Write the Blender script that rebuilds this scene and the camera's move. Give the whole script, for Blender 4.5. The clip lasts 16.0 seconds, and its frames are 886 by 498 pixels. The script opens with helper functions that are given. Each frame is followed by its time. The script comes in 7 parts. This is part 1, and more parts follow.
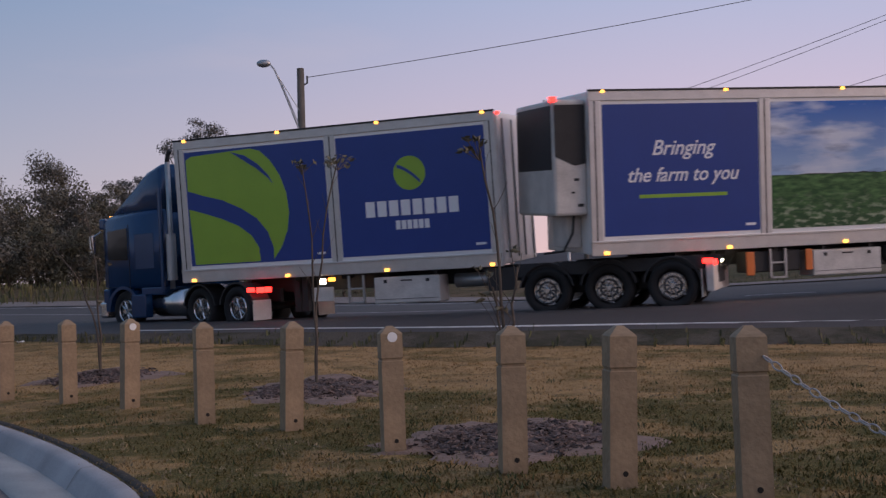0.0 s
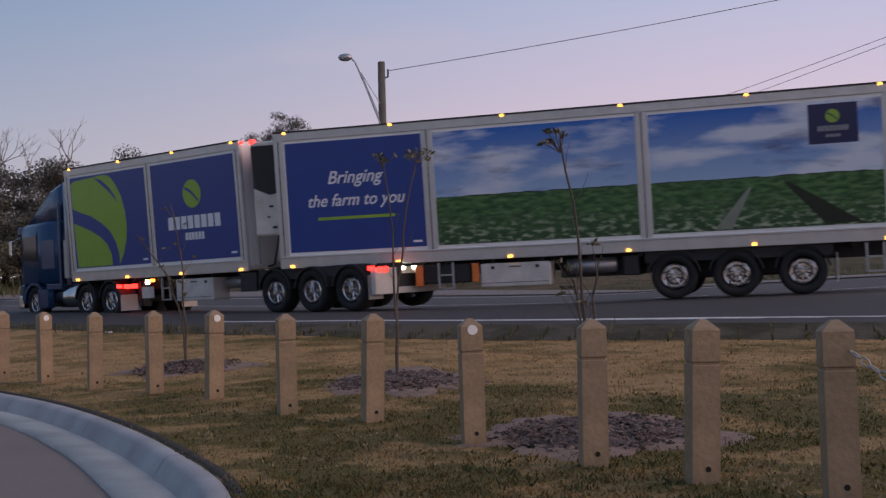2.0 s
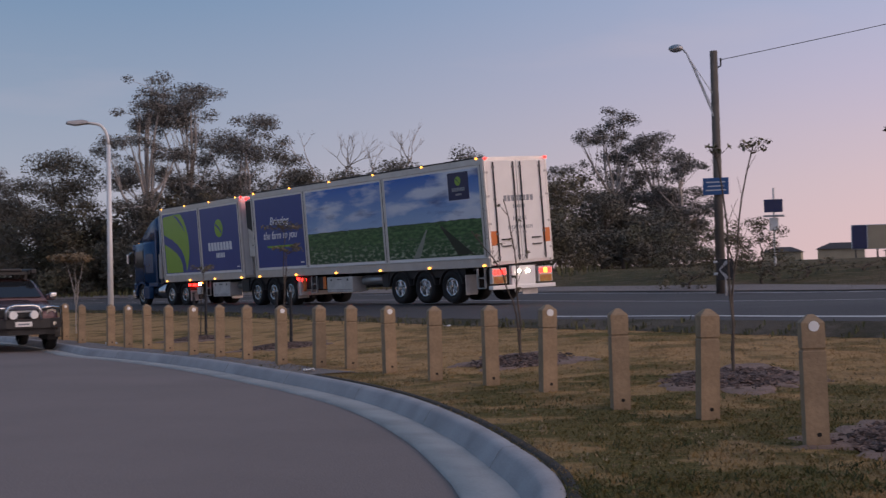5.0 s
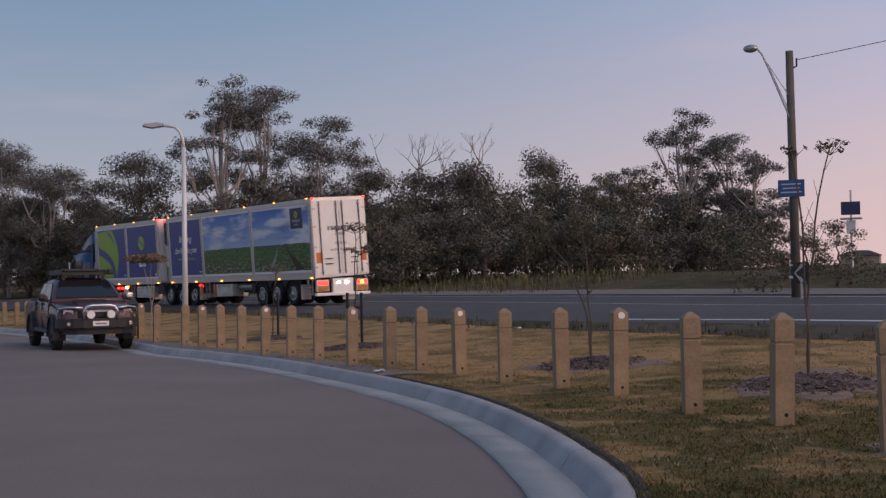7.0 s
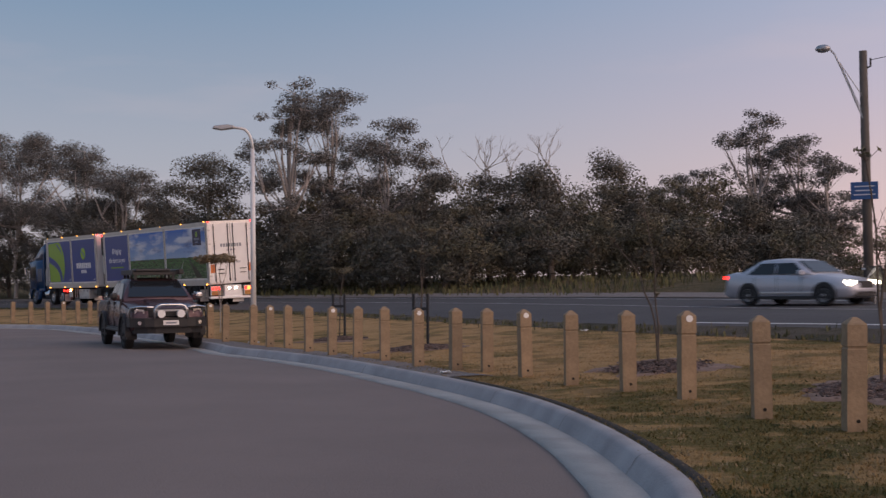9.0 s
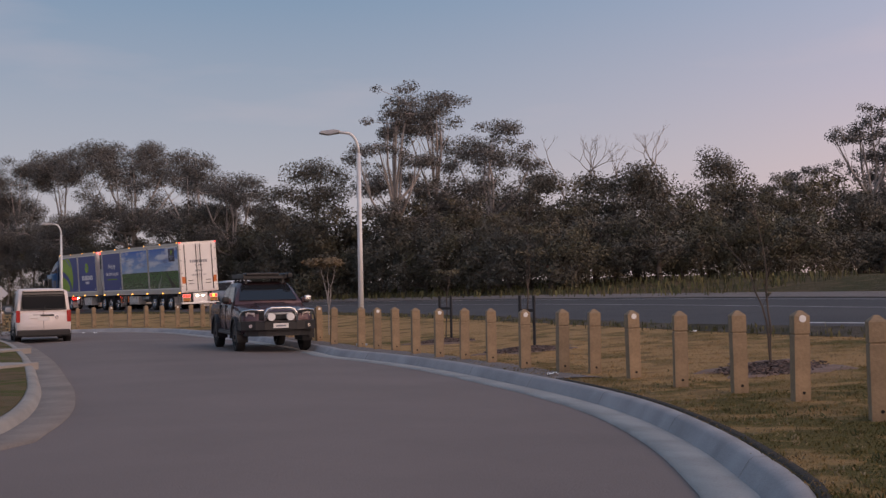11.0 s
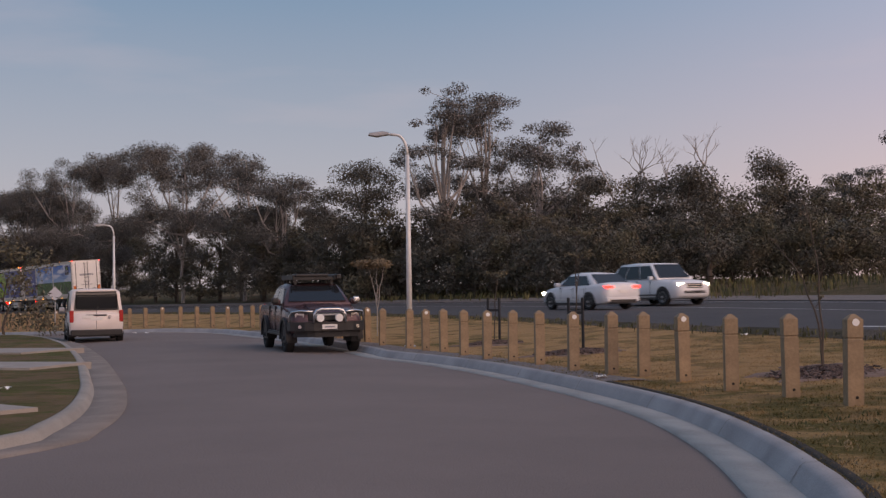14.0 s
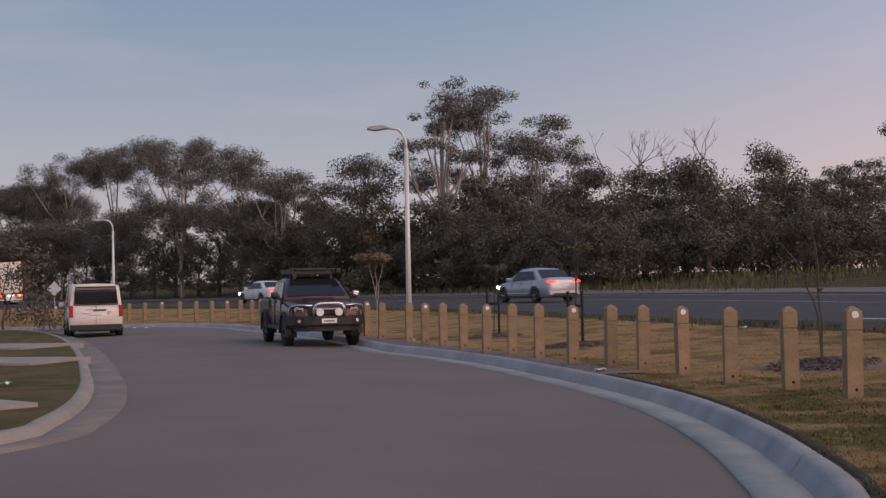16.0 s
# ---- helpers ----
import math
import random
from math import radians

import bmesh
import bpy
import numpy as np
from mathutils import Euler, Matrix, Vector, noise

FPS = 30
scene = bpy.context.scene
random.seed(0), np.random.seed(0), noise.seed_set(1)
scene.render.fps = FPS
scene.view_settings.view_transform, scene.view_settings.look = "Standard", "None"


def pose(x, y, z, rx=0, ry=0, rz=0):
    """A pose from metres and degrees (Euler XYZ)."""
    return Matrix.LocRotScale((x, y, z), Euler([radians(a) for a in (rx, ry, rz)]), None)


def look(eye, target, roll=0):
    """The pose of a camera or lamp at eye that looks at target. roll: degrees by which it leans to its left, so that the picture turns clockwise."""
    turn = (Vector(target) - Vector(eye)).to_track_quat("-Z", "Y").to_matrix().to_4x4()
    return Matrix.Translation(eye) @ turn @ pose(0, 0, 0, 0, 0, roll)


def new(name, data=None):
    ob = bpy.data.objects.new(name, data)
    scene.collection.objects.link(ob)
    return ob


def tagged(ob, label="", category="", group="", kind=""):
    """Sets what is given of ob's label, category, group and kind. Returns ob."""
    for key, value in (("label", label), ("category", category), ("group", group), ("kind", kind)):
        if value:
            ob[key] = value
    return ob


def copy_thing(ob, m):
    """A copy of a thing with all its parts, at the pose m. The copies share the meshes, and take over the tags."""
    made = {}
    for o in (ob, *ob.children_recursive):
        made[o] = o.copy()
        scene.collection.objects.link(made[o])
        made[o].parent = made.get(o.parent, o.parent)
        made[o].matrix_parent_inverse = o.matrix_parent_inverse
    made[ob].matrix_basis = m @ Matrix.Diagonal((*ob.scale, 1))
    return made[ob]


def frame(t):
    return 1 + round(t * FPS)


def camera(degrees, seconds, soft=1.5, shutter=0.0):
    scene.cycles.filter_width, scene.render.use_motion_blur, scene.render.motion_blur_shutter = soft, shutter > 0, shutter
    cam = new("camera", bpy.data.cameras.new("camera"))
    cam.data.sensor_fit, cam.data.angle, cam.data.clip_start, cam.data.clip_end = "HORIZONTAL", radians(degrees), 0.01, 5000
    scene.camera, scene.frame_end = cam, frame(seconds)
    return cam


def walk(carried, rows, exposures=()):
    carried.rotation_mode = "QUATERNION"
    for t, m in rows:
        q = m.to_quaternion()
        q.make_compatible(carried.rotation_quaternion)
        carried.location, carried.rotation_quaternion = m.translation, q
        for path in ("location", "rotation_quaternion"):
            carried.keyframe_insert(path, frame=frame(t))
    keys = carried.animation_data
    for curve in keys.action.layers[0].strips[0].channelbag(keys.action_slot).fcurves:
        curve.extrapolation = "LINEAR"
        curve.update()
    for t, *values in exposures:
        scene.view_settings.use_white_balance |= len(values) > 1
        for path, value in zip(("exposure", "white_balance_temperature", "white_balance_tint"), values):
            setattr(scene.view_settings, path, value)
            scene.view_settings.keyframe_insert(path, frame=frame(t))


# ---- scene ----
# the camera stands still in one place and only turns
FOV = 40.52
EYE = 1.45
cam = camera(FOV, 16.0, soft=1.35, shutter=0.4)
EXPO = 0.34
walk(cam, [
    (0, pose(0, 0, EYE, 91.38, 1.08, 0.56)),
    (0.5, pose(0, 0, EYE, 91.35, 0.94, 1.28)),
    (1, pose(0, 0, EYE, 91.25, 0.75, 2.70)),
    (1.5, pose(0, 0, EYE, 91.23, 0.88, 3.85)),
    (2, pose(0, 0, EYE, 91.10, 0.95, 4.39)),
    (2.5, pose(0, 0, EYE, 91.09, 1.05, 5.12)),
    (3, pose(0, 0, EYE, 91.10, 1.05, 6.38)),
    (3.5, pose(0, 0, EYE, 91.07, 1.03, 8.52)),
    (4, pose(0, 0, EYE, 91.14, 1.02, 12.01)),
    (4.5, pose(0, 0, EYE, 91.14, 1.08, 16.89)),
    (5, pose(0, 0, EYE, 91.15, 1.21, 20.13)),
    (7.5, pose(0, 0, EYE, 91.35, 0.90, 23.93)),
    (8, pose(0, 0, EYE, 91.40, 0.84, 24.70)),
    (8.5, pose(0, 0, EYE, 91.40, 0.63, 25.53)),
    (9, pose(0, 0, EYE, 91.42, 0.60, 26.64)),
    (9.5, pose(0, 0, EYE, 91.53, 0.61, 28.85)),
    (10, pose(0, 0, EYE, 91.56, 0.71, 30.07)),
    (12.5, pose(0, 0, EYE, 91.72, 1.34, 33.36)),
    (13, pose(0, 0, EYE, 91.79, 1.13, 33.65)),
    (13.5, pose(0, 0, EYE, 91.74, 0.86, 33.91)),
    (14, pose(0, 0, EYE, 91.70, 0.88, 34.00)),
    (14.5, pose(0, 0, EYE, 91.61, 0.94, 34.17)),
    (15, pose(0, 0, EYE, 91.48, 0.98, 34.17)),
    (15.5, pose(0, 0, EYE, 91.40, 0.94, 34.13)),
    (16, pose(0, 0, EYE, 91.40, 1.09, 33.97)),
], exposures=[(0, EXPO - 0.03, 6500, 14), (3, EXPO + 0.07, 6800, 14), (4, EXPO - 0.08, 6450, 13), (5, EXPO - 0.06, 6550, 13), (8, EXPO + 0.02, 7000, 14), (12.5, EXPO + 0.09, 7450, 16), (16, EXPO + 0.09, 7450, 16)])

# ---- light: dusk after sunset, glow low over the horizon to the east side ----
world = bpy.data.worlds.new("world")
scene.world = world
world.use_nodes = True
wn, wl = world.node_tree.nodes, world.node_tree.links
sky = wn.new("ShaderNodeTexSky")
sky.sky_type, sky.sun_disc = "NISHITA", False
SUN_EL, SUN_AZ = 2.5, -75.0          # degrees; azimuth counted to the left of +y
sky.sun_elevation, sky.sun_rotation = radians(SUN_EL), radians(-SUN_AZ)
sky.air_density, sky.dust_density, sky.ozone_density = 1.0, 1.0, 3.0
# the clear sky's own colour under the pink and grey-blue haze of dusk, paler towards the glow
tc = wn.new("ShaderNodeTexCoord")
sep = wn.new("ShaderNodeSeparateXYZ")
wl.new(tc.outputs["Generated"], sep.inputs[0])
ramps = []
for cols in (((0.0, (0.43, 0.405, 0.455)), (0.10, (0.31, 0.350, 0.440)), (0.24, (0.155, 0.255, 0.395)), (1.0, (0.12, 0.215, 0.38))),
             ((0.0, (0.74, 0.50, 0.49)), (0.07, (0.66, 0.49, 0.52)), (0.15, (0.52, 0.455, 0.58)), (0.25, (0.36, 0.425, 0.60)), (1.0, (0.15, 0.25, 0.45)))):
    rp = wn.new("ShaderNodeValToRGB")
    while len(rp.color_ramp.elements) < len(cols):
        rp.color_ramp.elements.new(0.5)
    for e, (p, c) in zip(rp.color_ramp.elements, cols):
        e.position, e.color = p, (*c, 1)
    wl.new(sep.outputs[2], rp.inputs[0])
    ramps.append(rp)
side = wn.new("ShaderNodeMapRange")
side.inputs[1].default_value, side.inputs[2].default_value = -0.66, 0.30
side.interpolation_type = "SMOOTHSTEP"
wl.new(sep.outputs[0], side.inputs[0])
haze = wn.new("ShaderNodeMix")
haze.data_type = "RGBA"
wl.new(side.outputs[0], haze.inputs["Factor"])
wl.new(ramps[0].outputs[0], haze.inputs["A"])
wl.new(ramps[1].outputs[0], haze.inputs["B"])
thin = wn.new("ShaderNodeTexNoise")
thin.inputs["Scale"].default_value, thin.inputs["Detail"].default_value = 3.0, 5
stretch = wn.new("ShaderNodeMapping")
stretch.inputs["Scale"].default_value = (1, 1, 5)
wl.new(tc.outputs["Generated"], stretch.inputs[0])
wl.new(stretch.outputs[0], thin.inputs["Vector"])
veil = wn.new("ShaderNodeMapRange")
veil.inputs[1].default_value, veil.inputs[2].default_value, veil.inputs[3].default_value, veil.inputs[4].default_value = 0.55, 0.8, 0.0, 0.25
wl.new(thin.outputs[0], veil.inputs[0])
cloud = wn.new("ShaderNodeMix")
cloud.data_type = "RGBA"
cloud.inputs["B"].default_value = (0.56, 0.46, 0.50, 1)
wl.new(veil.outputs[0], cloud.inputs["Factor"])
wl.new(haze.outputs["Result"], cloud.inputs["A"])
clear = wn.new("ShaderNodeVectorMath")
clear.operation = "SCALE"
clear.inputs[3].default_value = 0.12
wl.new(sky.outputs[0], clear.inputs[0])
air = wn.new("ShaderNodeMix")
air.data_type = "RGBA"
air.inputs["Factor"].default_value = 0.88
wl.new(clear.outputs[0], air.inputs["A"])
wl.new(cloud.outputs["Result"], air.inputs["B"])
wl.new(air.outputs["Result"], wn["Background"].inputs[0])
wn["Background"].inputs[1].default_value = 1.0
sun = new("sun", bpy.data.lights.new("sun", "SUN"))
sun.data.energy, sun.data.angle, sun.data.color = 1.3, radians(60), (1.0, 0.70, 0.54)
saz = radians(SUN_AZ - 25)
sun.matrix_world = look((0, 0, 60), (60 * math.sin(saz), -60 * math.cos(saz), 60 - 60 * math.tan(radians(28))))

# ---- materials ----
MATS = {}


def mat(name, color, rough=0.7, metal=0.0, var=0.25, scale=3.0, fine=40.0, bump=0.0, color2=None, emit=0.0, spec=0.5, island=0.0, trans=0.0):
    """A procedural surface: base colour varied at two scales, with fine relief."""
    if name in MATS:
        return MATS[name]
    m = bpy.data.materials.new(name)
    m.use_nodes = True
    n, l = m.node_tree.nodes, m.node_tree.links
    b = n["Principled BSDF"]
    b.inputs["Roughness"].default_value, b.inputs["Metallic"].default_value = rough, metal
    b.inputs["Specular IOR Level"].default_value = spec
    b.inputs["Transmission Weight"].default_value = trans
    c = (*color, 1)
    c2 = (*(color2 or [v * (1 - var) for v in color]), 1)
    tc = n.new("ShaderNodeTexCoord")
    n1, n2 = n.new("ShaderNodeTexNoise"), n.new("ShaderNodeTexNoise")
    n1.inputs["Scale"].default_value, n2.inputs["Scale"].default_value = scale, fine
    n1.inputs["Detail"].default_value = 5
    add = n.new("ShaderNodeMath")
    add.operation = "MULTIPLY_ADD"
    add.inputs[1].default_value = 0.45
    l.new(tc.outputs["Object"], n1.inputs["Vector"])
    l.new(tc.outputs["Object"], n2.inputs["Vector"])
    l.new(n2.outputs[0], add.inputs[0])
    l.new(n1.outputs[0], add.inputs[2])
    ramp = n.new("ShaderNodeMapRange")
    ramp.inputs[1].default_value, ramp.inputs[2].default_value = 0.45, 1.0
    l.new(add.outputs[0], ramp.inputs[0])
    mix = n.new("ShaderNodeMix")
    mix.data_type = "RGBA"
    mix.inputs["A"].default_value, mix.inputs["B"].default_value = c, c2
    l.new(ramp.outputs[0], mix.inputs["Factor"])
    last = mix.outputs["Result"]
    if island:
        geo, hsv = n.new("ShaderNodeNewGeometry"), n.new("ShaderNodeHueSaturation")
        mr = n.new("ShaderNodeMapRange")
        mr.inputs[3].default_value, mr.inputs[4].default_value = 1 - island, 1 + island
        l.new(geo.outputs["Random Per Island"], mr.inputs[0])
        l.new(mr.outputs[0], hsv.inputs["Value"])
        l.new(last, hsv.inputs["Color"])
        last = hsv.outputs["Color"]
    l.new(last, b.inputs["Base Color"])
    if bump:
        bp = n.new("ShaderNodeBump")
        bp.inputs["Strength"].default_value, bp.inputs["Distance"].default_value = bump, 0.02
        l.new(n2.outputs[0], bp.inputs["Height"])
        l.new(bp.outputs[0], b.inputs["Normal"])
    if emit:
        b.inputs["Emission Color"].default_value, b.inputs["Emission Strength"].default_value = c, emit
    MATS[name] = m
    return m


def grass_material(name, green, straw, earth, patch, lean=False):
    """Mown winter grass: green and straw patches, bare earth, fine blades; lean: darker green near, more straw towards
    the highway.
    """
    m = bpy.data.materials.new(name)
    m.use_nodes = True
    n, l = m.node_tree.nodes, m.node_tree.links
    b = n["Principled BSDF"]
    b.inputs["Roughness"].default_value, b.inputs["Specular IOR Level"].default_value = 0.95, 0.1
    tc = n.new("ShaderNodeTexCoord")

    def tex(scale, detail=6, stretch=(1, 1, 1)):
        mp, t = n.new("ShaderNodeMapping"), n.new("ShaderNodeTexNoise")
        mp.inputs["Scale"].default_value = stretch
        t.inputs["Scale"].default_value, t.inputs["Detail"].default_value = scale, detail
        l.new(tc.outputs["Object"], mp.inputs[0])
        l.new(mp.outputs[0], t.inputs["Vector"])
        return t.outputs[0]

    def rng(v, a, z, lo=0, hi=1):
        r = n.new("ShaderNodeMapRange")
        r.inputs[1].default_value, r.inputs[2].default_value = a, z
        r.inputs[3].default_value, r.inputs[4].default_value = lo, hi
        l.new(v, r.inputs[0])
        return r.outputs[0]

    def mixc(f, a, z):
        x = n.new("ShaderNodeMix")
        x.data_type = "RGBA"
        l.new(f, x.inputs["Factor"])
        for s, v in (("A", a), ("B", z)):
            if isinstance(v, tuple):
                x.inputs[s].default_value = (*v, 1)
            else:
                l.new(v, x.inputs[s])
        return x.outputs["Result"]

    big, mid, fine, blade = tex(patch), tex(patch * 5, 8), tex(9, 8), tex(60, 4)
    s1 = n.new("ShaderNodeMath")
    s1.operation = "MULTIPLY_ADD"
    l.new(mid, s1.inputs[0])
    s1.inputs[1].default_value = 0.6
    if lean:
        dot, both = n.new("ShaderNodeVectorMath"), n.new("ShaderNodeMath")
        dot.operation, dot.inputs[1].default_value, both.operation = "DOT_PRODUCT", (0.3, 0.8, 0), "ADD"
        l.new(tc.outputs["Object"], dot.inputs[0])
        l.new(rng(dot.outputs["Value"], 8.0, 13.0, -0.14, 0.11), both.inputs[0])
        l.new(big, both.inputs[1])
        l.new(both.outputs[0], s1.inputs[2])
    else:
        l.new(big, s1.inputs[2])
    col = mixc(rng(s1.outputs[0], 0.72, 0.88), green, straw)
    col = mixc(rng(tex(1.5, 8), 0.51, 0.60, 0, 0.65), col, tuple(v * 1.15 for v in straw))
    col = mixc(rng(tex(0.95, 8, (1, 1, 3)), 0.53, 0.61, 0, 0.6), col, tuple(v * 0.8 for v in green))
    col = mixc(rng(fine, 0.56, 0.74, 0, 0.5), col, earth)
    dark = mixc(rng(tex(1.1, 9), 0.54, 0.70, 0, 0.5), col, tuple(v * 0.5 for v in green))
    col = mixc(rng(blade, 0.35, 0.75, 0, 0.32), dark, tuple(v * 1.5 for v in straw))
    l.new(col, b.inputs["Base Color"])
    bp = n.new("ShaderNodeBump")
    bp.inputs["Strength"].default_value, bp.inputs["Distance"].default_value = 0.9, 0.05
    hs = n.new("ShaderNodeMath")
    hs.operation = "ADD"
    l.new(blade, hs.inputs[0])
    l.new(fine, hs.inputs[1])
    l.new(hs.outputs[0], bp.inputs["Height"])
    l.new(bp.outputs[0], b.inputs["Normal"])
    return m


M_LAWN = grass_material("mown_lawn", (0.072, 0.074, 0.021), (0.385, 0.245, 0.115), (0.33, 0.205, 0.135), 0.22, True)
M_FIELD = grass_material("paddock_grass", (0.058, 0.062, 0.028), (0.130, 0.095, 0.058), (0.09, 0.068, 0.05), 0.06)
M_BANK = grass_material("weedy_gravel_bank", (0.055, 0.055, 0.034), (0.115, 0.098, 0.078), (0.095, 0.082, 0.072), 0.5)
M_EARTH = mat("bare_pinkish_earth", (0.25, 0.165, 0.125), 0.95, var=0.5, scale=5, fine=30, bump=0.6)
M_STRAW = mat("dry_straw", (0.34, 0.26, 0.15), 0.9, var=0.45, scale=1.5, fine=8, island=0.35)
M_TUFT = mat("green_tuft", (0.085, 0.095, 0.028), 0.85, var=0.5, scale=1.5, fine=8, island=0.35)
M_STRIP = grass_material("patchy_strip_grass", (0.085, 0.105, 0.028), (0.17, 0.12, 0.07), (0.11, 0.08, 0.06), 0.5)
M_ROAD = mat("street_asphalt", (0.195, 0.160, 0.146), 0.9, var=0.28, scale=0.35, fine=55, bump=0.35)
M_HWAY = mat("highway_asphalt", (0.058, 0.053, 0.053), 0.85, var=0.35, scale=0.5, fine=45, bump=0.3)
M_GRAVEL = mat("gravel", (0.25, 0.215, 0.195), 0.95, var=0.6, scale=12, fine=40, bump=0.9)
# near kerb coloured darker for its shaded face, the flat gutter paler as lit
M_SHADEKERB = mat("kerb_concrete", (0.36, 0.355, 0.36), 0.85, var=0.4, scale=1.6, fine=60, bump=0.2)
M_LITGUTTER = mat("gutter_concrete", (0.45, 0.43, 0.40), 0.85, var=0.4, scale=1.3, fine=50, bump=0.2)
M_FARKERB = mat("sandy_kerb_concrete", (0.36, 0.33, 0.29), 0.9, var=0.35, scale=1.6, fine=50, bump=0.2)
M_FARGUTTER = mat("dirty_gutter_concrete", (0.25, 0.222, 0.20), 0.9, var=0.5, scale=1.4, fine=40, bump=0.2)
M_PATH = mat("path_concrete", (0.36, 0.325, 0.29), 0.85, var=0.3, scale=1.5, fine=50, bump=0.2)
M_LINE = mat("road_paint", (0.62, 0.62, 0.60), 0.7, var=0.35, scale=3, fine=30)
M_POST = mat("treated_pine", (0.335, 0.24, 0.148), 0.85, var=0.4, scale=5, fine=28, bump=0.3)
M_HOLESHADE = mat("hole_shade", (0.012, 0.010, 0.008), 0.9)
M_DISC = mat("reflector_disc", (0.80, 0.80, 0.78), 0.35, var=0.1)
M_GALV = mat("galvanised_steel", (0.42, 0.43, 0.44), 0.45, 0.8, var=0.25, scale=3)
M_LPOST = mat("pole_paint", (0.66, 0.66, 0.65), 0.5, 0.2, var=0.12, scale=2)
M_TIMBERPOLE = mat("weathered_pole_timber", (0.13, 0.115, 0.10), 0.9, var=0.4, scale=2, fine=30, bump=0.4)
M_MULCH = mat("bark_mulch", (0.165, 0.115, 0.098), 0.95, var=0.7, scale=14, fine=40, bump=1.0, island=0.6)
M_BARK = mat("bark", (0.11, 0.088, 0.07), 0.95, var=0.5, scale=2, fine=20, bump=0.5)
M_PALEBARK = mat("pale_gum_bark", (0.42, 0.375, 0.34), 0.9, var=0.45, scale=1.2, fine=14, bump=0.3)
M_LEAF = mat("gum_leaves", (0.140, 0.138, 0.128), 0.7, var=0.5, scale=0.45, fine=2.5, island=0.3, color2=(0.078, 0.070, 0.060))
M_LEAF2 = mat("dark_leaves", (0.108, 0.108, 0.086), 0.7, var=0.5, scale=0.45, fine=2.5, island=0.3, color2=(0.075, 0.062, 0.046))
M_LEAF3 = mat("shrub_leaves", (0.118, 0.118, 0.072), 0.75, var=0.5, scale=0.5, fine=2.5, island=0.3, color2=(0.085, 0.062, 0.042))
M_WIRE = mat("wire", (0.05, 0.05, 0.05), 0.6)
M_ALU = mat("aluminium_rail", (0.62, 0.62, 0.62), 0.38, 0.75, var=0.2, scale=2.5, fine=30)
M_WHITE = mat("white_panel", (0.78, 0.77, 0.75), 0.35, var=0.1, scale=2)
M_WHITEDIRT = mat("road_grimed_white", (0.62, 0.59, 0.55), 0.5, var=0.35, scale=2.5)
M_BLUE = mat("blue_vinyl", (0.016, 0.052, 0.25), 0.30, var=0.12, scale=1.5)
M_NAVY = mat("navy_vinyl", (0.010, 0.020, 0.085), 0.25, var=0.1)
M_LIME = mat("lime_vinyl", (0.25, 0.43, 0.055), 0.25, var=0.1, scale=1.5)
M_CAB = mat("blue_cab_paint", (0.012, 0.05, 0.13), 0.18, 0.2, var=0.15, scale=1.5)
M_BLACK = mat("black_rubber", (0.013, 0.013, 0.014), 0.85, var=0.3, scale=6)
M_CHASSIS = mat("chassis_black", (0.02, 0.02, 0.022), 0.6, var=0.4, scale=5)
M_CHROME = mat("polished_alloy", (0.66, 0.66, 0.66), 0.24, 1.0, var=0.2, scale=6)
M_GLASS = mat("tinted_glass", (0.015, 0.018, 0.022), 0.06, var=0.05)
M_AMBER = mat("amber_lamp", (1.0, 0.40, 0.06), 0.4, var=0.02, emit=3.4)
M_AMBERHOT = mat("amber_indicator", (1.0, 0.30, 0.03), 0.4, var=0.02, emit=5.0)
M_RED = mat("red_lamp", (1.0, 0.022, 0.016), 0.4, var=0.02, emit=5.0)
M_REDDIM = mat("red_lens", (0.30, 0.012, 0.010), 0.25, var=0.05, emit=0.1)
M_LAMPWHITE = mat("white_lamp", (1.0, 0.88, 0.66), 0.4, var=0.02, emit=16.0)
M_ORANGE = mat("orange_marker", (0.62, 0.16, 0.03), 0.45, var=0.1)
M_TEXT = mat("white_lettering", (0.74, 0.75, 0.78), 0.4, var=0.05)
M_GREYTEXT = mat("grey_lettering", (0.22, 0.24, 0.27), 0.4, var=0.05)
M_UTE = mat("maroon_grey_paint", (0.105, 0.062, 0.070), 0.24, 0.35, var=0.2, scale=1.5)
M_VAN = mat("white_van_paint", (0.72, 0.66, 0.63), 0.3, var=0.08)
M_SUV = mat("white_car_paint", (0.70, 0.71, 0.73), 0.2, var=0.06)
M_SILVER = mat("silver_car_paint", (0.46, 0.48, 0.53), 0.28, 0.35, var=0.08)
M_PLASTIC = mat("black_trim", (0.022, 0.022, 0.023), 0.55, var=0.3, scale=6)
M_SIGNBLUE = mat("blue_sign", (0.02, 0.085, 0.24), 0.4, var=0.1)
M_CREAM = mat("cream_board", (0.36, 0.31, 0.22), 0.7, var=0.2, scale=0.6)
M_BOARDWHITE = mat("pale_board", (0.50, 0.52, 0.56), 0.6, var=0.1, scale=0.5)
M_SOIL = mat("dark_soil", (0.035, 0.028, 0.02), 0.95, var=0.5, scale=6, fine=40, bump=0.8)
M_HILL = mat("dark_mound", (0.055, 0.052, 0.055), 0.95, var=0.4, scale=0.08, fine=1.5)


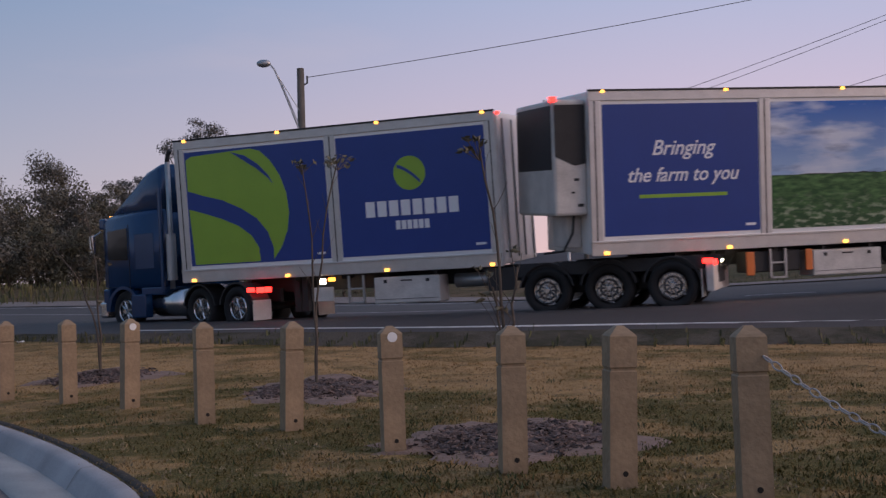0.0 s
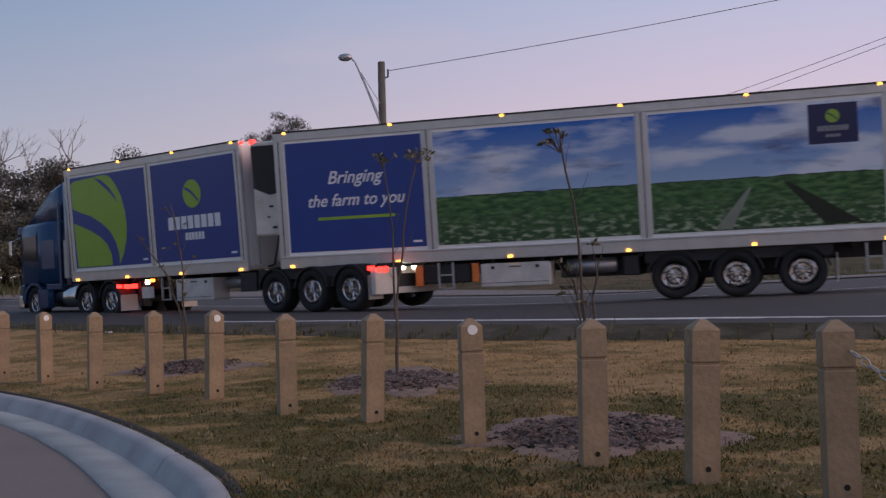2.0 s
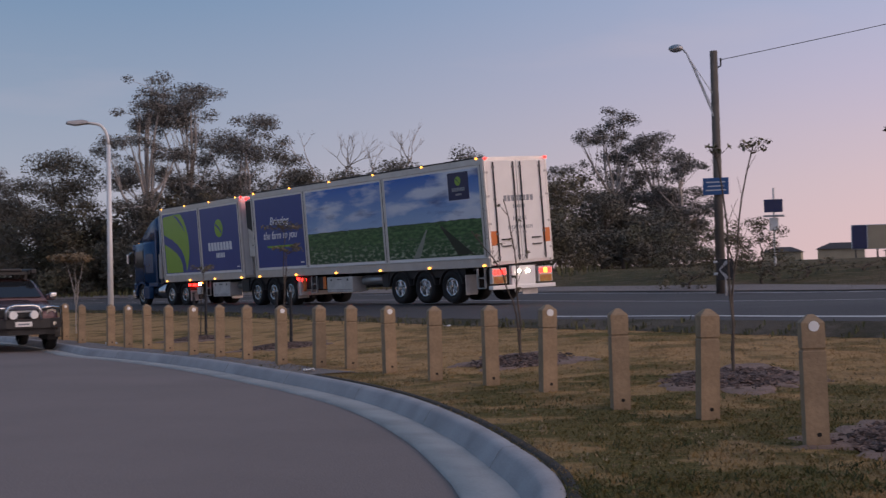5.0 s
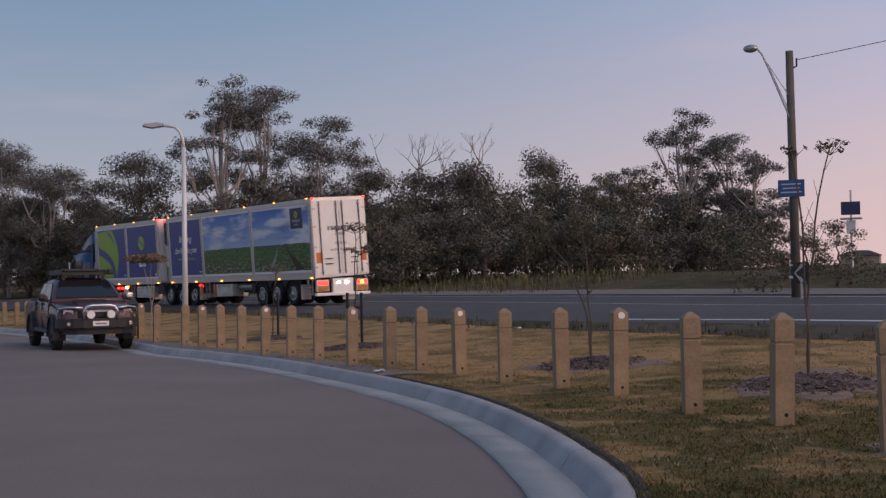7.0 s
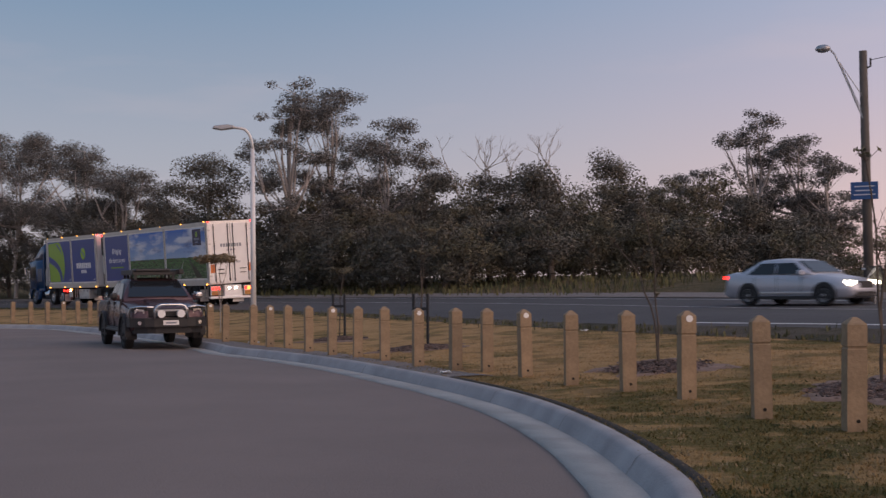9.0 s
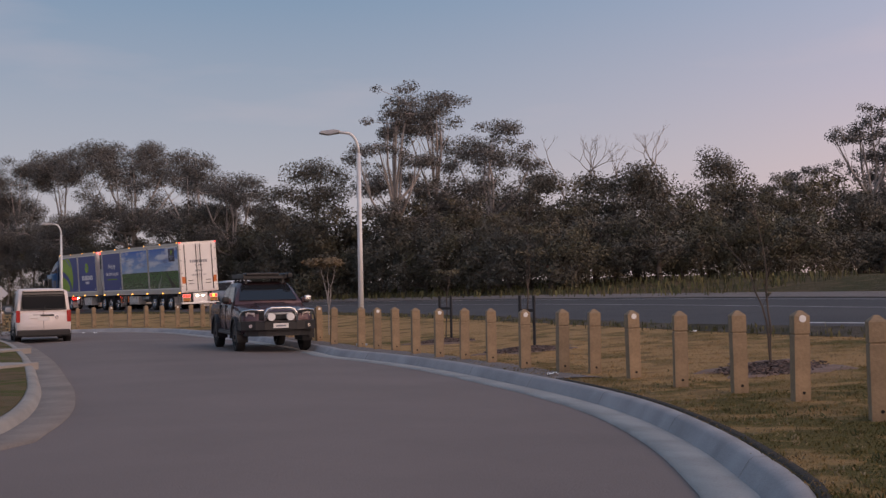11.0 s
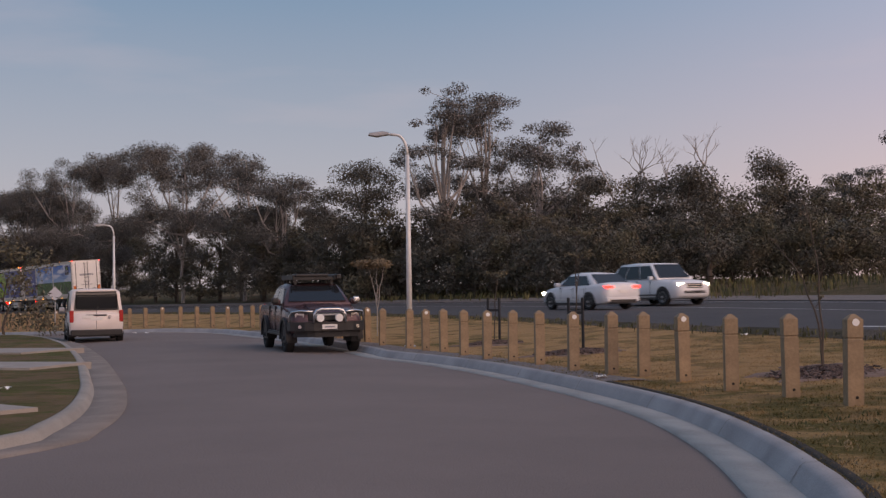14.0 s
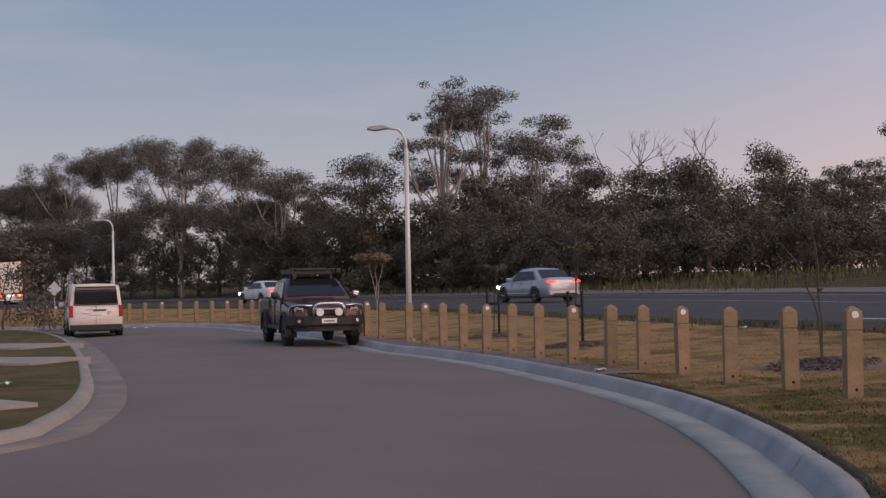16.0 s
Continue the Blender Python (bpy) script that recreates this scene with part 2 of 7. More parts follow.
def picture_material(name, seed, bottom, top):
    """Printed farm picture on vinyl: cloudy sky over a tree line and rows of green crop."""
    m = bpy.data.materials.new(name)
    m.use_nodes = True
    n, l = m.node_tree.nodes, m.node_tree.links
    b = n["Principled BSDF"]
    b.inputs["Roughness"].default_value = 0.25
    tc, sep = n.new("ShaderNodeTexCoord"), n.new("ShaderNodeSeparateXYZ")
    l.new(tc.outputs["Object"], sep.inputs[0])

    def rng(v, a, z, lo=0.0, hi=1.0):
        r = n.new("ShaderNodeMapRange")
        r.inputs[1].default_value, r.inputs[2].default_value, r.inputs[3].default_value, r.inputs[4].default_value = a, z, lo, hi
        l.new(v, r.inputs[0])
        return r.outputs[0]

    def noise_tex(sc, stretch, detail=6):
        mp, t = n.new("ShaderNodeMapping"), n.new("ShaderNodeTexNoise")
        mp.inputs["Location"].default_value = (seed * 7.3, 0, seed * 3.1)
        mp.inputs["Scale"].default_value = stretch
        t.inputs["Scale"].default_value, t.inputs["Detail"].default_value = sc, detail
        l.new(tc.outputs["Object"], mp.inputs[0])
        l.new(mp.outputs[0], t.inputs["Vector"])
        return t.outputs[0]

    def mixc(f, a, z):
        x = n.new("ShaderNodeMix")
        x.data_type = "RGBA"
        l.new(f, x.inputs["Factor"])
        for s, v in (("A", a), ("B", z)):
            if isinstance(v, tuple):
                x.inputs[s].default_value = (*v, 1)
            else:
                l.new(v, x.inputs[s])
        return x.outputs["Result"]

    def comb(a, k, c):
        x = n.new("ShaderNodeMath")
        x.operation = "MULTIPLY_ADD"
        l.new(a, x.inputs[0])
        x.inputs[1].default_value = k
        l.new(c, x.inputs[2])
        return x.outputs[0]

    h = bottom + 0.42 * (top - bottom)
    skyc = mixc(rng(sep.outputs[2], h, top), (0.32, 0.46, 0.66), (0.008, 0.13, 0.50))
    cloud = noise_tex(0.75, (0.5, 1, 2.0), 7)
    skyc = mixc(rng(cloud, 0.47, 0.60), skyc, (0.62, 0.67, 0.76))
    skyc = mixc(rng(noise_tex(0.9, (0.6, 1, 2.6), 5), 0.55, 0.68, 0, 0.75), skyc, (0.045, 0.085, 0.24))
    crop = noise_tex(3.0, (1.2, 1, 4.0), 9)
    field = mixc(rng(crop, 0.42, 0.66), (0.020, 0.075, 0.024), (0.085, 0.20, 0.065))
    low = mixc(rng(noise_tex(5.0, (0.9, 1, 2.2), 8), 0.50, 0.66), (0.025, 0.07, 0.03), (0.40, 0.46, 0.33))
    field = mixc(rng(sep.outputs[2], bottom + 0.75, bottom + 0.02, 0, 0.9), field, low)
    edge = comb(noise_tex(2.4, (1, 1, 0.01), 7), 0.10, sep.outputs[2])
    col = mixc(rng(edge, h + 0.062, h + 0.072), (0.012, 0.022, 0.02), skyc)
    col = mixc(rng(sep.outputs[2], h - 0.005, h + 0.005), field, col)
    l.new(col, b.inputs["Base Color"])
    return m


# ---- mesh helpers ----
def mesh_object(name, verts, faces, material, smooth=False):
    me = bpy.data.meshes.new(name)
    me.from_pydata([tuple(map(float, v)) for v in verts], [], faces)
    me.update()
    me.materials.append(material)
    if smooth:
        me.polygons.foreach_set("use_smooth", [True] * len(me.polygons))
    return new(name, me)


def part(name, bm, material, parent=None, label="", smooth=False):
    """Links a bmesh as one mesh object under a thing or under a part."""
    bmesh.ops.recalc_face_normals(bm, faces=bm.faces)
    me = bpy.data.meshes.new(name)
    bm.to_mesh(me)
    bm.free()
    me.materials.append(material)
    if smooth:
        me.polygons.foreach_set("use_smooth", [True] * len(me.polygons))
    ob = new(name, me)
    if parent:
        ob.parent = parent
    return tagged(ob, label)


def box(x0, x1, y0, y1, z0, z1, bevel=0.0, bm=None):
    bm = bm or bmesh.new()
    m = Matrix.Translation(((x0 + x1) / 2, (y0 + y1) / 2, (z0 + z1) / 2)) @ Matrix.Diagonal((x1 - x0, y1 - y0, z1 - z0, 1))
    r = bmesh.ops.create_cube(bm, size=1, matrix=m)
    if bevel:
        edges = list({e for v in r["verts"] for e in v.link_edges})
        bmesh.ops.bevel(bm, geom=edges, offset=bevel, segments=2, profile=0.5, affect="EDGES")
    return bm


def rod(a, b, r0, r1=None, seg=10, bm=None):
    """A tapered round bar from a to b."""
    bm = bm or bmesh.new()
    a, b = Vector(a), Vector(b)
    m = Matrix.Translation((a + b) / 2) @ (b - a).to_track_quat("Z", "Y").to_matrix().to_4x4()
    bmesh.ops.create_cone(bm, cap_ends=True, segments=seg, radius1=r0, radius2=r0 if r1 is None else r1, depth=(b - a).length, matrix=m)
    return bm


def tube(points, r, seg=8, bm=None):
    """One connected round bar through the points."""
    bm = bm or bmesh.new()
    pts = [Vector(p) for p in points]
    rings = []
    for i, p in enumerate(pts):
        d = (pts[min(i + 1, len(pts) - 1)] - pts[max(i - 1, 0)]).normalized()
        q = d.to_track_quat("Z", "Y") if abs(d.z) < .9 else d.to_track_quat("Z", "X")
        if i and len(rings):
            u = q @ Vector((1, 0, 0))
            u = (u0 - d * u0.dot(d)).normalized()
        else:
            u = q @ Vector((1, 0, 0))
        w = d.cross(u)
        u0 = u
        rings.append([bm.verts.new(p + (u * math.cos(k * math.tau / seg) + w * math.sin(k * math.tau / seg)) * r) for k in range(seg)])
    for a, b in zip(rings, rings[1:]):
        for k in range(seg):
            bm.faces.new((a[k], a[(k + 1) % seg], b[(k + 1) % seg], b[k]))
    bm.faces.new(rings[0])
    bm.faces.new(rings[-1])
    return bm


def ball(c, r, bm=None, seg=10, squash=(1, 1, 1)):
    bm = bm or bmesh.new()
    bmesh.ops.create_uvsphere(bm, u_segments=seg, v_segments=max(6, seg // 2 + 2), radius=r, matrix=Matrix.Translation(c) @ Matrix.Diagonal((*squash, 1)))
    return bm


def extrude(profile, y0, y1, bm=None, bevel=0.0):
    """A flat outline of (x, z) points given depth from y0 to y1."""
    bm = bm or bmesh.new()
    a = [bm.verts.new((x, y0, z)) for x, z in profile]
    b = [bm.verts.new((x, y1, z)) for x, z in profile]
    n = len(profile)
    fs = [bm.faces.new(a), bm.faces.new(b[::-1])]
    for i in range(n):
        fs.append(bm.faces.new((a[i], b[i], b[(i + 1) % n], a[(i + 1) % n])))
    if bevel:
        bmesh.ops.bevel(bm, geom=[e for e in bm.edges], offset=bevel, segments=2, profile=0.5, affect="EDGES")
    return bm


def empty(name, label, category, group="", m=None):
    ob = new(name)
    ob.empty_display_size = 0.1
    if m is not None:
        ob.matrix_basis = m
    return tagged(ob, label, category, group)


def lettering(name, text, size, parent, loc, material, shear=0.0, bold=0.0, width=1.0):
    """Flat raised lettering on the near side (facing -y) of a thing."""
    cu = bpy.data.curves.new(name, "FONT")
    cu.body, cu.size, cu.shear, cu.extrude, cu.offset, cu.align_x = text, size, shear, 0.003, bold, "CENTER"
    tmp = bpy.data.objects.new(name, cu)
    scene.collection.objects.link(tmp)
    me = bpy.data.meshes.new_from_object(tmp.evaluated_get(bpy.context.evaluated_depsgraph_get()))
    bpy.data.objects.remove(tmp)
    me.transform(Matrix.Diagonal((width, 1, 1, 1)))
    me.transform(pose(0, 0, 0, 90, 0, 0))
    me.transform(Matrix.Translation(loc))
    me.materials.clear()
    me.materials.append(material)
    ob = new(name, me)
    ob.parent = parent
    return ob


# ---- the lie of the land ----
EDGE = [(120, 40), (80, 30), (60, 25.5), (40, 22.3), (25, 20.9), (15, 20.4), (9, 20.4), (3, 20.9), (-3.5, 22.9), (-10, 28), (-16, 33.2),
        (-22, 38.3), (-30, 43.5), (-38, 47.9), (-57, 55.9), (-80, 64.6), (-118, 78.5), (-160, 94), (-260, 130)]
_ex = np.linspace(120, -260, 761)
_ey = np.interp(-_ex, [-p[0] for p in EDGE], [p[1] for p in EDGE])
_ey = np.convolve(np.pad(_ey, 8, mode="edge"), np.ones(17) / 17, mode="valid")
_tx, _ty = np.gradient(_ex), np.gradient(_ey)
_tl = np.hypot(_tx, _ty)
_tx, _ty = _tx / _tl, _ty / _tl
LEVEL = [(-260, -1.6), (-118, -.75), (-80, -.31), (-57, 0), (-38, .22), (-22, .37), (-16, .42), (-10.6, .47), (-3.4, .59), (3, .77), (10, .98), (16, 1.2), (30, 1.5), (120, 2.2)]


def level(x):
    return np.interp(x, [p[0] for p in LEVEL], [p[1] for p in LEVEL])


def cross(n):
    return np.interp(n, [-1.6, 0, 2.6, 7.5, 13, 200], [-.28, -.2, 0, 0, .14, 2.4])


EDGE_LEVEL = [(-260, -1.7), (-118, -.85), (-80, -.40), (-57, -.10), (-38, .10), (-22, .22), (-16, .27), (-10, .33), (-3.5, .48), (3, .52), (9, .51), (25, .50), (120, 1.0)]


def surface(x, n):
    """Height of the highway and its banks, n metres past the edge line abreast of x."""
    x, n = np.asarray(x, float), np.asarray(n, float)
    e = np.interp(x, [p[0] for p in EDGE_LEVEL], [p[1] for p in EDGE_LEVEL])
    top = level(x)
    drop = np.interp(x, [-10, 0], [.09, .25])
    f = np.clip(n / 2.6, 0, 1)
    bank = np.clip((-.7 - n) / 0.9, 0, 1)
    bank_far = np.interp(n, [13, 16, 24, 200], [0, .18, .8, .6]) * np.interp(x, [-14, -5], [1, 0])
    return np.where(n >= 2.6, top + cross(n) + bank_far, e + (top - e) * f * (2 - f) - drop * bank)


def edge_n(x, y):
    """Distance past the highway's near edge line, and the x of the foot on it."""
    x, y = np.atleast_1d(x), np.atleast_1d(y)
    n, fx = np.empty(len(x)), np.empty(len(x))
    for i in range(0, len(x), 2000):
        dx, dy = x[i:i + 2000, None] - _ex, y[i:i + 2000, None] - _ey
        k = np.argmin(dx * dx + dy * dy, axis=1)
        r = np.arange(len(k))
        d = np.hypot(dx[r, k], dy[r, k])
        side = _tx[k] * dy[r, k] - _ty[k] * dx[r, k]
        n[i:i + 2000], fx[i:i + 2000] = np.where(side < 0, d, -d), _ex[k]
    return n, fx


def on_highway(x, n):
    """The place n metres past the edge line, abreast of its point at x."""
    k = int(np.argmin(abs(_ex - x)))
    return Vector((_ex[k] + _ty[k] * n, _ey[k] - _tx[k] * n, float(surface(_ex[k], n))))


def street_z(x, y):
    return -0.0095 * (-.574 * x + .819 * y - 8) - 0.02 * np.maximum(0, -40 - x) - 0.03


KERB = [((45, -14), 60), ((15, -12), 25), ((2, -9), 16), ((-1.7, -4), 12), ((-1.3, 0.5), 8), ((-1.35, 3.5), 6), ((-1.75, 6.8), 2), ((-2.85, 9.2), -1), ((-4.2, 11.4), -3.5),
        ((-5.55, 13.2), -6), ((-7.17, 14.95), -9), ((-9.07, 16.75), -12), ((-11.33, 18.8), -15), ((-13.88, 20.75), -19), ((-16.7, 22.6), -24), ((-18.25, 24.0), -27),
        ((-24.2, 28.9), -34), ((-31.5, 34), -43), ((-36, 36.8), -50), ((-40, 37.6), -58), ((-46, 37.3), -72), ((-54, 38.5), -88), ((-66, 42), -110), ((-100, 50), -150)]
FAR_KERB = [(-16, -9), (-12.2, -3), (-10.6, 2), (-9.6, 4.9), (-9.8, 7.0), (-10.3, 7.75), (-11.6, 9.2), (-13.5, 10.95), (-16.1, 13.1), (-23.3, 18.76), (-32.2, 25.2), (-40, 29.6), (-50, 32), (-66, 35), (-100, 42)]


def smooth_curve(points, step):
    """A rounded line through the points, sampled evenly."""
    pts = [Vector((*p[:2], 0)) if len(p) == 2 else Vector(p) for p in points]
    dense = []
    for i in range(len(pts) - 1):
        a, b, c, d = pts[max(i - 1, 0)], pts[i], pts[i + 1], pts[min(i + 2, len(pts) - 1)]
        for k in range(24):
            t = k / 24
            dense.append(0.5 * (2 * b + (c - a) * t + (2 * a - 5 * b + 4 * c - d) * t * t + (3 * b - a - 3 * c + d) * t ** 3))
    dense.append(pts[-1])
    arr = np.array([tuple(p) for p in dense])
    s = np.concatenate([[0], np.cumsum(np.hypot(*np.diff(arr[:, :2], axis=0).T))])
    q = np.arange(0, s[-1], step)
    return np.array([np.interp(q, s, arr[:, k]) for k in range(3)]).T


def strip(name, line, offsets, heights, material, flip=False, zf=street_z):
    """A band that follows a line: offsets to its left, heights over the street."""
    line = np.asarray(line)
    tx, ty = np.gradient(line[:, 0]), np.gradient(line[:, 1])
    tl = np.hypot(tx, ty)
    nx, ny = -ty / tl, tx / tl
    verts, faces, m = [], [], len(offsets)
    for i, p in enumerate(line):
        base = float(zf(p[0], p[1]))
        for o, h in zip(offsets, heights):
            verts.append((p[0] + nx[i] * o, p[1] + ny[i] * o, base + h))
    for i in range(len(line) - 1):
        for j in range(m - 1):
            a = i * m + j
            faces.append((a, a + 1, a + m + 1, a + m) if flip else (a, a + m, a + m + 1, a + 1))
    return mesh_object(name, verts, faces, material, True)


# ---- ground, street, highway ----
def build_ground():
    radii = np.concatenate([[0.5], np.geomspace(3, 2500, 110)])
    ang = np.radians(np.arange(0, 360, 1.5))
    R, A = np.meshgrid(radii, ang, indexing="ij")
    X, Y = (-R * np.sin(A)).ravel(), (R * np.cos(A)).ravel()
    n, fx = edge_n(X, Y)
    far = surface(fx, np.minimum(n, 200))
    near = street_z(np.clip(X, -110, 60), np.clip(Y, -60, 60)) - 0.5
    Z = np.where(n > 13, far, np.where(n > -4, level(fx) - 0.7, near))
    m = len(ang)
    faces = [(i * m + j, i * m + (j + 1) % m, (i + 1) * m + (j + 1) % m, (i + 1) * m + j) for i in range(len(radii) - 1) for j in range(m)]
    ob = mesh_object("ground", np.stack([X, Y, Z], 1), faces, M_FIELD, True)
    tagged(ob, "rough winter paddock grass running to the horizon", "ground", kind="structure")


def band(name, n0, n1, x0, x1, dz, material, step=2, sub=6):
    """A band of the highway between two distances from its edge line."""
    ks = [k for k in range(0, len(_ex), step) if x1 <= _ex[k] <= x0]
    ns = np.linspace(n0, n1, sub)
    verts = [(_ex[k] + _ty[k] * n, _ey[k] - _tx[k] * n, float(surface(_ex[k], n)) + dz) for k in ks for n in ns]
    faces = [(i * sub + j, i * sub + j + 1, (i + 1) * sub + j + 1, (i + 1) * sub + j) for i in range(len(ks) - 1) for j in range(sub - 1)]
    return mesh_object(name, verts, faces, material, True)


def build_highway():
    hw = band("road", -.85, 13.6, 120, -250, 0.03, M_HWAY, sub=20)
    tagged(hw, "dark worn asphalt highway curving past the lawn", "road", kind="structure")
    for name, n0, x0, x1, w in (("edge_line", 0.0, 60, -7.5, 0.13), ("centre_line", 7.4, -2, -250, 0.14), ("far_edge_line", 12.3, 3, -250, 0.14)):
        tagged(band(name, n0, n0 + w, x0, x1, 0.042, M_LINE, sub=2), "worn white painted edge line", "road line", kind="structure")
    for i in range(34):
        x = 34 - i * 5.2
        if x > -1:
            tagged(band("lane_dash", 7.4, 7.53, x, x - 2.2, 0.042, M_LINE, step=1, sub=2), "worn white painted lane dash", "road line", "lane dashes", "structure")
    verge = band("shoulder", -1.75, -0.8, 90, -200, 0.036, M_BANK, sub=6)
    tagged(verge, "weedy dark verge bank beside the asphalt", "shoulder", kind="structure")
    far = band("far_shoulder", 13.3, 15.6, 90, -200, 0.06, M_GRAVEL, sub=4)
    tagged(far, "loose gravel and dry grass far shoulder", "shoulder", kind="structure")


LAWN = {}


def build_lawn():
    """The lawn is lofted from the back of the kerb to the highway's shoulder."""
    k3 = smooth_curve([(p[0], p[1], x) for p, x in KERB], 0.5)
    nv = 44
    vs = np.linspace(0, 1, nv)
    verts, faces = [], []
    for x, y, ex in k3:
        e = on_highway(ex, -1.6)
        z0, z1 = float(street_z(x, y)) + 0.15, e.z + 0.03
        for v in vs:
            s = max(0, (v - 0.12) / 0.88)
            s = s * s * (3 - 2 * s)
            px_, py_ = x + (e.x - x) * v, y + (e.y - y) * v
            bump = 0.035 * noise.noise((px_ * .5, py_ * .5, 0)) * min(1, v * 8, (1 - v) * 8)
            verts.append((px_, py_, z0 + (z1 - z0) * s + bump))
    for i in range(len(k3) - 1):
        for j in range(nv - 1):
            a = i * nv + j
            faces.append((a, a + 1, a + nv + 1, a + nv))
    ob = mesh_object("lawn", verts, faces, M_LAWN, True)
    tagged(ob, "mown lawn with green and straw-dry patches", "lawn", kind="structure")
    from mathutils.bvhtree import BVHTree
    LAWN["tree"] = BVHTree.FromPolygons([Vector(v) for v in verts], faces)


def lawn_z(x, y):
    hit = LAWN["tree"].ray_cast(Vector((x, y, 20)), Vector((0, 0, -1)))
    return hit[0].z if hit[0] else float(street_z(x, y)) + 0.15


def build_street():
    k = smooth_curve([p for p, _ in KERB], 0.6)
    far = smooth_curve(FAR_KERB, 0.6)
    # asphalt between both gutters
    a = np.array([np.interp(np.linspace(0, 1, 260), np.linspace(0, 1, len(k) - 26), k[26:, c]) for c in (0, 1)]).T
    b = np.array([np.interp(np.linspace(0, 1, 260), np.linspace(0, 1, len(far)), far[:, c]) for c in (0, 1)]).T
    nv = 14
    verts, faces = [], []
    for p, q in zip(a, b):
        for v in np.linspace(0.0, 1.0, nv):
            x, y = p + (q - p) * v
            verts.append((x, y, float(street_z(x, y)) + 0.075 * math.sin(math.pi * v) - 0.016))
    for i in range(len(a) - 1):
        for j in range(nv - 1):
            c = i * nv + j
            faces.append((c, c + nv, c + nv + 1, c + 1))
    ob = mesh_object("street", verts, faces, M_ROAD, True)
    tagged(ob, "pale grey-brown residential street asphalt", "street", kind="structure")
    for line, sg, nm in ((k, 1, "kerb"), (far, -1, "far_kerb")):
        kerb = strip(nm, line, [0, 0, 0.03 * sg, 0.13 * sg, 0.16 * sg, 0.24 * sg], [-0.4, 0.145, 0.16, 0.155, 0.13, 0.0], M_SHADEKERB if sg > 0 else M_FARKERB, sg < 0)
        tagged(kerb, "pale stained concrete kerb", "kerb", kind="structure")
        wide = 0.62 if sg > 0 else 0.66
        gut = strip(nm.replace("kerb", "gutter"), line, [(0.22 if sg > 0 else 0.19) * sg, wide * sg, (wide + 0.02) * sg], [0.004 if sg > 0 else 0.06, 0.026 if sg > 0 else 0.08, -0.06], M_LITGUTTER if sg > 0 else M_FARGUTTER, sg < 0)
        tagged(gut, "worn concrete gutter channel with dark stains", "gutter", kind="structure")
    # narrow dark joints across the kerb
    n = 0
    for i in range(30, len(k) - 8, 5):
        p, q = k[i], k[i + 1]
        if p[1] > 36 or p[1] < 5:
            continue
        d = (q - p)[:2] / np.hypot(*(q - p)[:2])
        nx, ny = -d[1], d[0]
        z = float(street_z(p[0], p[1]))
        prof = [(0.0, 0.15), (0.03, 0.164), (0.13, 0.159), (0.165, 0.134), (0.245, 0.004), (0.62, 0.026)]
        vs = []
        for o, h in prof:
            for e in (-0.006, 0.006):
                vs.append((p[0] + nx * o + d[0] * e, p[1] + ny * o + d[1] * e, z + h))
        tagged(mesh_object("kerb_joint", vs, [(2 * j, 2 * j + 1, 2 * j + 3, 2 * j + 2) for j in range(len(prof) - 1)], M_FARGUTTER), "dark narrow joint across the kerb", "joint", "kerb joints", "structure")
    # gravel strip behind the kerb beyond the lawn's turf edge, dark turf edge before it
    g0 = k[(k[:, 0] < -7.6) & (k[:, 0] > -33)]
    grav = strip("gravel_strip", g0, [-0.75, -0.5, -0.2, 0.0], [0.145, 0.166, 0.166, 0.15], M_GRAVEL)
    tagged(grav, "grey crushed gravel strip behind the kerb", "gravel", kind="structure")
    g1 = k[(k[:, 0] > -7.7) & (k[:, 1] > 4) & (k[:, 0] < -1)]
    rim = strip("turf_edge", g1, [-0.12, -0.08, -0.02, 0.01], [0.13, 0.165, 0.162, 0.13], M_SOIL)
    tagged(rim, "dark overhanging turf edge along the kerb", "turf edge", kind="structure")
    # the nature strip and paths on the other side of the street
    side = strip("nature_strip", far, [0.0, 1.5, 3.5, 8, 30], [0.15, 0.16, 0.18, 0.2, 0.25], M_STRIP, True)
    tagged(side, "patchy green nature strip with bare earth", "nature strip", kind="structure")
    for cx, cy, dx, dy, w, ln in ((-18.6, 15.2, -.80, -.25, 2.0, 14), (-24.6, 19.7, -.86, -.25, 2.6, 18), (-11.2, 8.3, -0.95, 0.1, 1.0, 8)):
        d = Vector((dx, dy, 0)).normalized()
        nrm = Vector((-d.y, d.x, 0))
        p = Vector((cx, cy, 0)) + d * 0.45
        q = [p + nrm * w / 2, p - nrm * w / 2, p - nrm * w / 2 + d * ln, p + nrm * w / 2 + d * ln]
        zs = [float(street_z(v.x, v.y)) + 0.2 for v in q]
        bm = bmesh.new()
        top = [bm.verts.new((v.x, v.y, z)) for v, z in zip(q, zs)]
        low = [bm.verts.new((v.x, v.y, z - 0.2)) for v, z in zip(q, zs)]
        bm.faces.new(top)
        for i in range(4):
            bm.faces.new((top[i], low[i], low[(i + 1) % 4], top[(i + 1) % 4]))
        tagged(part("driveway", bm, M_PATH), "pale concrete driveway crossing the nature strip", "driveway", "driveways", "structure")


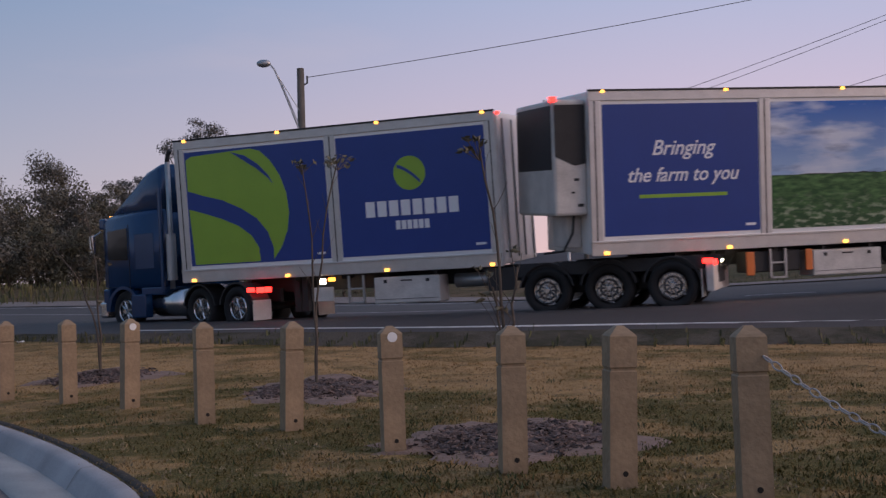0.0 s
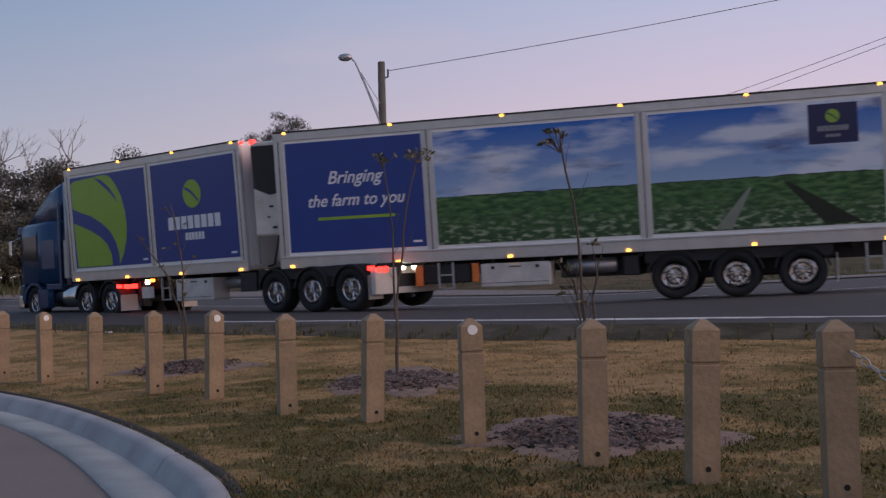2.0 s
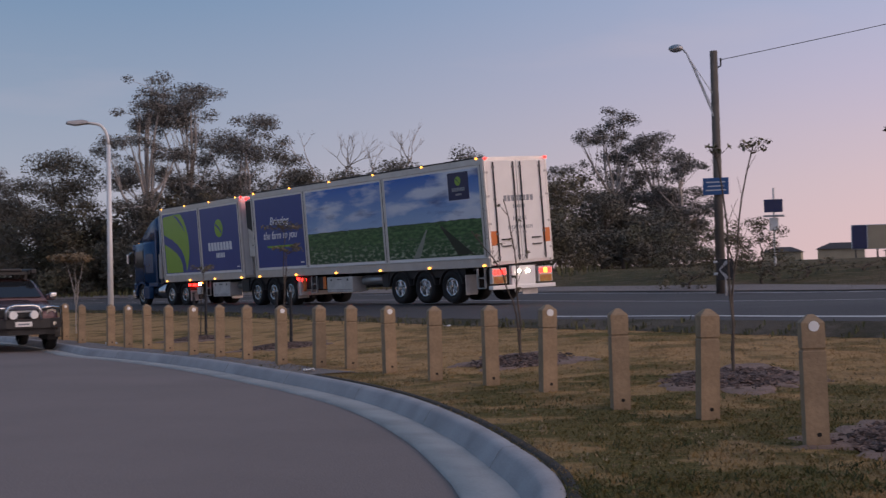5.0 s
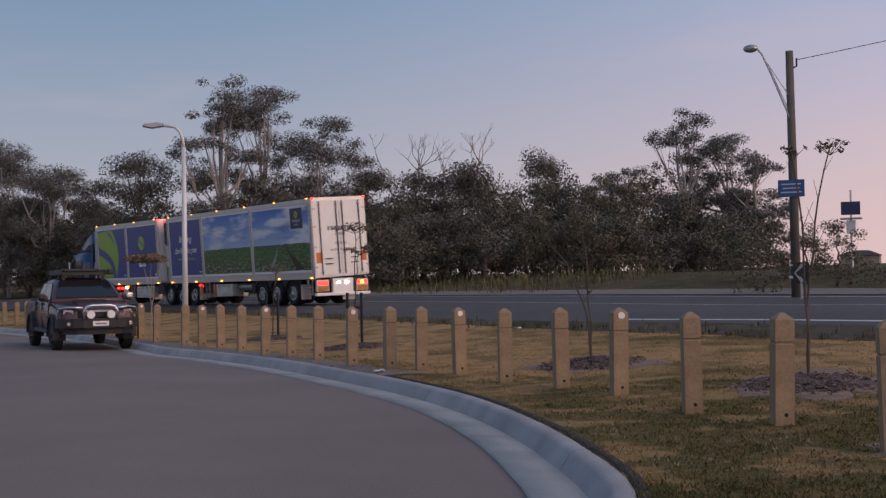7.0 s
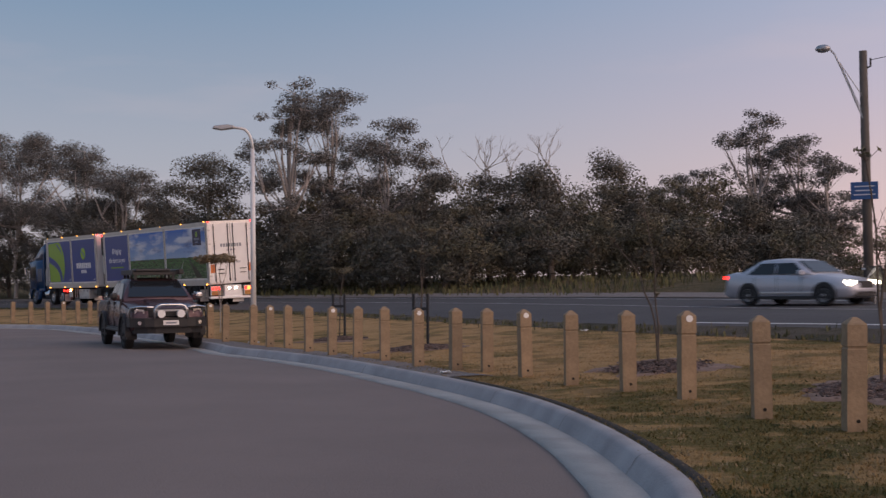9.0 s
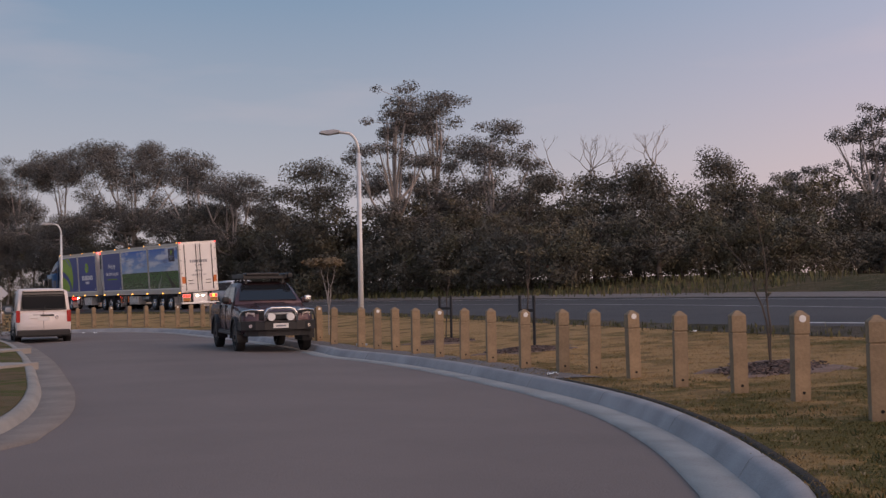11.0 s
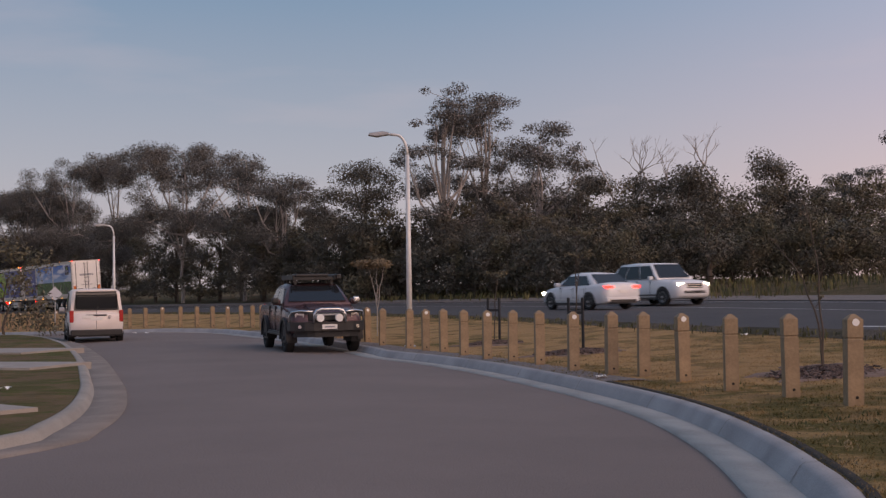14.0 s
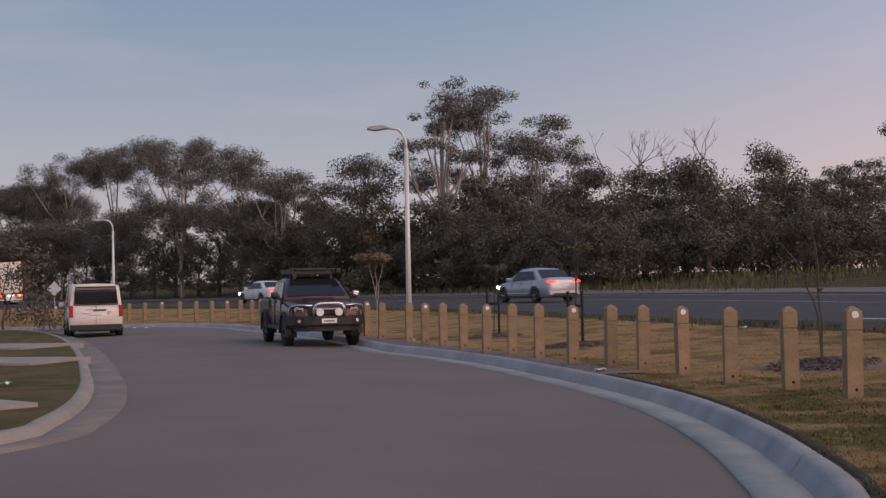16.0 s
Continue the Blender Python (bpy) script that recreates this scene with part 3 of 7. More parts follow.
# ---- bollards ----
POSTS = [(2.25, 5.75), (1.59, 6.48), (0.96, 7.19), (0.36, 7.91), (-0.49, 9.18), (-1.47, 10.65), (-2.39, 11.38), (-3.51, 12.88), (-4.45, 13.75), (-5.48, 14.58), (-6.67, 15.9),
         (-7.58, 16.57), (-8.2, 16.75), (-9.21, 17.42), (-10.53, 18.65), (-11.57, 19.46), (-12.48, 20.02), (-13.68, 21.03), (-14.98, 22.2), (-15.72, 22.56), (-16.82, 23.46),
         (-18.55, 24.68), (-20.41, 26.48)]
DISC = {4, 7, 10, 13, 16, 19, 1 + 21}


def build_bollard():
    th = empty("bollard", "square treated pine bollard with a pointed top", "bollard", "bollards along the lawn")
    w, h = 0.083, 0.97
    bm = bmesh.new()
    rings = [(w, -0.3), (w, 0.70), (w - 0.008, 0.708), (w - 0.008, 0.72), (w, 0.728), (w, h - 0.06), (w * 0.86, h - 0.045), (w * 0.25, h)]
    vs = [[bm.verts.new((sx * r, sy * r, z)) for sx, sy in ((-1, -1), (1, -1), (1, 1), (-1, 1))] for r, z in rings]
    for a, b in zip(vs, vs[1:]):
        for i in range(4):
            bm.faces.new((a[i], a[(i + 1) % 4], b[(i + 1) % 4], b[i]))
    bm.faces.new(vs[-1])
    body = part("post", bm, M_POST, th)
    # near-black disc on the face, painted shade of a drilled hole
    part("drill_hole_shade", rod((0.01, -w - 0.003, 0.1), (0.01, -w + 0.01, 0.1), 0.017, seg=12), M_HOLESHADE, th)
    return th


def place_bollards():
    plain = build_bollard()
    with_disc = copy_thing(plain, pose(0, 0, 0))
    tagged(with_disc, "square treated pine bollard with a white reflector disc")
    part("reflector", rod((0.005, -0.083 - 0.006, 0.885), (0.005, -0.08, 0.885), 0.038, seg=20), M_DISC, with_disc, "round white reflector disc")
    rng = random.Random(4)
    pts = list(POSTS)
    for i in range(1, 10):
        f = i / 10
        pts.append((-20.41 + (-34.0 + 20.41) * f, 26.48 + (36.9 - 26.48) * f))
    kk = smooth_curve([p for p, _ in KERB], 0.25)
    line = kk[(kk[:, 0] < -33.2) & (kk[:, 0] > -64)]
    d, acc = 0.95, 0.0
    for p, q in zip(line, line[1:]):
        acc += math.hypot(*(q - p)[:2])
        if acc > d:
            acc = 0
            t = (q - p)[:2] / np.hypot(*(q - p)[:2])
            pts.append((q[0] + t[1] * 1.2, q[1] - t[0] * 1.2))
    used = {}
    for i, (x, y) in enumerate(pts):
        src = with_disc if i in DISC or (i > 23 and i % 4 == 0) else plain
        face = math.degrees(math.atan2(-x, y)) if x or y else 0
        m = pose(x, y, lawn_z(x, y) - 0.01, rng.uniform(-1.2, 1.2), rng.uniform(-1.2, 1.2), face + 14 + rng.uniform(-6, 6))
        if src in used:
            copy_thing(src, m)
        else:
            used[src] = 1
            src.matrix_basis = m
    # chain from the bollard that ends the gap
    x, y = POSTS[1]
    th = empty("chain", "sagging galvanised steel chain hooked to a bollard", "chain")
    p, q = Vector((1.63, 6.40, lawn_z(1.6, 6.4) + 0.80)), Vector((4.4, 4.2, lawn_z(4.4, 4.2) + 0.86))
    n = 70
    for i in range(n):
        f = (i + 0.5) / n
        c = p.lerp(q, f) - Vector((0, 0, 0.66 * 4 * f * (1 - f)))
        bm = bmesh.new()
        ring = []
        for k in range(12):
            a0 = k * math.tau / 12
            cx, cy = 0.031 * math.cos(a0), 0.018 * math.sin(a0)
            ring.append([bm.verts.new((cx + 0.005 * math.cos(b0) * math.cos(a0), cy + 0.005 * math.cos(b0) * math.sin(a0), 0.005 * math.sin(b0))) for b0 in (0, 1.257, 2.513, 3.770, 5.027)])
        for k in range(12):
            for j in range(5):
                bm.faces.new((ring[k][j], ring[(k + 1) % 12][j], ring[(k + 1) % 12][(j + 1) % 5], ring[k][(j + 1) % 5]))
        ob = part("link", bm, M_GALV, th)
        slope = math.degrees(math.atan2(0.66 * 4 * (1 - 2 * f), (q - p).length))
        ob.matrix_basis = pose(*c, 90 * (i % 2), slope, math.degrees(math.atan2(q.y - p.y, q.x - p.x)))


# ---- saplings and mulch ----
def ragged_patch(cx, cy, rx, ry, rot, seed, height, rag, lift):
    """A low mound with a torn outline on the lawn: vertices and faces."""
    verts, faces, nr, na = [], [], 10, 64
    for i in range(nr + 1):
        for j in range(na):
            a = j * math.tau / na
            edge = noise.noise((math.cos(a) * 1.6 + seed, math.sin(a) * 1.6, 0)) + .55 * noise.noise((math.cos(a) * 5 + seed, math.sin(a) * 5, 3))
            f = i / nr * (1 + rag * edge * i / nr)
            lx, ly = rx * f * math.cos(a), ry * f * math.sin(a)
            x, y = cx + lx * math.cos(rot) - ly * math.sin(rot), cy + lx * math.sin(rot) + ly * math.cos(rot)
            h = height * (1 - (i / nr) ** 2) + (.45 * height * noise.noise((x * 5, y * 5, seed)) if i < nr else -.03)
            verts.append((x, y, lawn_z(x, y) + h + lift))
    for i in range(nr):
        for j in range(na):
            faces.append((i * na + j, i * na + (j + 1) % na, (i + 1) * na + (j + 1) % na, (i + 1) * na + j))
    return verts, faces


def build_mulch(cx, cy, rx, ry, rot, seed):
    rng = random.Random(seed)
    v, f = ragged_patch(cx, cy, rx * 1.25, ry * 1.3, rot, seed + 40, .012, .55, .014)
    tagged(mesh_object("bare_earth", v, f, M_EARTH, True), "bare pinkish earth scraped round a mulch bed", "earth", "bare earth rings", "stuff")
    verts, faces = ragged_patch(cx, cy, rx * .74, ry * .74, rot, seed, .07, .5, .022)
    for c in range(1500):
        f, a = math.sqrt(rng.random()) * (1.12 if c % 4 else 1.35), rng.random() * math.tau
        x, y = cx + .8 * rx * f * math.cos(a), cy + .8 * ry * f * math.sin(a)
        z = lawn_z(x, y) + max(0, 0.065 * (1 - f * f)) + 0.02
        s = rng.uniform(0.012, 0.05)
        e = Euler((rng.uniform(-.6, .6), rng.uniform(-.6, .6), rng.random() * 6.3)).to_matrix()
        k = len(verts)
        for q in ((-s, -s * .35, 0), (s, -s * .35, 0), (s, s * .35, 0), (-s, s * .35, 0), (0, 0, s * .6)):
            verts.append(Vector((x, y, z)) + e @ Vector(q))
        faces += [(k, k + 1, k + 4), (k + 1, k + 2, k + 4), (k + 2, k + 3, k + 4), (k + 3, k, k + 4)]
    return tagged(mesh_object("mulch_bed", verts, faces, M_MULCH), "dark bark mulch mounded round a young tree", "mulch", "mulch beds", "stuff")


def leaf_cloud(rng, centers, per, size, flat=0.7):
    """Many small bent leaf pieces strewn through clumps (centre, radius)."""
    g = np.random.default_rng(rng.randrange(1 << 30))
    cs, rs = [], []
    for c, r in centers:
        k = max(6, int(per * r * r))
        cs += [tuple(c)] * k
        rs += [r] * k
    cs, rs = np.array(cs), np.array(rs)
    n = len(cs)
    d = g.normal(size=(n, 3))
    d /= np.linalg.norm(d, axis=1)[:, None]
    p = cs + d * (rs * g.random(n) ** 0.45)[:, None] * np.array([1, 1, flat])
    s = size * g.uniform(0.55, 1.4, n)
    nrm = d + g.normal(size=(n, 3)) * .55 + np.array([0, 0, .35])
    nrm /= np.linalg.norm(nrm, axis=1)[:, None]
    u = np.cross(nrm, g.normal(size=(n, 3)))
    u /= np.linalg.norm(u, axis=1)[:, None]
    w = np.cross(u, nrm)
    lift = np.cross(u, w) * (s * .14)[:, None]
    us, ws = u * s[:, None], w * (s * .46)[:, None]
    v = np.stack([p - us, p - ws + lift, p + us, p + ws + lift], 1).reshape(-1, 3)
    f = np.arange(4 * n).reshape(-1, 4)
    return v.tolist(), f.tolist()


def limbs(bm, rng, start, direction, length, radius, depth, tips, spread=0.7, bend=0.25, seg=6):
    """Tapered branches that fork a few times; their ends are collected in tips."""
    p, d = Vector(start), Vector(direction).normalized()
    n = 4
    for i in range(n):
        d2 = (d + Vector((rng.uniform(-1, 1), rng.uniform(-1, 1), rng.uniform(-.5, .8))) * bend).normalized()
        q = p + d2 * length / n
        rod(p, q, radius * (1 - i / n * .5), radius * (1 - (i + 1) / n * .5), seg, bm)
        p, d = q, d2
    if depth == 0:
        tips.append(p)
        return
    for k in range(rng.choice((2, 3))):
        d2 = (d + Vector((rng.uniform(-1, 1), rng.uniform(-1, 1), rng.uniform(-.3, .6))) * spread).normalized()
        limbs(bm, rng, p, d2, length * rng.uniform(.55, .8), radius * .5, depth - 1, tips, spread, bend, seg)
    tips.append(p)


def sapling(x, y, stems, seed, stake=False, leaf=0.032, label="bare young tree with a few leaves at its tip", bark=M_BARK, foliage=M_LEAF3):
    rng = random.Random(seed)
    th = empty("young_tree", label, "young tree", "young trees on the lawn", pose(x, y, lawn_z(x, y) + 0.06))
    for dx, dy, h, tuft in stems:
        bm = bmesh.new()
        p = Vector((0, 0, -0.05))
        tips = []
        for i in range(9):
            f = (i + 1) / 9
            q = Vector((dx * f ** 2.4 + rng.uniform(-.02, .02), dy * f + rng.uniform(-.02, .02), h * f))
            rod(p, q, 0.013 * (1 - f * .65) + .004, 0.013 * (1 - f * .75) + .004, 7, bm)
            if 3 <= i <= 7:
                for _ in range(1 if tuft else 2):
                    a = rng.random() * 6.3
                    limbs(bm, rng, q, (math.cos(a) * .6, math.sin(a) * .6, 1), rng.uniform(.15, .35), 0.004, 0, tips, .6, .15, 5)
            p = q
        cl = []
        spread = min(.28, .12 + tuft)
        if tuft:
            cl = [(p + Vector((rng.uniform(-1, 1) * spread, rng.uniform(-.7, .7) * spread, rng.uniform(-.03, .08))), tuft) for _ in range(7)]
            for c, _ in cl:
                rod(p - Vector((0, 0, .10)), c, 0.005, 0.003, 5, bm)
        part("trunk", bm, bark, th)
        if not tuft:
            cl = [(t, 0.05) for t in tips[::2]]
        v, f = leaf_cloud(rng, cl, 1300, leaf, 0.5)
        lo = mesh_object("leaves", v, f, foliage)
        lo.parent = th
    if stake:
        for sx in (-.16, .16):
            part("stake", box(sx - .022, sx + .022, -.022, .022, -.2, 1.05), M_CHASSIS, th, "dark timber stake")
        part("tie", box(-.17, .17, -.012, .012, .72, .78), M_PLASTIC, th, "black tree tie")
    return th


def build_saplings():
    build_mulch(0.44, 9.4, 0.80, 0.85, 0.2, 1)
    build_mulch(-1.62, 13.9, 0.75, 1.05, 0.2, 2)
    build_mulch(-4.95, 16.7, 0.72, .85, 0.3, 3)
    build_mulch(-11.3, 21.4, 0.8, .7, 0.3, 4)
    build_mulch(-15.2, 24.6, 0.7, .6, 0.3, 5)
    sapling(0.40, 9.35, [(-0.20, .1, 2.25, 0.05), (.10, .05, 1.3, 0), (-.12, 0, 1.15, 0)], 11)
    sapling(-1.62, 13.9, [(0.28, .1, 2.6, 0.09), (-.12, .0, 2.55, 0.04)], 12)
    sapling(-4.95, 16.7, [(-.22, .05, 2.3, 0), (-.72, 0, 1.85, 0)], 13)
    sapling(-11.3, 21.5, [(0, .1, 2.35, 0.16), (.1, 0, 1.9, 0.14)], 14, True, label="young tree with olive leaves tied to dark stakes")
    sapling(-15.2, 24.7, [(0.05, .1, 1.6, 0.12)], 15, True, label="small young tree tied to dark timber stakes")
    sapling(-21.9, 28.9, [(-.40, .1, 2.1, 0.24), (.32, 0, 2.1, 0.24), (0, 0, 2.15, .22)], 16, leaf=0.05, bark=M_PALEBARK, foliage=mat("russet_leaves", (.23, .17, .10), .8, var=.4, scale=3, island=.3), label="young forked tree with a flat russet crown")


# ---- poles, lamps, signs ----
def street_lamp(x, y, h, arm, rz, label):
    th = empty("street_lamp", label, "street lamp", "curved street lamps", pose(x, y, lawn_z(x, y), 0, 0, rz))
    part("pole", rod((0, 0, -.2), (0, 0, h - .5), 0.075, 0.05, 16), M_LPOST, th, smooth=True)
    pts = [(-arm * (1 - math.cos(a)) * .5, 0, h - .5 + .5 * math.sin(a)) for a in np.linspace(0, math.pi / 2, 9)] + [(-arm, 0, h + .03)]
    part("arm", tube(pts, 0.035, 10), M_LPOST, th, smooth=True)
    part("luminaire", extrude([(-arm - .42, h - .01), (-arm - .38, h + .05), (-arm - .05, h + .09), (-arm + .1, h + .06), (-arm + .1, h + .0), (-arm - .2, h - .05)], -.11, .11, bevel=.015), M_GALV, th, "flat grey lamp head")
    part("base_plate", box(-.14, .14, -.14, .14, -.02, .04, .01), M_GALV, th)


def build_poles():
    street_lamp(-17.35, 24.22, 5.27, 0.55, 36, "pale grey steel street lamp with curved arm")
    street_lamp(-45.6, 39.2, 4.95, 0.5, 50, "pale grey steel street lamp with curved arm")
    # timber power pole with outreach lamp
    x, y, z = -5.0, 39.7, 0.85
    th = empty("power_pole", "dark weathered timber pole with bracket lamp and blue sign", "power pole", "", pose(x, y, z))
    part("pole", rod((0.06, 0, -.8), (0, 0, 7.65), 0.16, 0.12, 14), M_TIMBERPOLE, th, smooth=True)
    part("bracket", tube([(-.02, -.1, 5.5), (-.55, -.1, 6.9), (-.85, -.1, 7.62), (-1.0, -.1, 7.8)], .028, 8), M_GALV, th)
    part("brace", tube([(-.02, -.1, 6.2), (-.75, -.1, 7.42)], .016, 6), M_GALV, th)
    part("brace", tube([(-.05, -.1, 5.75), (-.62, -.1, 7.15)], .012, 6), M_GALV, th)
    part("lamp_head", ball((-1.2, -.1, 7.82), .24, seg=14, squash=(1, .6, .55)), M_GALV, th, "grey rounded lamp head", True)
    part("band", rod((.01, 0, .35), (.01, 0, .43), .175, seg=14), M_DISC, th, "pale reflective band")
    part("band", rod((.01, 0, .75), (.01, 0, .8), .172, seg=14), M_DISC, th, "pale reflective band")
    part("insulator", tube([(.1, 0, 7.1), (.22, 0, 7.15), (.22, 0, 7.4)], .03, 8), M_CHASSIS, th)
    sg = part("sign_board", box(-.42, .4, -.2, -.16, 2.95, 3.5, .008), M_SIGNBLUE, th, "blue sign board with pale lines")
    for k, w in enumerate((.3, .26, .32)):
        part("sign_line", box(-.01 - w, -.01 + w, -.206, -.2, 3.34 - k * .13, 3.38 - k * .13), M_BOARDWHITE, sg)
    # wires from the pole
    top = Vector((x + .22, y, z + 7.35))
    for k, end in enumerate((Vector((30, 38, 14.4)), )):
        pts = [top.lerp(end, i / 24) - Vector((0, 0, 0.5 * 4 * (i / 24) * (1 - i / 24))) for i in range(25)]
        tagged(part("overhead_wire", tube(pts, .012, 5), M_WIRE), "thin dark overhead service wire", "wire", "overhead wires")
    # two far power poles with crossarms, camera pole
    for x, y, h, arms in ((8.2, 74.5, 9.0, ((8.7, 1.9), (6.7, 1.6))), (5.7, 119.9, 9.2, ((8.6, 2.6), (4.3, 2.4), (6.6, 1.2)))):
        n, fx = edge_n(x, y)
        z = float((level(fx) + cross(n))[0])
        th = empty("power_pole", "tall timber power pole with crossarms", "power pole", "far power poles", pose(x, y, z, 0, 0, 0))
        part("pole", rod((0, 0, -.5), (0, 0, h), .17, .12, 10), M_TIMBERPOLE, th)
        for az, w in arms:
            part("crossarm", box(-w / 2, w / 2, -.06, .06, az - .06, az + .06), M_TIMBERPOLE, th)
            for s in (-.45, -.25, .25, .45):
                part("insulator", rod((w * s, 0, az + .06), (w * s, 0, az + .2), .04, seg=8), M_CHASSIS, th)
        if h < 9.1:
            part("lamp_arm", tube([(0, 0, 4.9), (-1.2, 0, 6.2), (-2.3, 0, 6.5), (-3.0, 0, 6.5)], .04, 6), M_GALV, th)
            part("lamp_head", box(-3.6, -2.95, -.12, .12, 6.45, 6.58, .03), M_GALV, th)
    for (x0, y0, z0), (x1, y1, z1), sag in (((9.1, 74.5, 10.6), (40, 45, 20.5), .6), ((7.4, 74.5, 10.6), (39, 43, 19.8), .6), ((9.0, 74.5, 8.7), (40, 45, 16.5), .6),
                                          ((7.4, 74.5, 10.7), (5.0, 119.9, 11.3), .8), ((9.1, 74.5, 10.7), (6.6, 119.9, 11.3), .8)):
        a, b = Vector((x0, y0, z0)), Vector((x1, y1, z1))
        pts = [a.lerp(b, i / 20) - Vector((0, 0, sag * 4 * (i / 20) * (1 - i / 20))) for i in range(21)]
        tagged(part("overhead_wire", tube(pts, .016, 5), M_WIRE), "thin dark overhead power line", "wire", "overhead wires")
    th = empty("camera_pole", "pale steel pole with equipment boxes and a camera", "camera pole", "", pose(5.7, 59.7, 1.35))
    part("pole", rod((0, 0, -.4), (0, 0, 5.9), .09, .06, 12), M_LPOST, th)
    part("cabinet", box(-.17, .17, -.3, -.08, 3.4, 4.0, .02), M_GALV, th)
    part("cabinet", box(-.12, .12, -.28, -.06, 4.2, 4.9, .02), M_GALV, th)
    part("camera_arm", tube([(0, 0, 5.9), (.12, 0, 6.1), (.3, 0, 6.1)], .04, 8), M_LPOST, th)
    part("camera_dome", ball((.33, 0, 5.98), .16), M_CHASSIS, th)
    th = empty("solar_pole", "pole carrying a solar panel and equipment box", "solar pole", "", pose(-4.7, 57.8, 1.2))
    part("pole", rod((0, 0, -.4), (0, 0, 3.9), .06, .05, 10), M_LPOST, th)
    part("solar_panel", box(-.42, .42, -.3, -.24, 2.75, 3.35, .01), M_NAVY, th, "dark solar panel")
    part("platform", box(-.46, .46, -.35, .3, 2.55, 2.62), M_GALV, th)
    part("cabinet", box(-.2, .2, -.25, .1, 1.9, 2.5, .02), M_LPOST, th)
    th = empty("chevron_sign", "dark curve sign with one white chevron", "road sign", "", pose(-4.55, 37.7, .75))
    part("stake", rod((0, 0, -.3), (0, 0, .5), .03), M_GALV, th)
    part("board", box(-.24, .24, -.02, .0, .3, .95, .006), M_CHASSIS, th)
    part("chevron", extrude([(.16, .9), (-.16, .62), (.16, .34), (.0, .34), (-.2, .62), (.0, .9)][::-1], -.028, -.02), M_GALV, th, "grey chevron")
    th = empty("warning_sign", "small white diamond warning sign seen from behind", "road sign", "", pose(-47.2, 37.0, float(street_z(-47.2, 37.0)) + .1, 0, 0, 45))
    part("stake", rod((0, 0, -.3), (0, 0, 2.2), .03), M_GALV, th)
    part("board", extrude([(0, 1.5), (.34, 1.84), (0, 2.18), (-.34, 1.84)], -.05, -.03), M_BOARDWHITE, th)
    th = empty("marker_post", "pale flexible marker post on the lawn edge", "marker post", "", pose(-33.2, 37.9, lawn_z(-33.2, 37.9)))
    part("post", box(-.04, .04, -.02, .02, -.1, 1.45), M_LPOST, th)
    th = empty("barrel", "red and white banded traffic barrel", "traffic barrel", "", pose(3.2, 61.9, 1.35))
    for k in range(4):
        part("band", rod((0, 0, .17 * k), (0, 0, .17 * k + .17), .26 - .01 * k, seg=16), (M_ORANGE, M_DISC)[k % 2], th)
    th = empty("utility_box", "low dark utility box in the grass", "utility box", "", pose(4.3, 59.8, 1.1))
    part("body", box(-.22, .22, -.2, .2, 0, .42, .03), M_CHASSIS, th)


def billboard(x0, x1, y, z0, z1, ground, panels, label):
    th = empty("billboard", label, "billboard", "roadside billboards", pose((x0 + x1) / 2, y, ground))
    w = x1 - x0
    part("board", box(-w / 2, w / 2, -.1, .1, z0 - ground, z1 - ground, .02), M_BOARDWHITE, th)
    for s in (-.42, 0, .42):
        part("leg", box(s * w - .1, s * w + .1, .1, .3, -1, z1 - ground - .2), M_TIMBERPOLE, th)
    for a, b, m in panels:
        part("panel", box(-w / 2 + a * w, -w / 2 + b * w, -.13, -.1, z0 - ground + .06, z1 - ground - .06), m, th)


def build_distance():
    billboard(-3.2, 2.2, 140, 3.1, 5.8, 2.3, ((.02, .3, M_NAVY), (.32, .98, M_CREAM)), "wide navy and cream roadside billboard on legs")
    billboard(20.3, 33, 107, 2.9, 6.25, 2.2, ((.33, .62, M_NAVY), (.02, .32, M_BOARDWHITE)), "long pale billboard with a navy panel")
    # dark mound behind the paddock
    verts, faces = [], []
    for i in range(60):
        x = 6 + i * 2.4
        h = np.interp(x, [6, 10, 16.4, 21.3, 28, 60, 110, 150], [2.2, 4.4, 5.3, 6.1, 6.9, 7.5, 6, 3])
        h += .25 * noise.noise((x * .35, 0, 3))
        for dy, f in ((-14, 0), (-8, .5), (-2, .9), (3, 1.0), (12, .7), (24, 0)):
            verts.append((x, 160 + dy + .1 * x, 1.8 + (h - 1.8) * f))
    for i in range(59):
        for j in range(5):
            a = i * 6 + j
            faces.append((a, a + 6, a + 7, a + 1))
    tagged(mesh_object("mound", verts, faces, M_HILL, True), "long dark earth mound beyond the paddock", "mound", kind="structure")
    # low houses
    for i, (x, y, w, h) in enumerate(((-7.0, 230, 8, 2.6), (-18, 240, 7, 2.2), (4, 250, 7, 2.0))):
        th = empty("house", "distant low house with a dark hipped roof", "house", "distant houses", pose(x, y, 2.9))
        part("wall", box(-w / 2, w / 2, -3, 3, -1, h * .55), M_CREAM, th)
        bm = bmesh.new()
        a = [bm.verts.new(p) for p in ((-w / 2 - .4, -3.4, h * .55), (w / 2 + .4, -3.4, h * .55), (w / 2 + .4, 3.4, h * .55), (-w / 2 - .4, 3.4, h * .55))]
        b = [bm.verts.new(p) for p in ((-w / 2 + 2, 0, h), (w / 2 - 2, 0, h))]
        for f in ((a[0], a[1], b[1], b[0]), (a[1], a[2], b[1]), (a[2], a[3], b[0], b[1]), (a[3], a[0], b[0])):
            bm.faces.new(f)
        part("roof", bm, M_HILL, th)


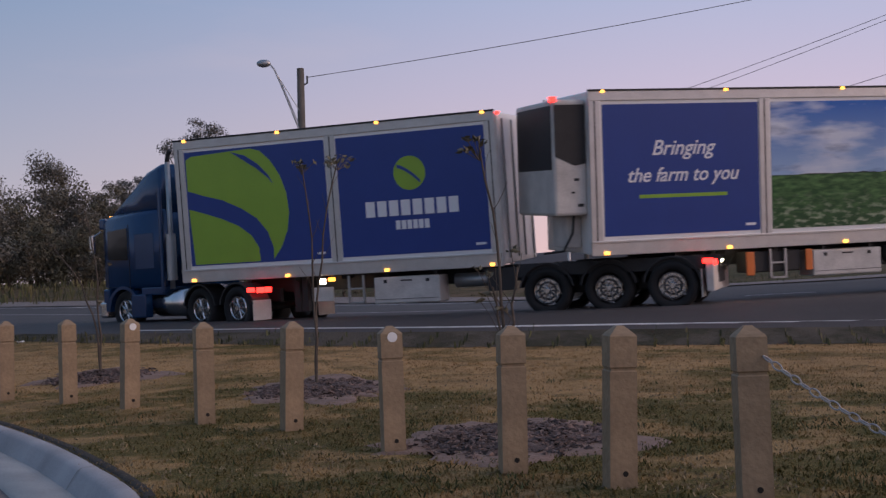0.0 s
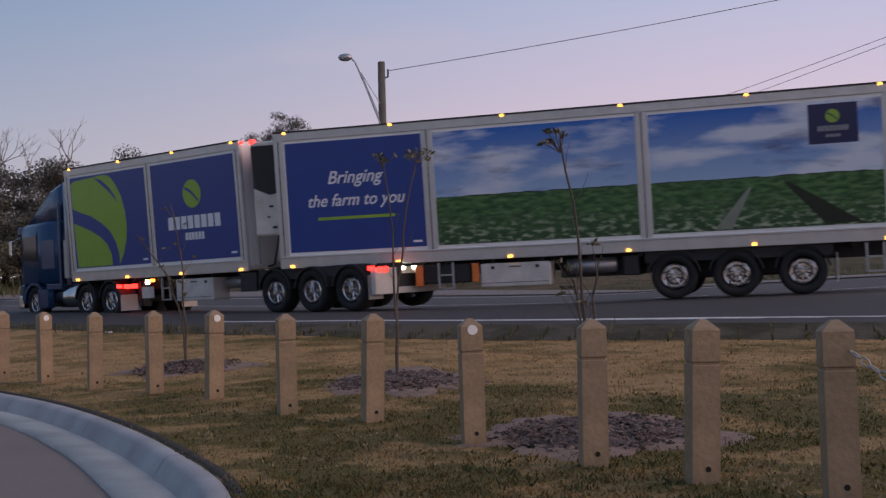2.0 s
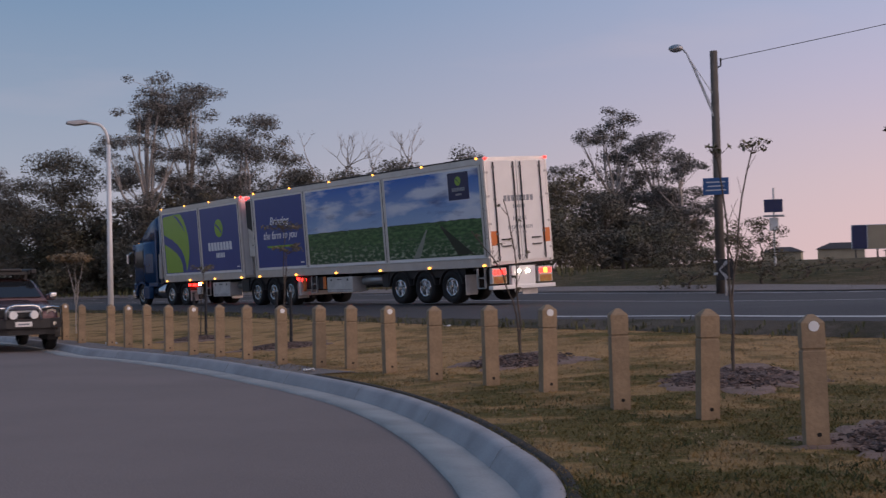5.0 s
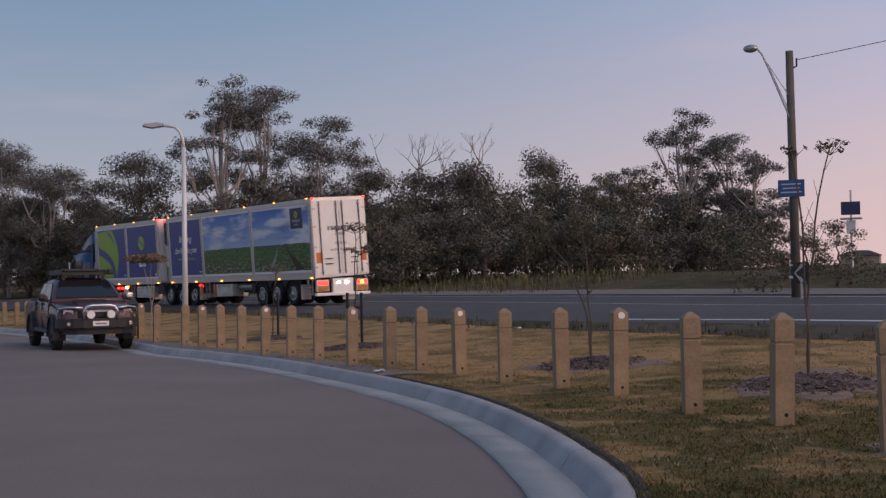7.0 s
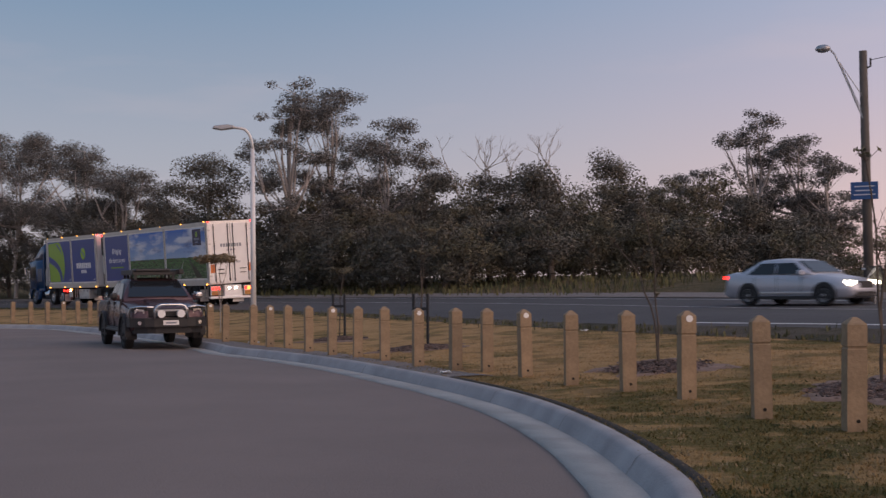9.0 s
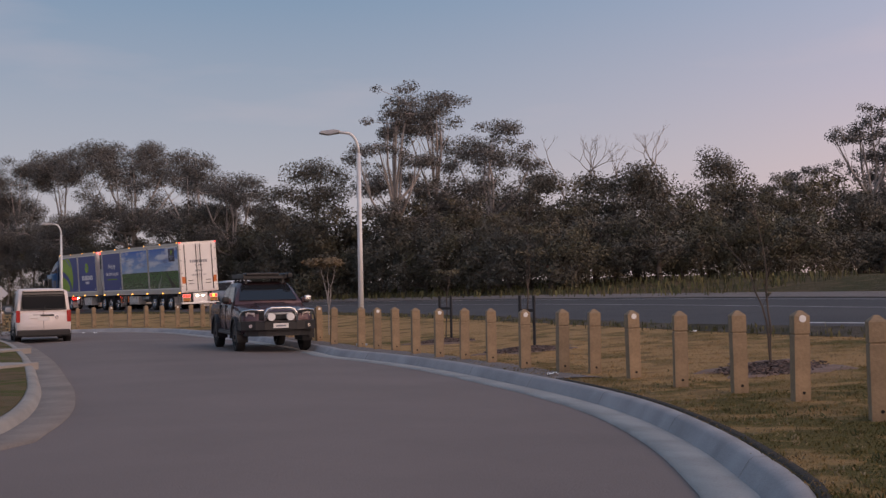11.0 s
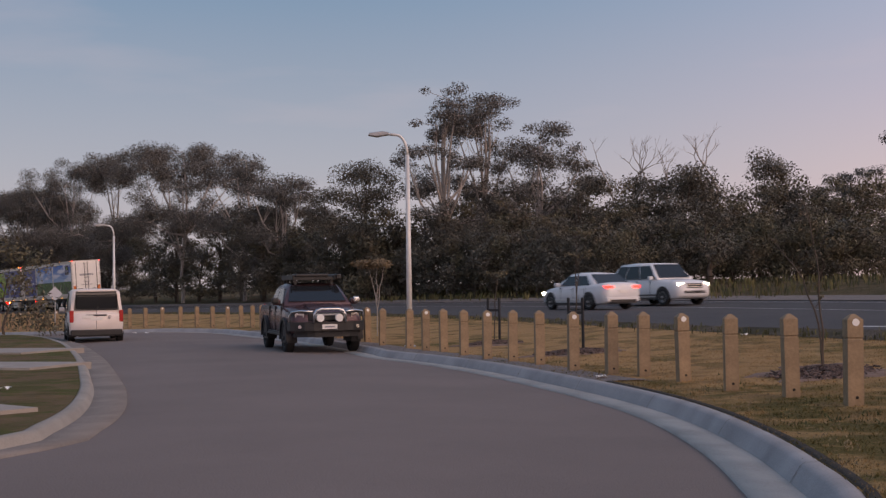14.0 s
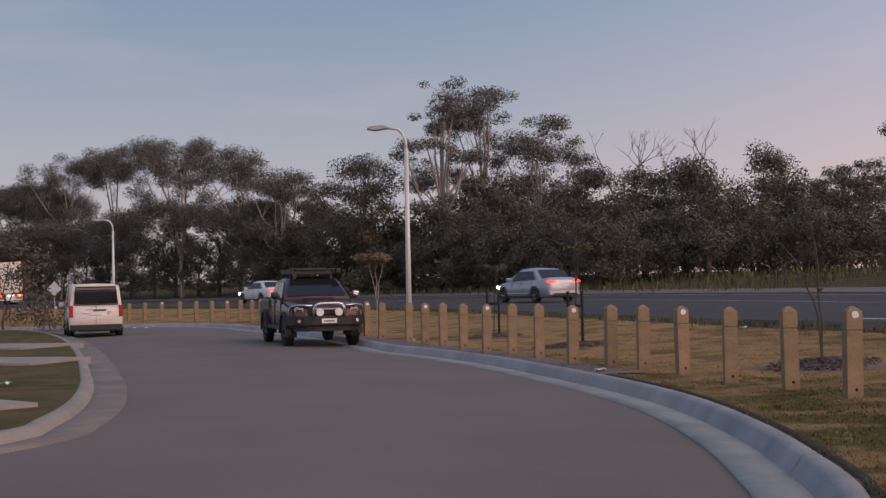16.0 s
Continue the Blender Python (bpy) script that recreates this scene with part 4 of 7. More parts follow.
# ---- trees ----
def tree(x, y, h, r, kind, seed, ground=None, back=False):
    rng = random.Random(seed)
    n, fx = edge_n(x, y)
    z = float(surface(fx, np.minimum(n, 200))[0]) if ground is None else ground
    h = h - z
    names = {"e": ("tall gum tree with an open ragged grey-green crown", M_LEAF, M_PALEBARK), "d": ("dense dark green bushland tree", M_LEAF2, M_BARK),
             "b": ("low dense roadside shrub", M_LEAF3, M_BARK), "dead": ("dead bare tree with grey forked branches", None, M_PALEBARK)}
    label, leaf, bark = names[kind]
    th = empty("shrub" if kind == "b" else "tree", label, "shrub" if kind == "b" else "tree", "roadside trees", pose(x, y, z))
    bm, tips = bmesh.new(), []
    if kind == "dead":
        for k in range(7):
            limbs(bm, rng, (rng.uniform(-r * .95, r * .95), rng.uniform(-1, 1), h * .5), (rng.uniform(-.3, .3), rng.uniform(-.3, .3), 1), h * rng.uniform(.14, .2), .085, 3, tips, .75, .22, 5)
        rod((0, 0, -.3), (0, 0, h * .55), .22, .14, 8, bm)
        part("trunk", bm, bark, th)
        return th
    th_r = {"e": .2, "d": .2, "b": .06}[kind]
    p = Vector((0, 0, -.3))
    top = h * (.42 if kind == "e" else .45)
    lean = Vector((rng.uniform(-1, 1), rng.uniform(-1, 1), 0)) * (.5 if kind == "e" else .2)
    spine = []
    for i in range(5):
        q = lean * ((i + 1) / 5) ** 2 + Vector((rng.uniform(-.15, .15), rng.uniform(-.15, .15), top * (i + 1) / 5))
        rod(p, q, th_r * (1 - i * .12), th_r * (1 - (i + 1) * .12), 8, bm)
        p = q
        spine.append(q)
    cl = []
    if kind == "e":
        for k in range(14):
            a = k * 2.4 + rng.uniform(-.5, .5)
            zz = h * ((.93, .86, .80)[k] if k < 3 else rng.uniform(.42, .90) if k < 9 else rng.uniform(.26, .55))
            reach = r * (1.0 - .5 * abs(zz / h - .66) / .34) * (rng.uniform(.55, 1.0) if k > 2 else (.12, .3, .4)[k])
            head = Vector((math.cos(a) * reach, math.sin(a) * reach, zz))
            base = spine[rng.choice((2, 3, 4, 4))]
            mid = base.lerp(head, .55) + Vector((rng.uniform(-.4, .4), rng.uniform(-.4, .4), -.12 * reach))
            rod(base, mid, th_r * .62, th_r * .42, 6, bm)
            rod(mid, head, th_r * .42, th_r * .15, 6, bm)
            for j in range(6):
                cr = r * rng.uniform(.15, .29)
                c = head + Vector((rng.gauss(0, .26) * r, rng.gauss(0, .26) * r, rng.gauss(.02, .11) * r))
                c.z = min(c.z, h - cr * .5)
                rod(head if j % 2 else mid, c, th_r * .13, th_r * .05, 5, bm)
                cl.append((c, cr))
        per, size, flat = 310, .088, .66
    elif kind == "d":
        for k in range(26):
            a, f = rng.random() * 6.3, rng.random() ** .4
            zz = h * rng.uniform(.12, .92)
            w = r * min(1.0, 1.5 * (1.05 - zz / h)) ** .6
            cr = r * rng.uniform(.22, .42)
            cl.append((Vector((math.cos(a) * w * f, math.sin(a) * w * f, min(zz, h - cr * .7))), cr))
        cl.append((Vector((0, 0, h - r * .3)), r * .34))
        fine = min(1, max(.55, r / 2.3)) * (1.5 if back else 1)
        per, size, flat = 215 / fine ** 2, .10 * fine, .75
    else:
        for k in range(16):
            a, f = rng.random() * 6.3, rng.random() ** .4
            zz = h * rng.uniform(.08, .9)
            cr = min(r, h * .6) * rng.uniform(.26, .48)
            cl.append((Vector((math.cos(a) * r * f, math.sin(a) * r * f, min(zz, h - cr * .6))), cr))
        fine = min(1, max(.55, r / 2.3)) * (1.5 if back else 1)
        per, size, flat = 215 / fine ** 2, .10 * fine, .75
    if kind != "e":
        for c, cr in cl[::4]:
            base = min(spine, key=lambda q: abs(q.z - c.z * .6))
            rod(base, c, th_r * .4, th_r * .12, 5, bm)
    part("trunk", bm, bark, th)
    v, f = leaf_cloud(rng, cl, per, size, flat)
    crown = mesh_object("crown", v, f, leaf)
    crown.parent = th
    return th


def clear_of_road(x, y, h, r, least=17.0):
    """Moves a tree outwards until it stands clear of the highway, grown in step so that it rises as high over the horizon."""
    x0, y0 = x, y
    while edge_n(x, y)[0][0] < least:
        x, y = x * 1.03, y * 1.03
    k = math.hypot(x, y) / math.hypot(x0, y0)
    return x, y, EYE + (h - EYE) * k, r * k


def build_trees():
    spec = [(-94.4, 70.8, 10.3, 4.6, "e"), (-87.1, 70.4, 12.6, 4.4, "e"), (-90.8, 78.5, 14.0, 4.6, "e"), (-78.0, 74.7, 13.7, 5.0, "e"), (-79.0, 83.6, 13.8, 4.6, "e"),
            (-69.8, 78.5, 10.5, 3.8, "e"), (-77.6, 91.5, 10.1, 3.0, "e"), (-56.2, 72.8, 10.8, 3.2, "d"), (-48.9, 73.2, 15.4, 2.7, "e"), (-48.5, 78.1, 15.5, 3.9, "e"),
            (-44.2, 78.4, 12.8, 3.7, "e"), (-44.7, 83.8, 11.6, 3.0, "d"), (-39.5, 78.7, 9.1, 2.7, "d"), (-34.7, 76.5, 8.8, 2.6, "d"), (-31.5, 75.7, 9.0, 3.2, "d"),
            (-28.2, 81.3, 10.4, 2.9, "d"), (-23.6, 76.4, 7.4, 2.2, "d"), (-24.9, 91.7, 9.3, 2.3, "e"), (-19.2, 90.0, 13.2, 2.7, "e"), (-16.6, 92.5, 11.3, 2.9, "e"),
            (-13.7, 88.9, 9.4, 2.2, "e"), (-18.4, 84.0, 7.2, 2.9, "d"), (-15.7, 86.6, 5.7, 3.0, "d"), (-34.1, 79.0, 13.2, 3.8, "dead"),
            (-62, 77, 9.5, 3.2, "d"), (-52.5, 70.5, 8.5, 3.0, "d"), (-104, 77, 11, 4.5, "e"), (-112, 84, 12, 4.6, "e"), (-66, 72, 8, 3, "d"), (-84, 66.5, 9, 3.4, "e")]
    for i, s in enumerate(spec):
        x, y, h, r, kind = s
        x, y, h, r = clear_of_road(x, y, h, r)
        tree(x, y, h * (1.0 if kind == "dead" else 1.05), r * 1.15, kind, 100 + i)
    rng = random.Random(8)
    k = 0
    for az in np.arange(9.5, 60, 1.0):
        for d0, hh in ((74, 4.4), (82, 6.6), (92, 7.2)):
            d = d0 + rng.uniform(-2, 3) + max(0, (az - 40)) * .9
            if az < 14:
                hh, d = hh * .62, d + 8
            x, y = -d * math.sin(radians(az)), d * math.cos(radians(az))
            x, y, hh, _ = clear_of_road(x, y, hh, 1, 18)
            nn, fx = edge_n(x, y)
            zg = float(surface(fx, np.minimum(nn, 200))[0])
            tree(x, y, zg + hh * rng.uniform(.75, 1.15), rng.uniform(1.9, 2.7) * (1.25 if d0 == 92 else 1), "b" if rng.random() < .5 else "d", 300 + k, back=d0 == 92)
            k += 1
    for x, y, h, r in ((-6.1, 51.6, 4.0, 1.3), (-5.0, 53.8, 3.6, 1.2), (-4.0, 44.5, 2.0, 1.3), (-6.6, 43.8, 1.7, 1.2), (-2.6, 46, 1.8, 1.5), (-8.2, 52, 3.2, 1.4), (-0.6, 47.5, 1.7, 1.3)):
        tree(x, y, h, r, "b", 500 + k)
        k += 1
    # garden shrub on the far side of the street
    tree(-42.2, 30.6, 3.7, 1.9, "b", 777, float(street_z(-42.6, 30.4)) + .1)
    # dry grass tufts on the far bank and weeds at the lawn's edge
    v, f = [], []
    rng = random.Random(21)
    for i in range(9000):
        x = rng.uniform(-60, 12)
        kind = rng.random()
        n = rng.uniform(14, 25) if kind < .6 else -1.6 + rng.gauss(0, .28)
        p = on_highway(x, n)
        h = (rng.uniform(.12, .35) * (1.4 if x < -26 else 0.3) if kind < .6 else rng.uniform(.05, .16))
        s = h * .07
        a = rng.random() * 6.3
        c, sn = math.cos(a), math.sin(a)
        b = len(v)
        lx, ly = rng.uniform(-.3, .3) * h, rng.uniform(-.3, .3) * h
        z = p.z
        v += [(p.x - c * s, p.y - sn * s, z - .05), (p.x + c * s, p.y + sn * s, z - .05), (p.x + c * s * 1.6 + lx, p.y + sn * s * 1.6 + ly, z + h), (p.x - c * s * 1.2 + lx, p.y - sn * s * 1.2 + ly, z + h * .8)]
        f.append((b, b + 1, b + 2, b + 3))
    tagged(mesh_object("long_grass", v, f, mat("dry_grass", (0.12, 0.10, 0.045), .9, var=.5, scale=.3, island=.5, color2=(.055, .07, .026))), "dry long grass tufts along the highway's banks", "grass", kind="stuff")


def build_grass_blades():
    """Short blades over the nearer lawn in its own colours, with straw-dry and green tufts among them."""
    g = np.random.default_rng(5)
    tree_ = LAWN["tree"]

    def blades(v, f, x, y, z, count, spread, h0, h1, w0, w1):
        for _ in range(count):
            px_, py_ = x + g.normal(0, spread), y + g.normal(0, spread)
            h, w, r = g.uniform(h0, h1), g.uniform(w0, w1), g.random() * 6.3
            c, s_ = math.cos(r) * w, math.sin(r) * w
            lx, ly = g.normal(0, h * .7), g.normal(0, h * .7)
            b = len(v)
            v += [(px_ - c, py_ - s_, z - .012), (px_ + c, py_ + s_, z - .012), (px_ + c * .6 + lx, py_ + s_ * .6 + ly, z + h), (px_ - c * .4 + lx, py_ - s_ * .4 + ly, z + h * .85)]
            f.append((b, b + 1, b + 2, b + 3))

    cover, straw, green = ([], []), ([], []), ([], [])
    for i in range(62000):
        d = 5.5 + 20 * g.random() ** 1.6
        a = radians(g.uniform(-22, 40))
        x, y = -d * math.sin(a), d * math.cos(a)
        hit = tree_.ray_cast(Vector((x, y, 20)), Vector((0, 0, -1)))
        if hit[0] is None:
            continue
        z = hit[0].z
        patch = noise.noise((x * .9, y * .9, 2)) + .5 * noise.noise((x * 2.6, y * 2.6, 5))
        pick = i % 8
        if pick == 0 and patch < g.uniform(-.5, .15):
            blades(*straw, x, y, z, 5, .035, .008, .026, .004, .012)
        elif pick == 1 and patch > g.uniform(-.1, .45) and .3 * x + .8 * y < 11 + g.normal(0, 1):
            blades(*green, x, y, z, 6, .035, .012, .042, .003, .009)
        elif patch > g.uniform(-.8, .3):
            blades(*cover, x, y, z, 2, .02, .010, .028, .003, .010)
    for (v, f), m, label in ((cover, M_LAWN, "short uneven grass blades over the lawn"), (straw, M_STRAW, "dry straw-coloured tufts in the lawn"), (green, M_TUFT, "green grass tufts in the lawn")):
        tagged(mesh_object("grass_blade_cover", v, f, m), label, "grass", kind="stuff")


# ---- vehicles: x runs from the front to the rear, y across, z up ----
def wheel(parent, x, y, r, w, outer, rim_mat, spokes=10, rim_r=0.62):
    """A tyre with its rim on the side named by outer (-1 or 1)."""
    bm = bmesh.new()
    prof = [(r * .62, -w * .42), (r * .86, -w * .5), (r * .97, -w * .42), (r, -w * .2), (r, w * .2), (r * .97, w * .42), (r * .86, w * .5), (r * .62, w * .42)]
    seg = 28
    ring = [[bm.verts.new((q * math.cos(i * math.tau / seg), v, q * math.sin(i * math.tau / seg))) for q, v in prof] for i in range(seg)]
    for i in range(seg):
        a, b = ring[i], ring[(i + 1) % seg]
        for j in range(len(prof)):
            k = (j + 1) % len(prof)
            bm.faces.new((a[j], b[j], b[k], a[k]))
    wh = part("wheel", bm, M_BLACK, parent, "black tyre on a polished alloy rim")
    for p in wh.data.polygons:
        p.use_smooth = True
    wh.matrix_basis = pose(x, y, r)
    R = r * rim_r
    bm = bmesh.new()
    o = outer * w * .40
    rod((0, o - outer * .07, 0), (0, o - outer * .04, 0), R * 1.0, seg=24, bm=bm)
    for i in range(24):
        a0, a1 = i * math.tau / 24, (i + 1) * math.tau / 24
        rod((R * math.cos(a0), o, R * math.sin(a0)), (R * math.cos(a1), o, R * math.sin(a1)), R * .075, seg=5, bm=bm)
    rod((0, o - outer * .03, 0), (0, o + outer * .05, 0), R * .30, R * .2, seg=14, bm=bm)
    for i in range(spokes):
        a = i * math.tau / spokes
        rod((R * .25 * math.cos(a), o - outer * .02, R * .25 * math.sin(a)), (R * .95 * math.cos(a), o - outer * .02, R * .95 * math.sin(a)), R * .07, seg=5, bm=bm)
    part("rim", bm, rim_mat, wh, "polished rim")
    # flat dark ring on the disc, shade of the rim's openings put in as colour
    bm = bmesh.new()
    vs = [[bm.verts.new((q * R * math.cos(i * math.tau / 24), o - outer * .037, q * R * math.sin(i * math.tau / 24))) for q in (.58, .74)] for i in range(24)]
    for i in range(24):
        bm.faces.new((vs[i][0], vs[i][1], vs[(i + 1) % 24][1], vs[(i + 1) % 24][0]))
    part("rim_shade_ring", bm, M_CHASSIS, wh)
    return wh


def lamp_dot(parent, x, y, z, m, s=0.05, name="marker_lamp"):
    return part(name, box(x - s, x + s, y - .03, y + .03, z - s * .7, z + s * .7, .012), m, parent)


def outline(parent, name, pts, y, m, depth=0.004):
    return part(name, extrude(pts, y - depth, y), m, parent)


def logo(parent, cx, cz, r, y, white):
    """The round leaf emblem: a lime disc cut by a curved navy stripe."""
    disc = [(cx + r * math.cos(a), cz + r * math.sin(a)) for a in np.linspace(0, math.tau, 28)[:-1]]
    outline(parent, "emblem", disc, y, M_LIME)
    c = []
    for s in (1, -1):
        side = [(cx - r * .75 + 1.4 * r * f, cz + r * .42 - r * (.95 * f ** 1.5) + s * r * .10) for f in np.linspace(0, 1, 7)]
        c += side if s == 1 else side[::-1]
    outline(parent, "emblem_stripe", c, y - .004, white)


def word_blocks(parent, cx, cz, w, h, n, y, m, gap=.22):
    """A brand word kept as a row of plain blocks."""
    step = w / n
    for i in range(n):
        x0 = cx - w / 2 + i * step
        part("word_block", box(x0 + step * gap / 2, x0 + step * (1 - gap / 2), y - .004, y, cz - h / 2, cz + h / 2), m, parent)


def trailer_body(th, x0, x1, cuts, lamps_x, doors):
    """An insulated van body: white skin, aluminium rails and posts, marker lamps."""
    body = part("body", box(x0, x1, 0, 2.5, 1.08, 4.24, .03), M_WHITE, th, "white insulated van body")
    body.matrix_basis = Matrix.Translation((0, 0, 1.1)) @ pose(0, 0, 0, 2.3) @ Matrix.Translation((0, 0, -1.1))
    part("lower_rail", box(x0 - .01, x1 + .01, -.02, .03, 1.05, 1.33, .012), M_ALU, body)
    part("lower_ledge", box(x0 - .01, x1 + .01, -.045, .02, 1.30, 1.34, .006), M_ALU, body)
    part("upper_rail", box(x0 - .01, x1 + .01, -.02, .03, 4.05, 4.27, .012), M_ALU, body)
    part("roof_lip", box(x0 - .01, x1 + .01, -.035, .02, 4.235, 4.275, .006), M_CHASSIS, body, "dark roof edge")
    part("far_rail", box(x0 - .01, x1 + .01, 2.47, 2.52, 4.05, 4.27, .012), M_ALU, body)
    for a, b in cuts:
        part("side_post", box(a, b, -.018, .03, 1.32, 4.06, .01), M_ALU, body)
        part("post_groove", box((a + b) / 2 - .012, (a + b) / 2 + .012, -.022, 0, 1.34, 4.05), M_CHASSIS, body)
    for x in lamps_x:
        lamp_dot(body, x, -.035, 1.10, M_AMBER, .045)
        lamp_dot(body, x - .01, -.02, 4.235, M_AMBER, .04)
        lamp_dot(body, x, 2.52, 4.235, M_AMBER, .04)
    return body


def running_gear(th, xs, chassis, r=0.5):
    wheels = []
    for x in xs:
        for y, o in ((.26, -1), (2.24, 1)):
            wheels.append(wheel(th, x, y, r, .44, o, M_CHROME, 10, .52))
        part("axle", rod((x, .4, r), (x, 2.1, r), .07, seg=8), M_CHASSIS, th)
    part("axle_beam", box(xs[0] - .35, xs[-1] + .35, .62, 1.88, .42, .98, .04), M_CHASSIS, th, "dark suspension frame")
    part("side_valance", box(xs[0] - .62, xs[-1] + .62, .10, .14, .80, 1.06, .01), M_CHASSIS, th, "dark side valance over the wheels")
    for i in range(int((chassis[1] - chassis[0]) / 1.1)):
        part("cross_member", box(chassis[0] + .3 + i * 1.1, chassis[0] + .38 + i * 1.1, .1, 2.4, .96, 1.07), M_CHASSIS, th)
    for y in (.75, 1.65):
        part("chassis_rail", box(chassis[0], chassis[1], y, y + .1, .72, 1.06), M_CHASSIS, th)
    return wheels


def mudguard(th, x, y0, y1, r=0.58):
    bm = bmesh.new()
    pr = [(x + r * math.cos(a), .5 + r * math.sin(a)) for a in np.linspace(.15, math.pi - .15, 12)]
    extrude(pr + [(px_ + (x - px_) * .06, pz + (.5 - pz) * .06) for px_, pz in pr[::-1]], y0, y1, bm)
    part("mudguard", bm, M_CHASSIS, th)


def tool_box(th, x0, x1, z0, z1):
    b = part("tool_box", box(x0, x1, .04, .6, z0, z1, .03), M_WHITEDIRT, th, "white locker under the trailer")
    part("seam", box(x0 + .03, x1 - .03, .032, .04, z0 + .09, z0 + .1), M_CHASSIS, b)
    for f in (.18, .82):
        part("latch", box(x0 + (x1 - x0) * f - .04, x0 + (x1 - x0) * f + .04, .026, .04, z1 - .13, z1 - .06, .006), M_CHASSIS, b)
    part("vent", box((x0 + x1) / 2 - .13, (x0 + x1) / 2 + .13, .03, .04, z1 - .1, z1 - .07), M_CHASSIS, b)


def ladder(th, x, z0=.42, z1=1.02):
    for dx in (0, .34):
        part("ladder_rail", box(x + dx, x + dx + .045, .02, .07, z0, z1), M_GALV, th)
    for z in (z0, (z0 + z1) / 2):
        part("ladder_rung", box(x, x + .38, .02, .07, z, z + .035), M_GALV, th)


def build_trailer_b():
    th = empty("trailer", "long refrigerated trailer with farm picture panels and blue slogan panel", "trailer", "trailers of the truck")
    x0, x1 = -.3, 13.42
    body = trailer_body(th, x0, x1, ((-.3, -.06), (3.36, 3.60), (8.2, 8.44), (13.2, 13.42)), [i * 2.637 for i in range(6)], True)
    pan = part("slogan_panel", box(-.02, 3.34, -.008, 0, 1.42, 3.98), M_BLUE, body, "dark blue vinyl panel")
    lettering("slogan", "Bringing", .42, pan, (1.66, -.012, 2.98), M_TEXT, .32, .004, .98)
    lettering("slogan", "the farm to you", .40, pan, (1.66, -.012, 2.46), M_TEXT, .32, .004, .94)
    part("address_bar", box(.72, 2.62, -.012, -.008, 2.14, 2.21), M_LIME, pan, "thin lime line of small print")
    part("corner_label", box(3.02, 3.24, -.012, -.008, 1.52, 1.57), M_TEXT, pan)
    p1, p2 = picture_material("farm_print_a", 1, 1.42, 3.98), picture_material("farm_print_b", 4, 1.42, 3.98)
    part("picture_panel", box(3.62, 8.18, -.008, 0, 1.42, 3.98), p1, body, "printed farm field under a cloudy sky")
    pp = part("picture_panel", box(8.46, 13.18, -.008, 0, 1.42, 3.98), p2, body, "printed farm field under a blue sky")
    outline(pp, "field_track", [(9.75, 1.44), (10.12, 1.44), (10.56, 2.30), (10.50, 2.30)], -.008, mat("pale_row", (.23, .26, .21), .3, var=.3, scale=4))
    outline(pp, "field_track", [(11.2, 2.38), (11.32, 2.36), (12.05, 1.9), (12.75, 1.46), (12.0, 1.46)], -.008, mat("dark_row", (.008, .022, .012), .3, var=.3, scale=4))
    lp = part("logo_panel", box(11.75, 12.72, -.013, -.008, 3.1, 3.92), M_NAVY, pp, "small navy logo panel")
    logo(lp, 12.23, 3.66, .14, -.014, M_NAVY)
    word_blocks(lp, 12.23, 3.41, .62, .11, 8, -.014, M_GREYTEXT)
    word_blocks(lp, 12.23, 3.26, .3, .06, 5, -.014, M_GREYTEXT)
    # refrigeration unit on the front wall
    fr = part("refrigeration_unit", box(-.98, -.3, .14, 2.36, 1.85, 4.1, .06), M_WHITEDIRT, body, "white refrigeration unit with black grille")
    part("grille", box(-.995, -.96, .25, 2.25, 2.75, 4.0, .02), M_CHASSIS, fr)
    part("side_grille", extrude([(-.95, 3.0), (-.55, 2.82), (-.33, 2.86), (-.33, 4.0), (-.95, 4.0)], .128, .15), M_CHASSIS, fr)
    for x, z, s in ((-.52, 2.55, .05), (-.6, 2.3, .035), (-.45, 2.05, .06)):
        part("latch", box(x - s, x + s, .128, .15, z - s * .5, z + s * .5), M_CHASSIS, fr)
    part("top_lamp", box(-1.0, -.9, .14, .3, 4.06, 4.16), M_RED, fr)
    part("service_box", box(-.62, -.3, .5, 1.3, 1.2, 1.84, .03), M_WHITEDIRT, body, "white service box with hoses")
    part("hose", tube([(-.5, .4, 1.85), (-.55, .36, 1.5), (-.7, .5, 1.15), (-1.0, .8, 1.1)], .025, 6), M_CHASSIS, body)
    # rear doors
    for y0, y1 in ((.06, 1.24), (1.26, 2.44)):
        d = part("rear_door", box(13.42, 13.46, y0, y1, 1.16, 4.14, .008), M_WHITE, body, "white rear door")
        for y in (y0 + .27, y1 - .13) if y0 < 1 else (y0 + .13, y1 - .27):
            part("lock_rod", rod((13.49, y, 1.2), (13.49, y, 4.1), .022, seg=8), M_CHASSIS, d)
            for z in (1.3, 2.0, 3.0, 3.95):
                part("rod_guide", box(13.455, 13.5, y - .05, y + .05, z - .03, z + .03), M_GALV, d)
        for z in (1.62, 1.82):
            part("door_handle", box(13.46, 13.51, y0 + .42, y0 + .76, z - .018, z + .018), M_CHASSIS, d)
        for z in (1.5, 2.3, 3.1, 3.8):
            part("hinge", box(13.44, 13.48, (y0 - .05) if y0 < 1 else (y1 - .07), (y0 + .07) if y0 < 1 else (y1 + .05), z - .03, z + .03), M_GALV, d)
        e = y0 + .02 if y0 < 1 else y1 - .30
        part("orange_marker", box(13.462, 13.466, e, e + .28, 1.66, 2.08), M_ORANGE, d, "orange marker plate")
        part("white_marker", box(13.462, 13.466, e, e + .28, 1.36, 1.6), M_WHITE, d)
